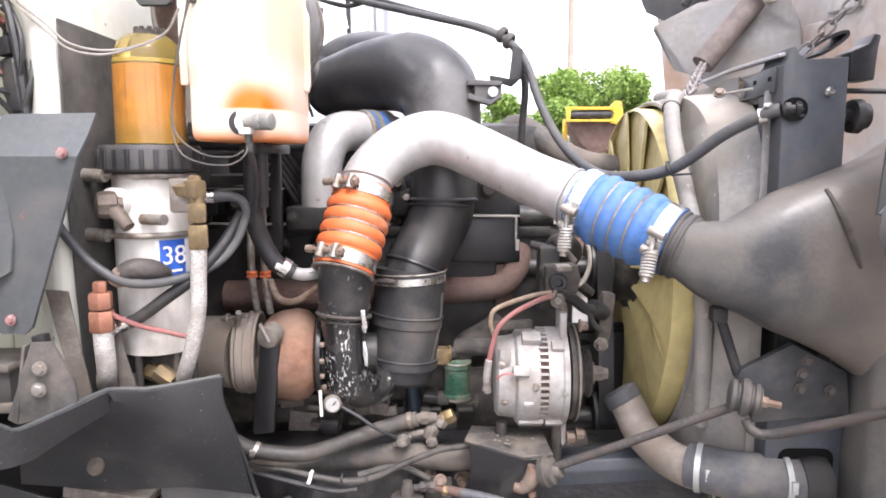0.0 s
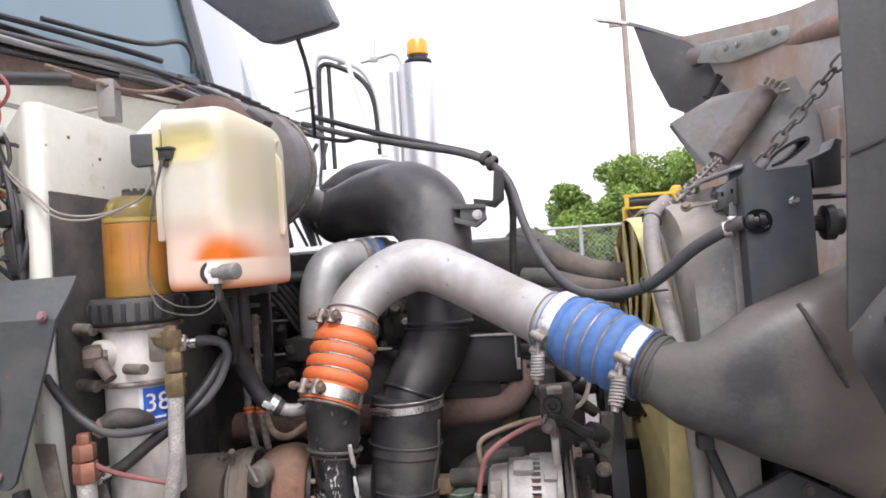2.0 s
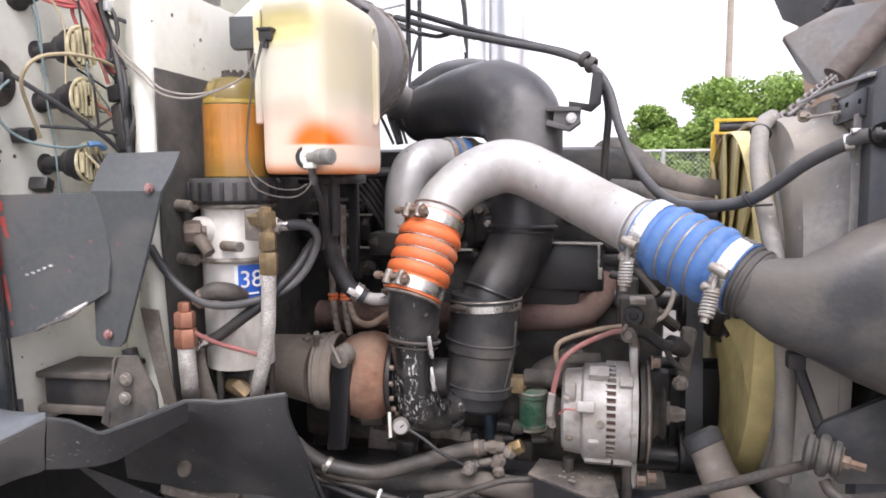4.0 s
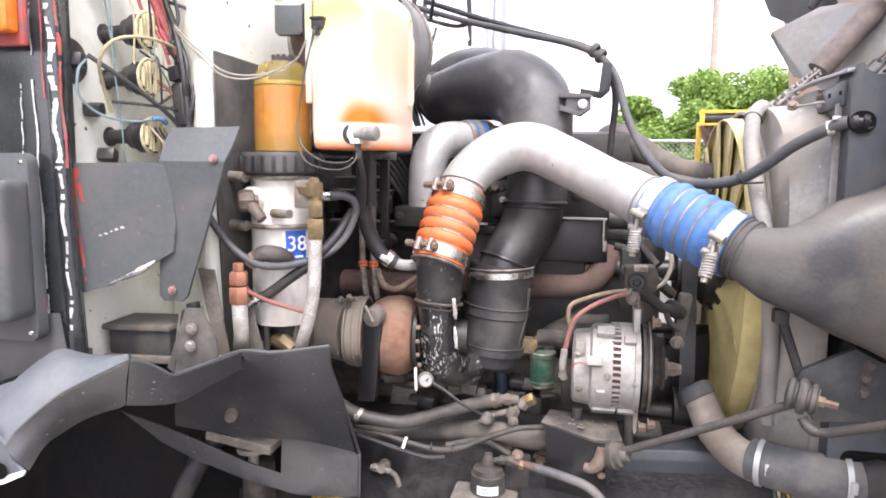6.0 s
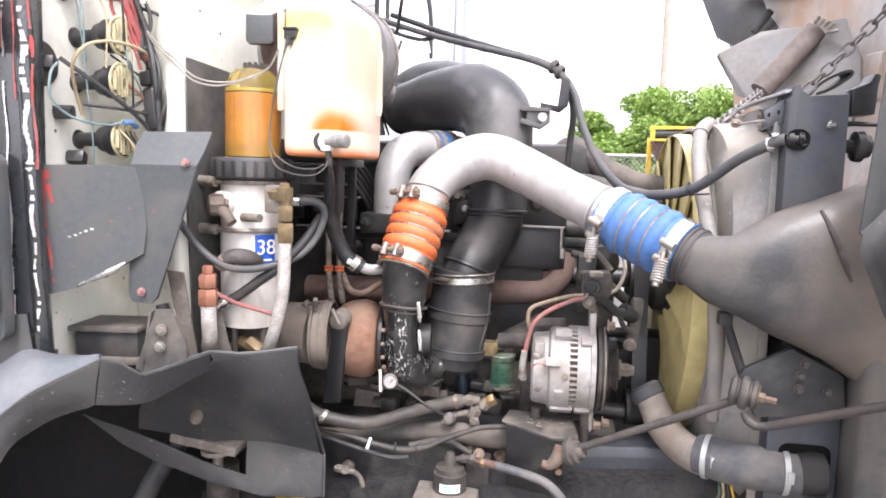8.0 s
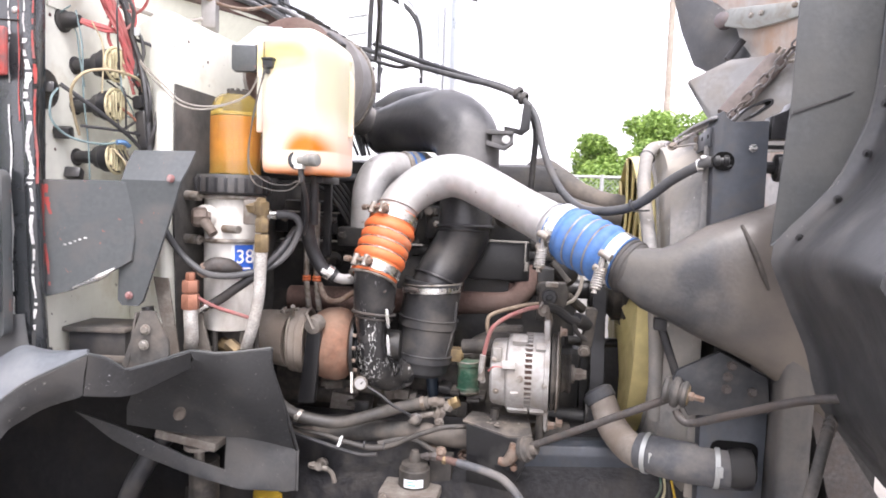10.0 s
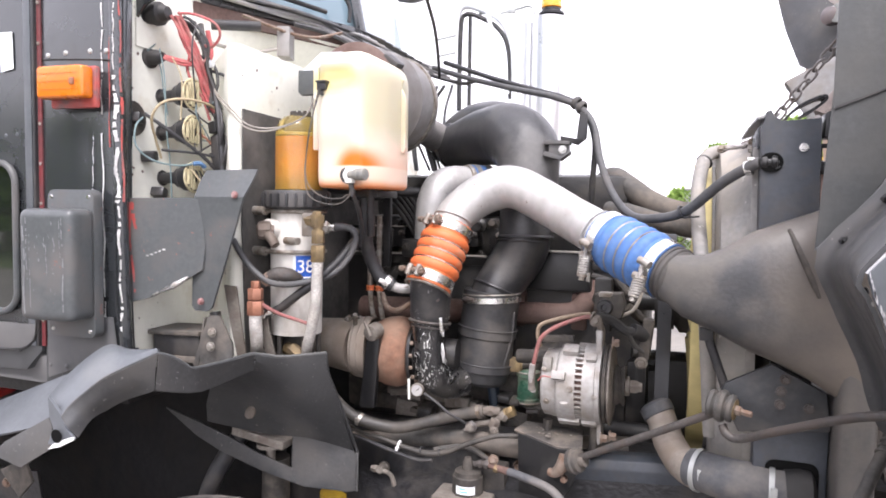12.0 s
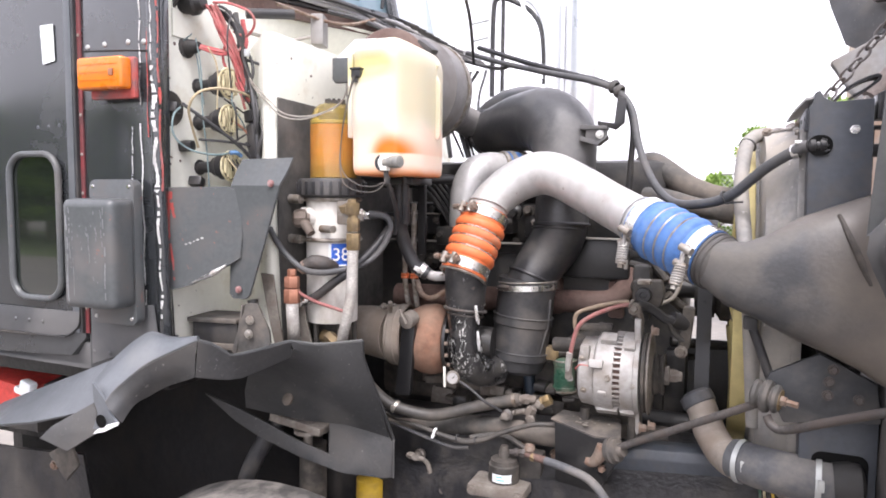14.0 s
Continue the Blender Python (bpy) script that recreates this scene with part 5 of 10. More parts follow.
part("hex_nut", bm, "rusty_bolt", filt)
line = thing("fuel_line", "fuel line with red anodised fittings", "fuel line", (-0.433, 0.86, 1.25))
for z0, z1, r in ((1.352, 1.338, 0.009), (1.338, 1.316, 0.015), (1.314, 1.286, 0.016)):
    bm = bmnew()
    hex_fitting(bm, (-0.433, 0.862, z0), (-0.433, 0.862, z1), r)
    part("fitting", bm, "copper_fit", line)
bm = bmnew()
tube(bm, [(-0.433, 0.862, 1.288), (-0.432, 0.862, 1.26), (-0.434, 0.868, 1.23), (-0.447, 0.890, 1.205), (-0.45, 0.93, 1.19), (-0.45, 0.98, 1.18)], 0.0125, 14, 5)
part("hose", bm, "braid", line)

# right fittings and hoses of the filter
bm = bmnew()
rod(bm, FC + Vector((0.05, -0.005, 1.456)), FC + Vector((0.088, 0.0, 1.456)), 0.0085, 12)
hex_fitting(bm, FC + Vector((0.062, -0.004, 1.456)), FC + Vector((0.074, -0.002, 1.456)), 0.0135)
part("side_port", bm, "bright_steel", filt)
bm = bmnew()
tube(bm, [(-0.312, 0.957, 1.457), (-0.295, 0.96, 1.458), (-0.279, 0.965, 1.452), (-0.272, 0.967, 1.438), (-0.275, 0.965, 1.42), (-0.285, 0.95, 1.39), (-0.305, 0.925, 1.365), (-0.335, 0.887, 1.353), (-0.375, 0.875, 1.347), (-0.41, 0.87, 1.352), (-0.445, 0.868, 1.375), (-0.470, 0.868, 1.402), (-0.49, 0.87, 1.43)], [0.0090, 0.0078, 0.0068, 0.0062, 0.006, 0.006, 0.006, 0.006, 0.006, 0.006, 0.006, 0.006, 0.006], 12, 6)
solid("fuel_return_hose", bm, "grey_rubber", "thin grey rubber hose looped round the filter", "hose", (-0.38, 0.87, 1.36))
bm = bmnew()
tube(bm, [(-0.424, 0.888, 1.285), (-0.40, 0.895, 1.297), (-0.36, 0.892, 1.325), (-0.325, 0.9, 1.352), (-0.30, 0.945, 1.39), (-0.285, 0.985, 1.43)], 0.0085, 14, 6)
solid("fuel_hose", bm, "black_rubber", "thick black rubber fuel hose across the filter", "hose", (-0.36, 0.89, 1.33))
bm = bmnew()
lathe(bm, (-0.432, 0.882, 1.280), (0.7, 0.2, 0.45), [(0, 0.006), (0.004, 0.009), (0.01, 0.009), (0.011, 0.0065), (0.017, 0.0065), (0.018, 0.0095), (0.024, 0.0095)], 12)
part("hose_end", bm, "bright_steel", filt)
bm = bmnew()
tube(bm, [(-0.45, 0.865, 1.33), (-0.42, 0.868, 1.306), (-0.395, 0.885, 1.288), (-0.365, 0.897, 1.277), (-0.338, 0.905, 1.268)], 0.0035, 8, 5)
solid("thin_fuel_line", bm, "dull_red_cable", "thin dull red plastic line across the filter", "tube", (-0.4, 0.88, 1.29))
# base of the filter
bm = bmnew()
for a in (20, 140, 200, 255, 320):
    q = FC + Vector((math.cos(radians(a)) * 0.045, math.sin(radians(a)) * 0.045, 0))
    rod(bm, (q.x, q.y, 1.16), (q.x, q.y, 1.245), 0.005, 8)
box(bm, FC + Vector((0.0, 0.01, 1.2)), (0.05, 0.05, 0.07), bevel=0.01)
part("stand", bm, "engine_grime", filt)
bm = bmnew()
rod(bm, FC + Vector((-0.01, -0.02, 1.21)), FC + Vector((0.03, -0.03, 1.2)), 0.013, 10)
hex_fitting(bm, FC + Vector((0.01, -0.035, 1.215)), FC + Vector((0.035, -0.04, 1.20)), 0.013)
part("drain", bm, "brass", filt)

# ---- coolant tank ----
tank = thing("fluid_tank", "milky plastic fluid tank holding orange fluid", "tank", (-0.25, 0.9, 1.533))
bm = bmnew()
TZ0, TZ1 = 1.533, 1.785
outline = smooth_path([(x, y, 0) for x, y in ((-0.306, 0.891), (-0.268, 0.888), (-0.236, 0.888), (-0.218, 0.896), (-0.200, 0.930), (-0.193, 0.965), (-0.194, 1.035), (-0.212, 1.068),
                                               (-0.25, 1.076), (-0.30, 1.074), (-0.320, 1.055), (-0.322, 1.0), (-0.321, 0.93), (-0.318, 0.899), (-0.306, 0.891))], 6)[:-1]


def step(a, b, v):
    u = min(1.0, max(0.0, (v - a) / (b - a)))
    return u * u * (3 - 2 * u)


rings_t = []
levels = [(TZ0, 0.90), (TZ0 + 0.0015, 0.95), (TZ0 + 0.005, 0.978), (TZ0 + 0.011, 0.993), (TZ0 + 0.020, 1.0)] + [(1.563 + 0.006 * i, 1.0) for i in range(30)]
levels += [(1.744, 1.0), (1.752, 0.996), (1.760, 0.988), (1.768, 0.972), (1.775, 0.945), (1.781, 0.90), (1.785, 0.83), (TZ1 + 0.002, 0.70)]
for z, k in levels:
    c = Vector((-0.256, 0.98, 0))
    row = []
    for p in outline:
        q = Vector((c.x + (p.x - c.x) * k, c.y + (p.y - c.y) * k, z))
        if p.y < 0.93:
            # panel that stands proud on the front, and the band dented in above it
            proud = step(1.722, 1.712, z + 0.10 * max(0.0, -0.255 - p.x) - 0.012) * step(1.600, 1.640, z) * step(-0.226, -0.246, p.x)
            dent = step(1.712, 1.722, z) * step(1.765, 1.752, z) * step(-0.235, -0.255, p.x)
            q.y += 0.0045 * dent - 0.0045 * proud
        q.z -= 0.016 * step(-0.240, -0.192, q.x) * step(1.70, 1.785, z)
        row.append(bm.verts.new(q))
    rings_t.append(row)
for a, b in zip(rings_t, rings_t[1:]):
    for i in range(len(a)):
        bm.faces.new((a[i], a[(i + 1) % len(a)], b[(i + 1) % len(b)], b[i]))
bm.faces.new(rings_t[0][::-1])
bm.faces.new(rings_t[-1])
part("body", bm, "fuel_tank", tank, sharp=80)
bm = bmnew()
box(bm, (-0.3255, 0.905, 1.683), (0.012, 0.010, 0.158), bevel=0.004)
part("seam", bm, "fuel_tank", tank)
bm = bmnew()
prism(bm, [(-0.200, 1.0, 1.612), (-0.186, 1.0, 1.605), (-0.1835, 1.0, 1.614), (-0.1835, 1.0, 1.712), (-0.188, 1.0, 1.722), (-0.1915, 1.0, 1.730), (-0.1905, 1.0, 1.742), (-0.188, 1.0, 1.748), (-0.1935, 1.0, 1.752), (-0.200, 1.0, 1.752)], (0, 0.010, 0), 0.002)
part("seam", bm, "fuel_tank", tank, "moulded edge with a notch")
bm = bmnew()
lathe(bm, (-0.246, 0.898, 1.556), (0.25, -1, 0), [(0, 0.012), (0.010, 0.012), (0.011, 0.0135), (0.016, 0.0135), (0.017, 0.010), (0.020, 0.010)], 20)
valve = part("outlet_valve", bm, "gauge_white", tank, "white outlet valve with a grey plug")
bm = bmnew()
lathe(bm, (-0.249, 0.8905, 1.556), (0.25, -1, 0), [(0, 0.0165), (0.0015, 0.0165)], 24)
part("gasket", bm, "black_rubber", tank)
bm = bmnew()
box(bm, (-0.240, 0.879, 1.548), (0.017, 0.012, 0.014), (0, 0, -12), 0.002)
box(bm, (-0.240, 0.879, 1.562), (0.017, 0.012, 0.009), (0, 0, -12), 0.002)
part("valve_body", bm, "gauge_white", tank)
bm = bmnew()
lathe(bm, (-0.236, 0.878, 1.556), (1, -0.28, 0.02), [(-0.004, 0.009), (0.008, 0.009), (0.009, 0.0105), (0.018, 0.0110), (0.019, 0.0102), (0.021, 0.0112), (0.031, 0.0116), (0.033, 0.0105), (0.034, 0.006)], 12)
part("plug", bm, "valve_grey", valve)
bm = bmnew()
rod(bm, (-0.238, 0.879, 1.550), (-0.238, 0.881, 1.530), 0.005, 10)
box(bm, (-0.237, 0.882, 1.524), (0.009, 0.009, 0.014), bevel=0.002)
part("drain_stub", bm, "black_rubber", valve)
bm = bmnew()
box(bm, (-0.303, 0.887, 1.721), (0.019, 0.012, 0.016), bevel=0.002)
box(bm, (-0.303, 0.886, 1.729), (0.022, 0.015, 0.004), bevel=0.001)
rod(bm, (-0.303, 0.884, 1.712), (-0.303, 0.884, 1.704), 0.004, 8)
part("level_sensor", bm, "black_plastic", tank)
bm = bmnew()
box(bm, (-0.262, 1.095, 1.54), (0.016, 0.012, 0.34), bevel=0.002)
box(bm, (-0.262, 1.04, 1.525), (0.05, 0.10, 0.014), bevel=0.002)
part("bracket", bm, "pure_black", tank)
bm = bmnew()
lathe(bm, (-0.275, 1.045, 1.778), (0, 0, 1), [(0, 0.020), (0.012, 0.020), (0.013, 0.016)], 24)
part("cap", bm, "black_plastic", tank)
for pts in ([(-0.305, 0.877, 1.716), (-0.311, 0.872, 1.68), (-0.325, 0.873, 1.62), (-0.336, 0.880, 1.56), (-0.328, 0.88, 1.52), (-0.30, 0.875, 1.505), (-0.262, 0.872, 1.502), (-0.242, 0.876, 1.515), (-0.238, 0.881, 1.535)],
            [(-0.301, 0.877, 1.716), (-0.318, 0.874, 1.66), (-0.330, 0.876, 1.60), (-0.332, 0.88, 1.545), (-0.30, 0.877, 1.517), (-0.262, 0.876, 1.512), (-0.244, 0.878, 1.52)]):
    bm = bmnew()
    tube(bm, pts, 0.0012, 6, 5)
    solid("sensor_wire", bm, "dusty_hose", "thin dirty wire down from the tank sensor", "wire", (-0.3, 0.88, 1.6), group="sensor wires")
# tubes hanging below the tank
for pts, r, m, lab in (([(-0.238, 0.885, 1.522), (-0.243, 0.92, 1.49), (-0.258, 0.965, 1.45), (-0.272, 0.985, 1.42)], 0.004, "black_wire", "thin black drain tube below the tank"),
                       ([(-0.275, 1.02, 1.54), (-0.277, 1.02, 1.47), (-0.279, 1.03, 1.42), (-0.272, 1.04, 1.385), (-0.253, 1.045, 1.35), (-0.228, 1.052, 1.333)], 0.014, "black_rubber", "black rubber coolant hose below the tank"),
                       ([(-0.255, 0.995, 1.54), (-0.256, 1.0, 1.48), (-0.26, 1.01, 1.44)], 0.008, "black_rubber", "short black tube below the tank")):
    bm = bmnew()
    tube(bm, pts, r, 14, 6)
    solid("tank_hose", bm, m, lab, "hose", pts[0])
cool = thing("coolant_pipe", "bright steel coolant pipe with a worm clamp", "pipe", (-0.22, 1.06, 1.33))
bm = bmnew()
tube(bm, [(-0.236, 1.05, 1.338), (-0.218, 1.056, 1.330), (-0.20, 1.068, 1.329), (-0.17, 1.10, 1.333)], 0.010, 14, 5)
part("pipe", bm, "silver_pipe", cool)
bm = bmnew()
band(bm, (-0.241, 1.049, 1.342), (0.75, 0.25, -0.55), 0.0145, 0.012)
box(bm, (-0.244, 1.032, 1.345), (0.014, 0.008, 0.01), (0, 30, 20), 0.001)
part("clamp", bm, "bright_steel", cool)
for dx in (0.0, 0.022):
    bm = bmnew()
    tube(bm, [(-0.315 + dx, 1.12, 1.48), (-0.315 + dx, 1.12, 1.38), (-0.314 + dx, 1.12, 1.31), (-0.31 + dx, 1.13, 1.25)], 0.006, 10, 4)
    solid("heater_line", bm, "dull_steel", "dull steel line with an orange clip", "tube", (-0.31 + dx, 1.12, 1.35), group="heater lines")
    bm = bmnew()
    lathe(bm, (-0.314 + dx, 1.12, 1.313), (0, 0, 1), [(0, 0.008), (0.002, 0.0098), (0.006, 0.008), (0.009, 0.0098), (0.012, 0.008)], 14)
    solid("line_clip", bm, "orange_silicone", "small orange clip on a steel line", "clip", (-0.314 + dx, 1.12, 1.313), group="line clips")
bm = bmnew()
tube(bm, [(-0.285, 1.12, 1.31), (-0.27, 1.115, 1.28), (-0.24, 1.11, 1.275), (-0.20, 1.12, 1.30)], 0.006, 10, 5)
solid("heater_loop", bm, "rusty_bolt", "rust-brown tube bent under the coolant pipe", "tube", (-0.25, 1.11, 1.28))

# ---- firewall ----
wall = thing("firewall", "white painted cab firewall with dark insulation below", "firewall", (-0.66, 1.2, 1.1), kind="structure")
bm = bmnew()
prism(bm, [(-0.662, 0.765, 1.165), (-0.662, 0.765, 1.95), (-0.662, 2.25, 2.02), (-0.662, 2.25, 1.165)], (-0.03, 0, 0), 0.003)
part("panel", bm, "white_paint", wall)
bm = bmnew()
prism(bm, [(-0.478, 0.884, 1.175), (-0.478, 1.53, 1.175), (-0.66, 1.53, 1.175), (-0.66, 1.02, 1.175), (-0.514, 0.882, 1.175), (-0.503, 0.872, 1.175), (-0.492, 0.869, 1.175), (-0.483, 0.874, 1.175)], (0, 0, 0.635), 0.006)
part("heater_box", bm, "white_paint", wall, "white boxed-out middle panel")
bm = bmnew()
prism(bm, [(-0.474, 0.880, 1.685), (-0.474, 1.50, 1.676), (-0.474, 1.50, 1.165), (-0.474, 0.892, 1.165), (-0.474, 0.877, 1.45)], (-0.003, 0, 0), 0.001)
part("heat_shield", bm, "insulation", wall, "dark insulation panel")
rndw = random.Random(4)
for y, z in ((0.93, 1.768), (1.0, 1.745)):
    bm = bmnew()
    lathe(bm, (-0.4785, y, z), (1, 0, 0), [(0, 0.003), (0.001, 0.0028), (0.0012, 0.001)], 10)
    part("hole", bm, "rust_dark", wall)
for k in range(9):
    bm = bmnew()
    y, z = rndw.uniform(0.785, 0.82), rndw.uniform(1.53, 1.88)
    lathe(bm, (-0.6615, y, z), (1, 0, 0), [(0, rndw.uniform(0.0015, 0.004)), (0.0006, 0.0015)], 8)
    part("rust_pit", bm, "rust_dark", wall, "dark rust pit in the white paint")

# ---- deflector plate on the cowl ----
plate = thing("deflector_plate", "bent grey painted steel deflector plate, chipped red", "plate", (-0.53, 0.79, 1.3))
bm = bmnew()
prism(bm, [(-0.672, 0.756, 1.507), (-0.525, 0.790, 1.510), (-0.509, 0.80, 1.502), (-0.50, 0.80, 1.42), (-0.505, 0.797, 1.375), (-0.538, 0.79, 1.355), (-0.60, 0.772, 1.322), (-0.652, 0.76, 1.308)], (0.001, 0.004, 0), 0.0)
part("rear_panel", bm, "plate_paint", plate)
bm = bmnew()
prism(bm, [(-0.522, 0.796, 1.512), (-0.418, 0.803, 1.512), (-0.437, 0.802, 1.45), (-0.468, 0.802, 1.36), (-0.488, 0.803, 1.305), (-0.498, 0.803, 1.297), (-0.53, 0.808, 1.296), (-0.538, 0.808, 1.305), (-0.532, 0.803, 1.36)], (0.001, 0.004, 0), 0.0)
part("front_panel", bm, "plate_paint", plate)
bm = bmnew()
sheet(bm, [[(-0.522, 0.797, 1.512), (-0.418, 0.803, 1.512)], [(-0.524, 0.815, 1.54), (-0.413, 0.822, 1.54)], [(-0.522, 0.832, 1.563), (-0.411, 0.838, 1.565)]], 0.004, 3)
part("top_flange", bm, "plate_paint", plate)
for p in ((-0.434, 0.7995, 1.516), (-0.512, 0.8015, 1.315)):
    bm = bmnew()
    bolt(bm, p, (0, -1, 0.1), 0.005, 0.004)
    part("rivet", bm, "smeared_rivet", plate, "pale rivet smeared red")
# disc on the surface; its black paints the shade in a hole
bm = bmnew()
lathe(bm, (-0.652, 0.757, 1.405), (0, -1, 0), [(0, 0.006), (0.001, 0.006)], 16)
part("hole", bm, "engine_paint", plate)
bm = bmnew()
tube(bm, [(-0.598, 0.768, 1.325), (-0.57, 0.774, 1.338), (-0.548, 0.778, 1.348), (-0.527, 0.785, 1.362)], [0.001, 0.004, 0.006, 0.002], 8, 4)
part("torn_edge", bm, "bright_steel", plate, "torn bare metal edge")
rnd = random.Random(11)


def paint_chip(bm, p, u, v, w, h, n=9):
    """An uneven flake lying on a surface spanned by u and v."""
    p, u, v = Vector(p), Vector(u).normalized(), Vector(v).normalized()
    vs = []
    for k in range(n):
        a = 2 * math.pi * k / n
        f = rnd.uniform(0.55, 1.1)
        vs.append(bm.verts.new(p + u * (w * f * math.cos(a)) + v * (h * f * math.sin(a))))
    bm.faces.new(vs)




def streak(bm, line, w0, w1, seed, fill=0.75, steps=26):
    """A long flaked strip along a line: uneven width, broken by gaps."""
    r = random.Random(seed)
    a, b, u = Vector(line[0]), Vector(line[1]), Vector(line[2]).normalized()
    left = right = None
    walk_w = 0.5
    for k in range(steps + 1):
        p = a.lerp(b, k / steps)
        walk_w = 0.82 * walk_w + 0.18 * r.random()
        w = w0 + (w1 - w0) * walk_w * walk_w * r.uniform(0.9, 1.9)
        o = 0.22 * w1 * math.sin(k * 0.21 + seed * 2) + r.uniform(-0.05, 0.05) * w1
        if r.random() > fill:
            left = right = None
            continue
        q0, q1 = bm.verts.new(p + u * (o - w / 2)), bm.verts.new(p + u * (o + w / 2))
        if left:
            bm.faces.new((left, right, q1, q0))
        left, right = q0, q1
    return bm


for k, (x0, x1, z0, z1, w) in enumerate(((-0.654, -0.648, 1.505, 1.44, 0.016), (-0.645, -0.641, 1.50, 1.40, 0.010), (-0.636, -0.63, 1.50, 1.45, 0.010), (-0.64, -0.634, 1.42, 1.33, 0.007))):
    bm = bmnew()
    streak(bm, ((x0, 0.7545 + (x0 + 0.672) * 0.23, z0), (x1, 0.7545 + (x1 + 0.672) * 0.23, z1), (1, 0.23, 0)), w * 0.3, w, 50 + k, 0.85, 14)
    tagged(part("red_scuff", bm, "primer_red", plate, "red primer showing through"), kind="stuff")
bm = bmnew()
for i in range(5):
    paint_chip(bm, (-0.607 + i * 0.008, 0.7685 + i * 0.0018, 1.40 + i * 0.003), (1, 0.23, 0), (0, 0, 1), 0.0035, 0.002)
part("white_scuff", bm, "bare_chip", plate, "white scratches")

# ---- battery-like box, bracket and straps under the plate ----
step = thing("rubber_mount", "dusty black ribbed rubber mount block", "mount", (-0.59, 0.86, 1.2))
bm = bmnew()
box(bm, (-0.588, 0.855, 1.222), (0.112, 0.070, 0.045), bevel=0.006)
part("block", bm, "black_rubber", step)
bm = bmnew()
box(bm, (-0.590, 0.855, 1.248), (0.124, 0.084, 0.010), (1, -2, 0), 0.004)
part("flange", bm, "dusty_hose", step)
bm = bmnew()
box(bm, (-0.586, 0.855, 1.196), (0.130, 0.086, 0.012), (0, -2, 0), 0.004)
part("flange", bm, "dusty_hose", step)
trib = thing("triangular_bracket", "dusty triangular steel bracket with two bolts", "bracket", (-0.46, 0.765, 1.2))
bm = bmnew()
prism(bm, [(-0.468, 0.768, 1.296), (-0.444, 0.768, 1.297), (-0.428, 0.782, 1.245), (-0.426, 0.782, 1.222), (-0.438, 0.776, 1.208), (-0.490, 0.766, 1.197), (-0.502, 0.766, 1.203)], (0, 0.006, 0), 0.001)
part("plate", bm, "dusty_hose", trib)
bm = bmnew()
prism(bm, [(-0.475, 0.768, 1.292), (-0.478, 0.80, 1.292), (-0.497, 0.80, 1.197), (-0.490, 0.766, 1.198)], (-0.004, 0, 0), 0.001)
part("side", bm, "dusty_hose", trib)
for p in ((-0.458, 0.766, 1.266), (-0.461, 0.766, 1.240)):
    bm = bmnew()
    bolt(bm, p, (0, -1, 0), 0.0065, 0.005)
    part("bolt", bm, "dull_steel", trib)
bm = bmnew()
tube(bm, [(-0.463, 0.79, 1.22), (-0.467, 0.79, 1.28), (-0.470, 0.79, 1.30)], 0.010, 12, 3)
part("post", bm, "engine_paint", trib)
bm = bmnew()
sheet(bm, [[(-0.500, 0.858, 1.342), (-0.472, 0.858, 1.340)], [(-0.486, 0.858, 1.27), (-0.462, 0.858, 1.275)], [(-0.470, 0.86, 1.20), (-0.450, 0.86, 1.20)]], 0.004, 4)
solid("support_strap", bm, "grimy_alloy", "pale dusty steel strap beside the filter", "strap", (-0.51, 0.9, 1.2))
bm = bmnew()
sheet(bm, [[(-0.448, 0.89, 1.29), (-0.424, 0.89, 1.29)], [(-0.438, 0.892, 1.25), (-0.420, 0.892, 1.25)], [(-0.43, 0.90, 1.18), (-0.405, 0.90, 1.18)]], 0.004, 4)
solid("support_strap", bm, "grimy_alloy", "pale dusty steel strap behind the fuel line", "strap", (-0.46, 0.96, 1.17))

# ---- inner fender ----
fender = thing("inner_fender", "crumpled dark plastic inner fender", "fender", (-0.45, 0.85, 0.91))
NOSE_BACK = [(-0.710, 0.640, 1.153), (-0.695, 0.652, 1.177), (-0.668, 0.664, 1.207), (-0.637, 0.676, 1.234), (-0.615, 0.689, 1.246), (-0.570, 0.690, 1.241), (-0.489, 0.672, 1.250)]
NOSE_EDGE = [(-0.618, 0.590, 1.141), (-0.610, 0.598, 1.158), (-0.590, 0.610, 1.180), (-0.563, 0.624, 1.204), (-0.534, 0.638, 1.221), (-0.509, 0.650, 1.234), (-0.487, 0.664, 1.246)]
NOSE_MID = [(-0.604, 0.588, 1.126), (-0.596, 0.606, 1.147), (-0.581, 0.623, 1.163), (-0.560, 0.639, 1.180), (-0.534, 0.653, 1.194), (-0.510, 0.662, 1.203), (-0.496, 0.668, 1.213)]
NOSE_LOW = [(-0.598, 0.600, 1.107), (-0.592, 0.622, 1.133), (-0.587, 0.650, 1.143), (-0.564, 0.664, 1.158), (-0.540, 0.675, 1.167), (-0.514, 0.674, 1.175), (-0.505, 0.676, 1.180)]
bm = bmnew()
sheet(bm, [NOSE_BACK, [((p[0] + q[0]) / 2, (p[1] + q[1]) / 2 - 0.004, (p[2] + q[2]) / 2 + 0.006) for p, q in zip(NOSE_BACK, NOSE_EDGE)], NOSE_EDGE], 0.004, 4)
M["nose_paint"] = surface("nose_paint", (0.098, 0.107, 0.118), 0.4, 0.0, 0.1, 120, 0.05, dirt=(0.16, 0.165, 0.17), dirt_amount=0.26, dirt_scale=9)
part("folded_nose", bm, "nose_paint", fender, "grey folded top of the fender", sharp=50)
# darker plastic colour on this lip paints the shade under the fold
bm = bmnew()
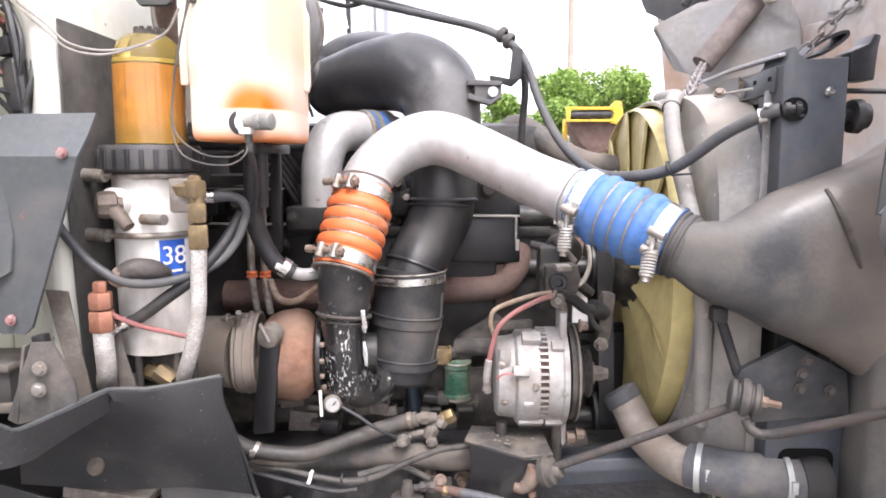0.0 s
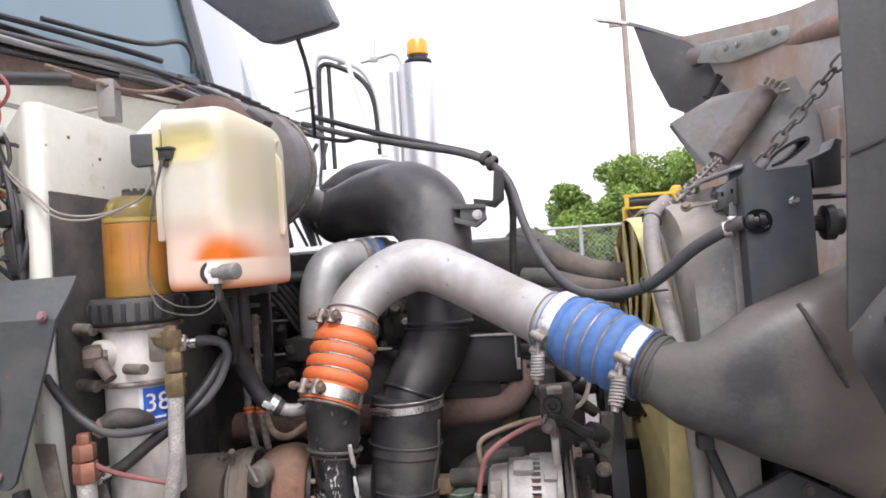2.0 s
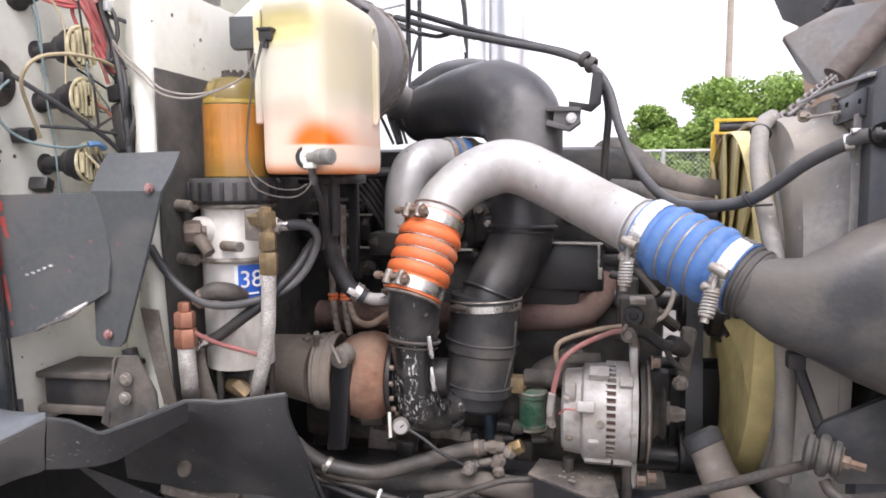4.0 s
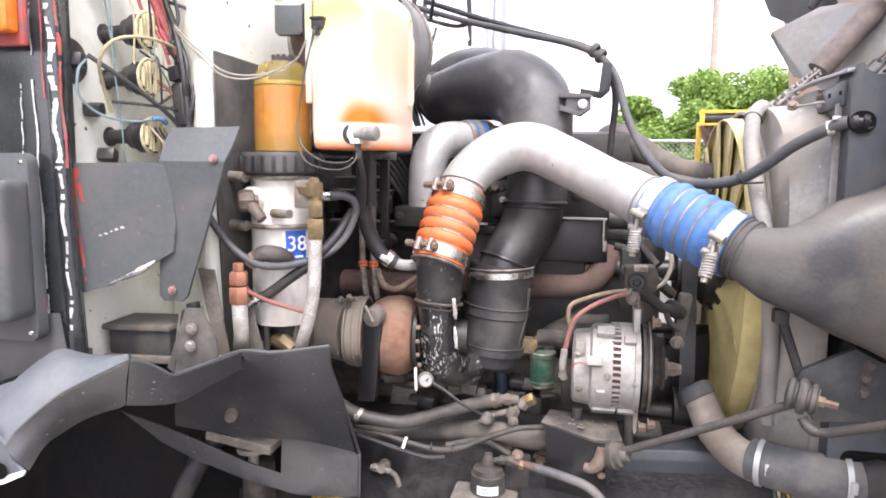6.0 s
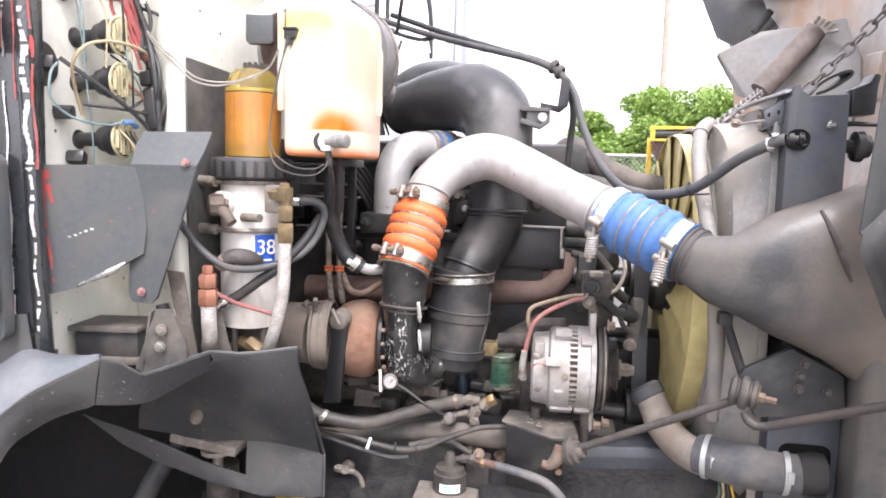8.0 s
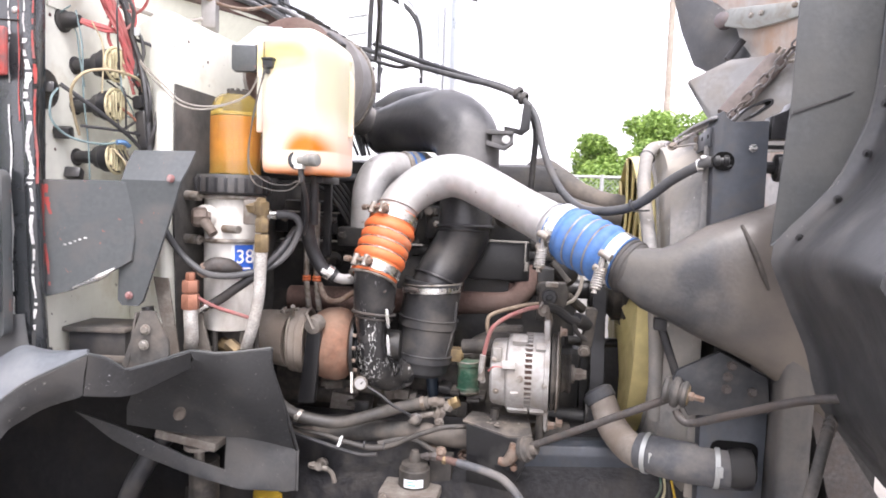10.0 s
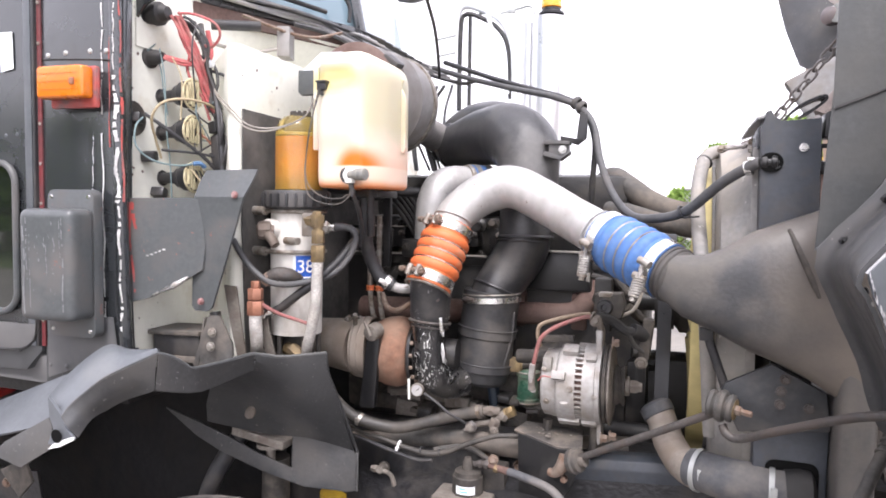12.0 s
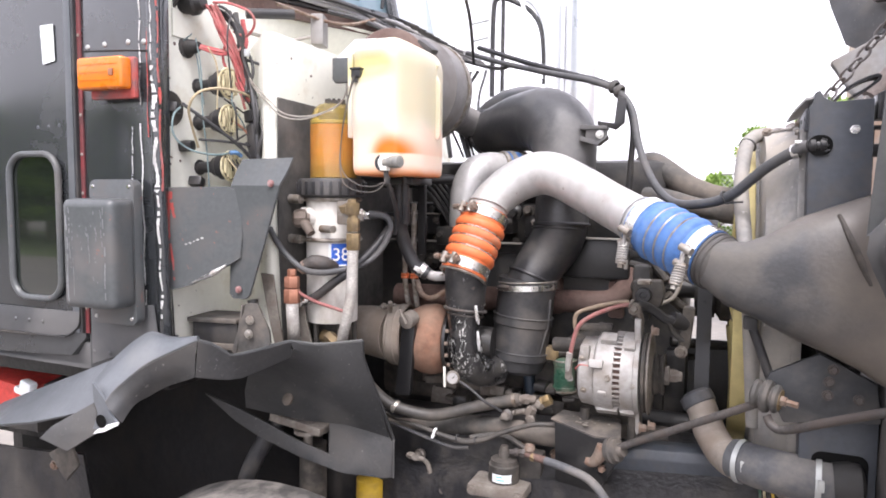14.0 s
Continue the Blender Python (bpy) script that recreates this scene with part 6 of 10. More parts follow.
sheet(bm, [NOSE_EDGE, NOSE_MID, NOSE_LOW], 0.004, 4)
part("nose_lip", bm, "fender_plastic", fender, sharp=50)
bm = bmnew()
prism(bm, [(-0.662, 0.600, 1.168), (-0.617, 0.589, 1.141), (-0.610, 0.587, 1.125), (-0.595, 0.590, 1.108), (-0.618, 0.590, 1.097), (-0.643, 0.592, 1.090), (-0.657, 0.594, 1.090), (-0.648, 0.597, 1.117), (-0.658, 0.598, 1.138)], (0.002, 0.004, 0))
part("nose_end", bm, "nose_paint", fender)
# flat disc, its black paints the shade inside the torn hole
bm = bmnew()
lathe(bm, (-0.626, 0.585, 1.110), (0, -1, 0), [(0, 0.0115), (0.001, 0.0115)], 16)
part("hole", bm, "void", fender)
bm = bmnew()
tube(bm, [(x, y - 0.001, z + 0.001) for x, y, z in NOSE_EDGE], 0.0022, 8, 4)
part("fold_edge", bm, "plate_paint", fender)
bm = bmnew()
prism(bm, [(-0.589, 0.586, 1.113), (-0.592, 0.586, 1.106), (-0.623, 0.586, 1.091), (-0.649, 0.586, 1.084), (-0.636, 0.586, 1.095), (-0.613, 0.586, 1.105)], (0, 0.004, 0), 0.001)
part("torn_lip", bm, "decal_white", fender, "pale torn tip of the plastic")
# upper strip: dips between two peaks
TOP = [(-0.487, 0.664, 1.246), (-0.474, 0.685, 1.236), (-0.461, 0.705, 1.218), (-0.455, 0.716, 1.212), (-0.434, 0.768, 1.215), (-0.413, 0.825, 1.220)]
LOW = [(-0.505, 0.676, 1.180), (-0.485, 0.700, 1.173), (-0.471, 0.722, 1.168), (-0.462, 0.745, 1.166), (-0.452, 0.788, 1.172), (-0.419, 0.835, 1.190)]
bm = bmnew()
sheet(bm, [TOP, LOW], 0.004, 1)
part("upper_panel", bm, "fender_plastic", fender, sharp=20)
bm = bmnew()
sheet(bm, [LOW, [(x - 0.02, y + 0.035, z + 0.004) for x, y, z in LOW]], 0.004, 1)
part("upper_return", bm, "fender_plastic", fender, sharp=20)
bm = bmnew()
sheet(bm, [[(-0.413, 0.825, 1.220), (-0.378, 0.852, 1.211), (-0.335, 0.868, 1.214), (-0.285, 0.875, 1.222)],
           [(-0.421, 0.838, 1.190), (-0.395, 0.872, 1.170), (-0.335, 0.874, 1.178), (-0.290, 0.890, 1.183)],
           [(-0.57, 0.90, 1.12), (-0.445, 0.915, 1.118), (-0.345, 0.900, 1.118), (-0.284, 0.925, 1.116)],
           [(-0.62, 0.955, 1.03), (-0.470, 0.963, 1.018), (-0.380, 0.968, 1.022), (-0.286, 0.990, 1.000)]], 0.004, 2)
part("front_panel", bm, "fender_plastic", fender, sharp=30)
bm = bmnew()
prism(bm, [(-0.418, 0.969, 1.025), (-0.290, 0.990, 1.000), (-0.278, 0.992, 0.985), (-0.279, 0.992, 0.912), (-0.30, 0.988, 0.908), (-0.39, 0.970, 0.912), (-0.486, 0.965, 0.931), (-0.595, 0.960, 0.964), (-0.655, 0.956, 0.992), (-0.735, 0.952, 1.046), (-0.65, 0.957, 1.023), (-0.58, 0.962, 0.999), (-0.50, 0.968, 0.968), (-0.423, 0.974, 0.946), (-0.418, 0.969, 1.000)], (0.0, 0.004, 0), 0.001)
part("lower_rim", bm, "fender_plastic", fender)
bm = bmnew()
tube(bm, TOP + [(-0.378, 0.852, 1.212), (-0.335, 0.868, 1.215), (-0.285, 0.875, 1.223)], 0.003, 8, 2)
part("rolled_edge", bm, "liner_grey", fender, "worn pale edge")
bm = bmnew()
tube(bm, [(-0.285, 0.875, 1.222), (-0.290, 0.89, 1.183), (-0.284, 0.925, 1.116), (-0.280, 0.992, 1.0), (-0.278, 0.992, 0.985), (-0.279, 0.992, 0.912)], 0.003, 8, 3)
part("rolled_edge", bm, "fender_plastic", fender)
rnd = random.Random(21)
for k in range(9):
    u, v = rnd.uniform(0.05, 0.9), rnd.uniform(0.15, 0.95)
    p0, p1 = Vector(TOP[0]).lerp(Vector(TOP[2]), u), Vector(LOW[0]).lerp(Vector(LOW[2]), u)
    bm = bmnew()
    paint_chip(bm, p0.lerp(p1, v) + Vector((0, -0.0065, 0)), (1, -0.1, rnd.uniform(-0.4, 0.4)), (0, 0, -1), rnd.uniform(0.003, 0.006), rnd.uniform(0.0003, 0.0006))
    part("scratch", bm, "pale_hose", fender)
bm = bmnew()
sheet(bm, [[(-1.10, 0.74, 1.040), (-0.86, 0.72, 1.130), (-0.700, 0.705, 1.192)],
           [(-1.05, 0.63, 1.030), (-0.862, 0.63, 1.062), (-0.708, 0.656, 1.104)]], 0.005, 2)
part("rear_flap", bm, "fender_paint", fender, "flat grey rear flap", sharp=30)
bm = bmnew()
prism(bm, [(-0.786, 0.615, 1.070), (-0.675, 0.610, 1.128), (-0.656, 0.602, 1.114), (-0.662, 0.600, 1.088), (-0.653, 0.600, 1.082), (-0.730, 0.600, 1.036), (-0.814, 0.610, 1.044)], (0, 0.005, 0), 0.001)
part("flap_lip", bm, "fender_plastic", fender)
bm = bmnew()
lathe(bm, (-0.489, 0.925, 1.070), (-0.2, -1, 0.45), [(0, 0.013), (0.003, 0.0135), (0.005, 0.012), (0.006, 0.007), (0.008, 0.004)], 24)
part("washer", bm, "grimy_alloy", fender)
susp = thing("spring_hanger", "dusty steel spring hanger seen through the fender", "bracket", (-0.46, 1.0, 0.93))
bm = bmnew()
box(bm, (-0.50, 0.99, 1.003), (0.13, 0.06, 0.018), (0, 8, 0), 0.003)
lathe(bm, (-0.485, 0.99, 0.988), (0, 0, -1), [(0, 0.03), (0.008, 0.03), (0.012, 0.01), (0.04, 0.01)], 20)
part("bracket", bm, "grimy_alloy", susp)
bm = bmnew()
rod(bm, (-0.485, 1.01, 0.60), (-0.485, 1.01, 0.95), 0.03, 20)
part("post", bm, "engine_grime", susp)
bm = bmnew()
lathe(bm, (-0.362, 1.05, 0.45), (0, 0, 1), [(0, 0.03), (0.38, 0.032), (0.425, 0.032), (0.43, 0.02)], 24)
solid("shock_absorber", bm, "yellow_paint", "yellow painted shock absorber", "shock absorber", (-0.362, 1.05, 0.45))

# ---- cab ----
cab = thing("truck_cab", "dark grey painted truck cab with chipped edges", "truck cab", (-0.9, 1.4, 1.1))
bm = bmnew()
prism(bm, [(-0.812, 0.722, 2.0), (-0.655, 0.735, 2.0), (-0.650, 0.738, 1.50), (-0.640, 0.742, 1.20), (-0.812, 0.722, 1.15)], (-0.0, 0.03, 0), 0.002)
part("cowl_side", bm, "cab_paint", cab)
bm = bmnew()
tube(bm, [(-0.653, 0.742, 2.0), (-0.648, 0.745, 1.6), (-0.638, 0.747, 1.2)], 0.012, 12, 4)
part("corner_roll", bm, "cab_paint", cab)
bm = bmnew()
box(bm, (-0.652, 0.760, 1.6), (0.022, 0.022, 0.80), (0, 0.7, 0), 0.004)
part("corner_flange", bm, "cab_paint", cab)
for k, (a, b, w, m, f) in enumerate((((-0.672, 0.7325, 1.89), (-0.676, 0.7325, 1.66), 0.005, "bare_chip", 0.90), ((-0.675, 0.7325, 1.63), (-0.674, 0.7325, 1.26), 0.0065, "bare_chip", 0.93),
                                     ((-0.694, 0.7300, 1.62), (-0.697, 0.7300, 1.52), 0.003, "bare_chip", 0.85), ((-0.6455, 0.7320, 1.86), (-0.6475, 0.7320, 1.74), 0.004, "bare_chip", 0.75),
                                     ((-0.6445, 0.7320, 1.73), (-0.6400, 0.7330, 1.50), 0.012, "bare_chip", 0.80), ((-0.6395, 0.7330, 1.50), (-0.6340, 0.7335, 1.26), 0.008, "bare_chip", 0.7),
                                     ((-0.657, 0.7345, 1.92), (-0.660, 0.7345, 1.60), 0.003, "primer_red", 0.95), ((-0.6385, 0.7385, 1.90), (-0.6335, 0.740, 1.50), 0.007, "primer_red", 0.9))):
    bm = bmnew()
    streak(bm, (a, b, (1, 0.1, 0)), w * 0.25, w * 1.15, 70 + k, 0.5 + f * 0.5, 90)
    tagged(part("bare_edge", bm, m, cab, "paint chipped to white and red along the corner"), kind="stuff")
bm = bmnew()
tube(bm, [(-0.812, 0.7215, 1.765), (-0.72, 0.729, 1.762), (-0.655, 0.7335, 1.758)], 0.0014, 6, 3)
part("seam", bm, "engine_paint", cab)
for x, z in ((-0.795, 1.772), (-0.755, 1.775), (-0.70, 1.776), (-0.665, 1.775)):
    bm = bmnew()
    lathe(bm, (x, 0.7225 + (x + 0.812) * 0.083, z), (0.05, -1, 0), [(0, 0.0055), (0.002, 0.0045), (0.0035, 0.0015)], 12)
    part("rivet", bm, "galvanised", cab)
bm = bmnew()
prism(bm, [(-2.1, 0.705, 2.0), (-0.818, 0.718, 2.0), (-0.818, 0.718, 1.21), (-0.86, 0.718, 1.17), (-2.1, 0.705, 1.12)], (0, 0.03, 0), 0.003)
door = part("door", bm, "cab_paint", cab)
bm = bmnew()
prism(bm, [(-2.1, 0.712, 1.20), (-0.80, 0.725, 1.20), (-0.645, 0.745, 1.22), (-0.645, 0.745, 1.15), (-0.83, 0.722, 1.147), (-2.1, 0.712, 1.162)], (0, 0.04, 0), 0.002)
part("sill", bm, "cab_dusty", cab)
bm = bmnew()
prism(bm, [(-2.1, 0.7035, 1.262), (-0.826, 0.716, 1.262), (-0.829, 0.716, 1.242), (-0.842, 0.716, 1.225), (-0.862, 0.716, 1.214), (-0.90, 0.7155, 1.210), (-2.1, 0.7035, 1.205)], (0, -0.003, 0), 0.001)
part("door_skirt", bm, "cab_dusty", cab, "dusty lower door panel")
bm = bmnew()
tube(bm, [(-2.1, 0.7000, 1.204), (-1.3, 0.708, 1.206), (-0.91, 0.7118, 1.208), (-0.866, 0.7122, 1.212), (-0.842, 0.7124, 1.224), (-0.827, 0.7126, 1.243), (-0.823, 0.7126, 1.30)], 0.0022, 6, 5)
part("door_seam", bm, "engine_paint", cab, "dark gap round the door's lower corner")
for x in (-1.06, -1.01, -0.97, -0.93, -0.80, -0.76, -0.72):
    bm = bmnew()
    lathe(bm, (x, 0.7115 if x < -0.9 else 0.7215, 1.236 if x < -0.9 else 1.185), (0, -1, 0), [(0, 0.0045), (0.0015, 0.0035), (0.0025, 0.001)], 10)
    part("rivet", bm, "cab_dusty", cab)
bm = bmnew()
prism(bm, [(-0.805, 0.7225, 1.28), (-0.655, 0.7345, 1.285), (-0.645, 0.735, 1.215), (-0.805, 0.7225, 1.16)], (0, -0.002, 0), 0.0005)
part("cowl_skirt", bm, "cab_dusty", cab)
bm = bmnew()
prism(bm, [(-2.1, 0.74, 1.15), (-0.66, 0.77, 1.15), (-0.66, 2.25, 1.15), (-2.1, 2.25, 1.15)], (0, 0, -0.04))
part("floor_pan", bm, "engine_paint", cab)
bm = bmnew()
box(bm, (-0.8135, 0.7205, 1.60), (0.010, 0.004, 0.76), bevel=0.0015)
part("door_gap_strip", bm, "deep_red", cab, "worn dark red strip in the door gap")
bm = bmnew()
box(bm, (-0.838, 0.7165, 1.60), (0.018, 0.006, 0.76), bevel=0.002)
part("door_edge", bm, "fender_paint", cab, "worn grey edge of the door")
for k in range(9):
    bm = bmnew()
    lathe(bm, (-0.8135, 0.7185, 1.27 + 0.075 * k), (0, -1, 0), [(0, 0.0035), (0.0015, 0.003), (0.002, 0.001)], 8)
    part("rivet", bm, "dull_steel", cab)
bm = bmnew()
box(bm, (-0.8225, 0.7165, 1.60), (0.006, 0.008, 0.76), bevel=0.002)
part("door_seal", bm, "black_rubber", cab)


def rounded(cx, cz, w, h, r, y, n=8):
    pts = []
    for sx, sz, a0 in ((1, 1, 0), (-1, 1, 90), (-1, -1, 180), (1, -1, 270)):
        for k in range(n + 1):
            a = radians(a0 + 90 * k / n)
            pts.append(Vector((cx + sx * (w / 2 - r) + r * math.cos(a), y, cz + sz * (h / 2 - r) + r * math.sin(a))))
    return pts


bm = bmnew()
fr = rounded(-0.937, 1.428, 0.140, 0.288, 0.042, 0.708)
tube(bm, fr + fr[:1], 0.0065, 10, 1, caps=False)
part("window_frame", bm, "plate_paint", door)
bm = bmnew()
bm.faces.new([bm.verts.new(p + Vector((0, 0.004, 0))) for p in rounded(-0.937, 1.428, 0.137, 0.285, 0.041, 0.708)])
M["dark_glass"] = surface("dark_glass", (0.008, 0.011, 0.009), 0.03, 0.0, 0.05, 5, 0.0, specular=1.0, rough_vary=0.01, coat=1.0)
part("pane", bm, "dark_glass", door, "small dark lower door window")
for x, z in ((-0.93, 1.625), (-0.90, 1.625), (-0.87, 1.627), (-0.93, 1.225), (-0.89, 1.222), (-0.86, 1.22), (-0.83, 1.40), (-0.83, 1.45), (-0.99, 1.38)):
    bm = bmnew()
    lathe(bm, (x, 0.717, z), (0, -1, 0), [(0, 0.004), (0.0015, 0.003), (0.002, 0.001)], 10)
    part("rivet", bm, "fender_paint", door)
bm = bmnew()
prism(bm, [(-0.91, 0.714, 1.82), (-0.875, 0.7145, 1.82), (-0.873, 0.7145, 1.75), (-0.905, 0.714, 1.745)], (0, -0.001, 0))
part("sticker", bm, "label_white", door, "faded pale sticker")
bm = bmnew()
box(bm, (-0.7165, 0.713, 1.707), (0.104, 0.012, 0.076), (0, 0, 4), 0.006)
lamp = thing("side_marker_lamp", "amber side marker lamp on a red base", "lamp", (-0.72, 0.70, 1.72))
part("base", bm, "primer_red", lamp)
bm = bmnew()
box(bm, (-0.721, 0.694, 1.713), (0.104, 0.028, 0.058), (0, 0, 4), 0.008, 3)
lens = part("lens", bm, "amber", lamp)
for k in range(3):
    bm = bmnew()
    box(bm, (-0.722, 0.6795, 1.728 - 0.014 * k), (0.088, 0.0012, 0.0015), (0, 0, 4))
    part("groove", bm, "amber", lens)
bm = bmnew()
box(bm, (-0.690, 0.681, 1.713), (0.010, 0.004, 0.012), (0, 0, 4), 0.001)
part("screw_recess", bm, "copper_fit", lens)
gbox = thing("mirror_heater_box", "dented grey painted box on a riveted plate", "box", (-0.70, 0.69, 1.38))
bm = bmnew()
prism(bm, [p for p in rounded(-0.719, 1.385, 0.112, 0.272, 0.015, 0.700, 4)], (0.0, 0.02, 0), 0.001)
part("back_plate", bm, "plate_paint", gbox)
bm = bmnew()
box(bm, (-0.7195, 0.672, 1.386), (0.118, 0.06, 0.200), (0, 0, 4), 0.018, 5)
part("housing", bm, "plate_paint", gbox)
M["scraped_paint"] = surface("scraped_paint", (0.20, 0.205, 0.215), 0.5, 0.1, 0.2, 160, 0.1)
for k, (x, z0, z1, w) in enumerate(((-0.762, 1.472, 1.298, 0.0060), (-0.756, 1.470, 1.36, 0.0040), (-0.749, 1.44, 1.31, 0.0022), (-0.677, 1.470, 1.305, 0.0055), (-0.683, 1.465, 1.40, 0.0030), (-0.712, 1.42, 1.37, 0.0030), (-0.695, 1.435, 1.41, 0.0045))):
    bm = bmnew()
    yy = 0.6412 + (x + 0.7195) * 0.07
    streak(bm, ((x, yy, z0), (x + 0.002, yy, z1), (1, 0.07, 0)), 0.0006, w, 90 + k, 0.86, 40)
    tagged(part("scrape", bm, "scraped_paint", gbox, "pale scraped edge"), kind="stuff")
rnd = random.Random(77)
for k in range(14):
    x, z = rnd.uniform(-0.74, -0.685), rnd.uniform(1.33, 1.46)
    bm = bmnew()
    paint_chip(bm, (x, 0.6408 + (x + 0.7195) * 0.07, z), (1, 0.07, 0), (rnd.uniform(-0.6, 0.6), 0, 1), rnd.uniform(0.0006, 0.002), rnd.uniform(0.001, 0.005))
    part("chip", bm, "scraped_paint", gbox)
bm = bmnew()
streak(bm, ((-0.766, 0.6600, 1.4862), (-0.672, 0.6665, 1.4862), (0, 1, 0)), 0.002, 0.012, 99, 0.9, 30)
tagged(part("scrape", bm, "scraped_paint", gbox, "pale scraped edge"), kind="stuff")
for x, z in ((-0.765, 1.508), (-0.675, 1.508), (-0.675, 1.262), (-0.765, 1.262)):
    bm = bmnew()
    lathe(bm, (x, 0.700, z), (0, -1, 0), [(0, 0.004), (0.002, 0.003)], 10)
    part("rivet", bm, "bright_steel", gbox)

# ---- frame rail ----
rail = thing("frame_rail", "black dusty steel frame rail", "frame rail", (0, 1.1, 0.75))
bm = bmnew()
prism(bm, [(-1.6, 1.10, 0.985), (0.30, 1.095, 1.015), (0.46, 1.04, 1.035), (0.75, 1.0, 1.04), (0.75, 1.0, 0.78), (-1.6, 1.10, 0.72)], (0, 0.012, 0), 0.002)
part("web", bm, "frame_paint", rail)
bm = bmnew()
prism(bm, [(-1.6, 1.10, 0.987), (0.30, 1.095, 1.017), (0.46, 1.04, 1.037), (0.75, 1.0, 1.042), (0.75, 1.09, 1.042), (0.30, 1.18, 1.017), (-1.6, 1.19, 0.987)], (0, 0, 0.012), 0.003)
part("top_flange", bm, "frame_paint", rail)
for x, z in ((0.040, 0.972), (0.333, 0.965), (-0.02, 0.985)):
    bm = bmnew()
    bolt(bm, (x, 1.082 if x > 0.3 else 1.098, z), (0, -1, 0), 0.011, 0.012, 0.008)
    part("bolt", bm, "rusty_bolt", rail)
bm = bmnew()
prism(bm, [(0.150, 1.075, 0.86), (0.150, 1.062, 1.000), (0.150, 1.068, 1.016), (0.150, 1.085, 1.022), (0.150, 1.11, 1.022), (0.150, 1.11, 0.86)], (0.262, -0.02, 0.026), 0.003)
part("front_cover", bm, "bracket_paint", rail, "smooth slate steel cover along the rail")
mount = thing("engine_mount_bracket", "black folded steel bracket worn bare on top", "bracket", (0.1, 1.04, 1.0))
bm = bmnew()
prism(bm, [(0.042, 1.030, 1.067), (0.054, 1.085, 1.069), (0.168, 1.075, 1.068), (0.178, 1.000, 1.058), (0.132, 1.000, 1.054)], (0, 0, 0.004), 0.0015)
part("top", bm, "bracket_dusty", mount, "dusty folded top with worn spots")
rnd = random.Random(31)
for k in range(14):
    u, v = rnd.random(), rnd.random()
    bm = bmnew()
    lathe(bm, (0.080 + 0.075 * u, 1.062 - 0.034 * v - 0.008 * u, 1.0716 - 0.0042 * v), (0, -0.12, 1), [(0, 0.003 * (0.4 + v)), (0.00015, 0.0022 * (0.4 + v)), (0.0002, 0.001)], 8)
    part("worn_spot", bm, "dull_steel", mount)
bm = bmnew()
prism(bm, [(0.050, 1.027, 1.066), (0.132, 1.000, 1.054), (0.176, 1.000, 1.057), (0.172, 1.000, 1.02), (0.158, 1.000, 0.985), (0.135, 1.001, 0.950), (0.054, 1.027, 0.950)], (0.001, 0.006, 0), 0.001)
part("face", bm, "pure_black", mount)
bm = bmnew()
tube(bm, [(0.150, 0.990, 1.045), (0.142, 0.988, 1.025), (0.130, 0.990, 1.012), (0.118, 0.993, 1.012)], [0.013, 0.012, 0.009, 0.007], 12, 5)
lathe(bm, (0.146, 1.002, 1.000), (0, -1, 0), [(0, 0.007), (0.010, 0.007), (0.012, 0.005)], 6)
part("hook", bm, "rusty_bolt", mount)

# ---- hood stay rods, bushing and its bracket ----
stay = thing("stay_rod", "long dark steel stay rod with end nuts", "rod", (0.28, 0.93, 1.1))
bm = bmnew()
rod(bm, (0.165, 0.988, 1.042), (0.395, 0.872, 1.19), 0.0065, 12)
part("rod", bm, "dark_nut", stay)
bm = bmnew()
lathe(bm, (0.158, 0.993, 1.037), (0.85, -0.42, 0.3), [(0, 0.010), (0.002, 0.022), (0.012, 0.024), (0.014, 0.02), (0.022, 0.02), (0.024, 0.012), (0.034, 0.011)], 20)
part("grommet", bm, "dusty_hose", stay)
bm = bmnew()
tube(bm, [(0.405, 0.862, 1.175), (0.412, 0.855, 1.163), (0.43, 0.845, 1.162), (0.48, 0.80, 1.195), (0.56, 0.755, 1.236), (0.62, 0.73, 1.25)], 0.0065, 12, 5)
solid("hood_stay", bm, "dark_nut", "bent dark steel hood stay rod", "rod", (0.48, 0.8, 1.2))
hanger = thing("bushing_bracket", "dark blue-black steel bracket with a rubber bushing", "bracket", (0.47, 0.89, 1.18))
bm = bmnew()
prism(bm, [(0.402, 0.892, 1.215), (0.408, 0.892, 1.232), (0.474, 0.892, 1.268), (0.549, 0.892, 1.230), (0.556, 0.892, 1.172), (0.43, 0.892, 1.158)], (0, 0.012, 0), 0.003)
M["hanger_paint"] = surface("hanger_paint", (0.030, 0.032, 0.035), 0.5, 0.0, 0.14, 90, 0.15, dirt=(0.085, 0.08, 0.075), dirt_amount=0.35, dirt_scale=16)
part("plate", bm, "hanger_paint", hanger)
for p in ((0.487, 0.889, 1.228), (0.526, 0.889, 1.206), (0.486, 0.889, 1.208), (0.492, 0.889, 1.247)):
    bm = bmnew()
    bolt(bm, p, (0, -1, 0), 0.0058, 0.006)
    part("bolt", bm, "dark_nut", hanger)
bm = bmnew()
BA = Vector((1, -0.35, -0.12)).normalized()
lathe(bm, Vector((0.405, 0.866, 1.203)) - BA * 0.022, BA, [(0, 0.007), (0.001, 0.017), (0.004, 0.0215), (0.009, 0.0215), (0.012, 0.0175), (0.014, 0.017), (0.016, 0.0235), (0.021, 0.0255), (0.026, 0.0235), (0.028, 0.0185), (0.030, 0.0185), (0.032, 0.0215), (0.037, 0.021), (0.040, 0.016), (0.041, 0.007)], 32)
part("bushing", bm, "dusty_hose", hanger, "stacked rubber bushing")
bm = bmnew()
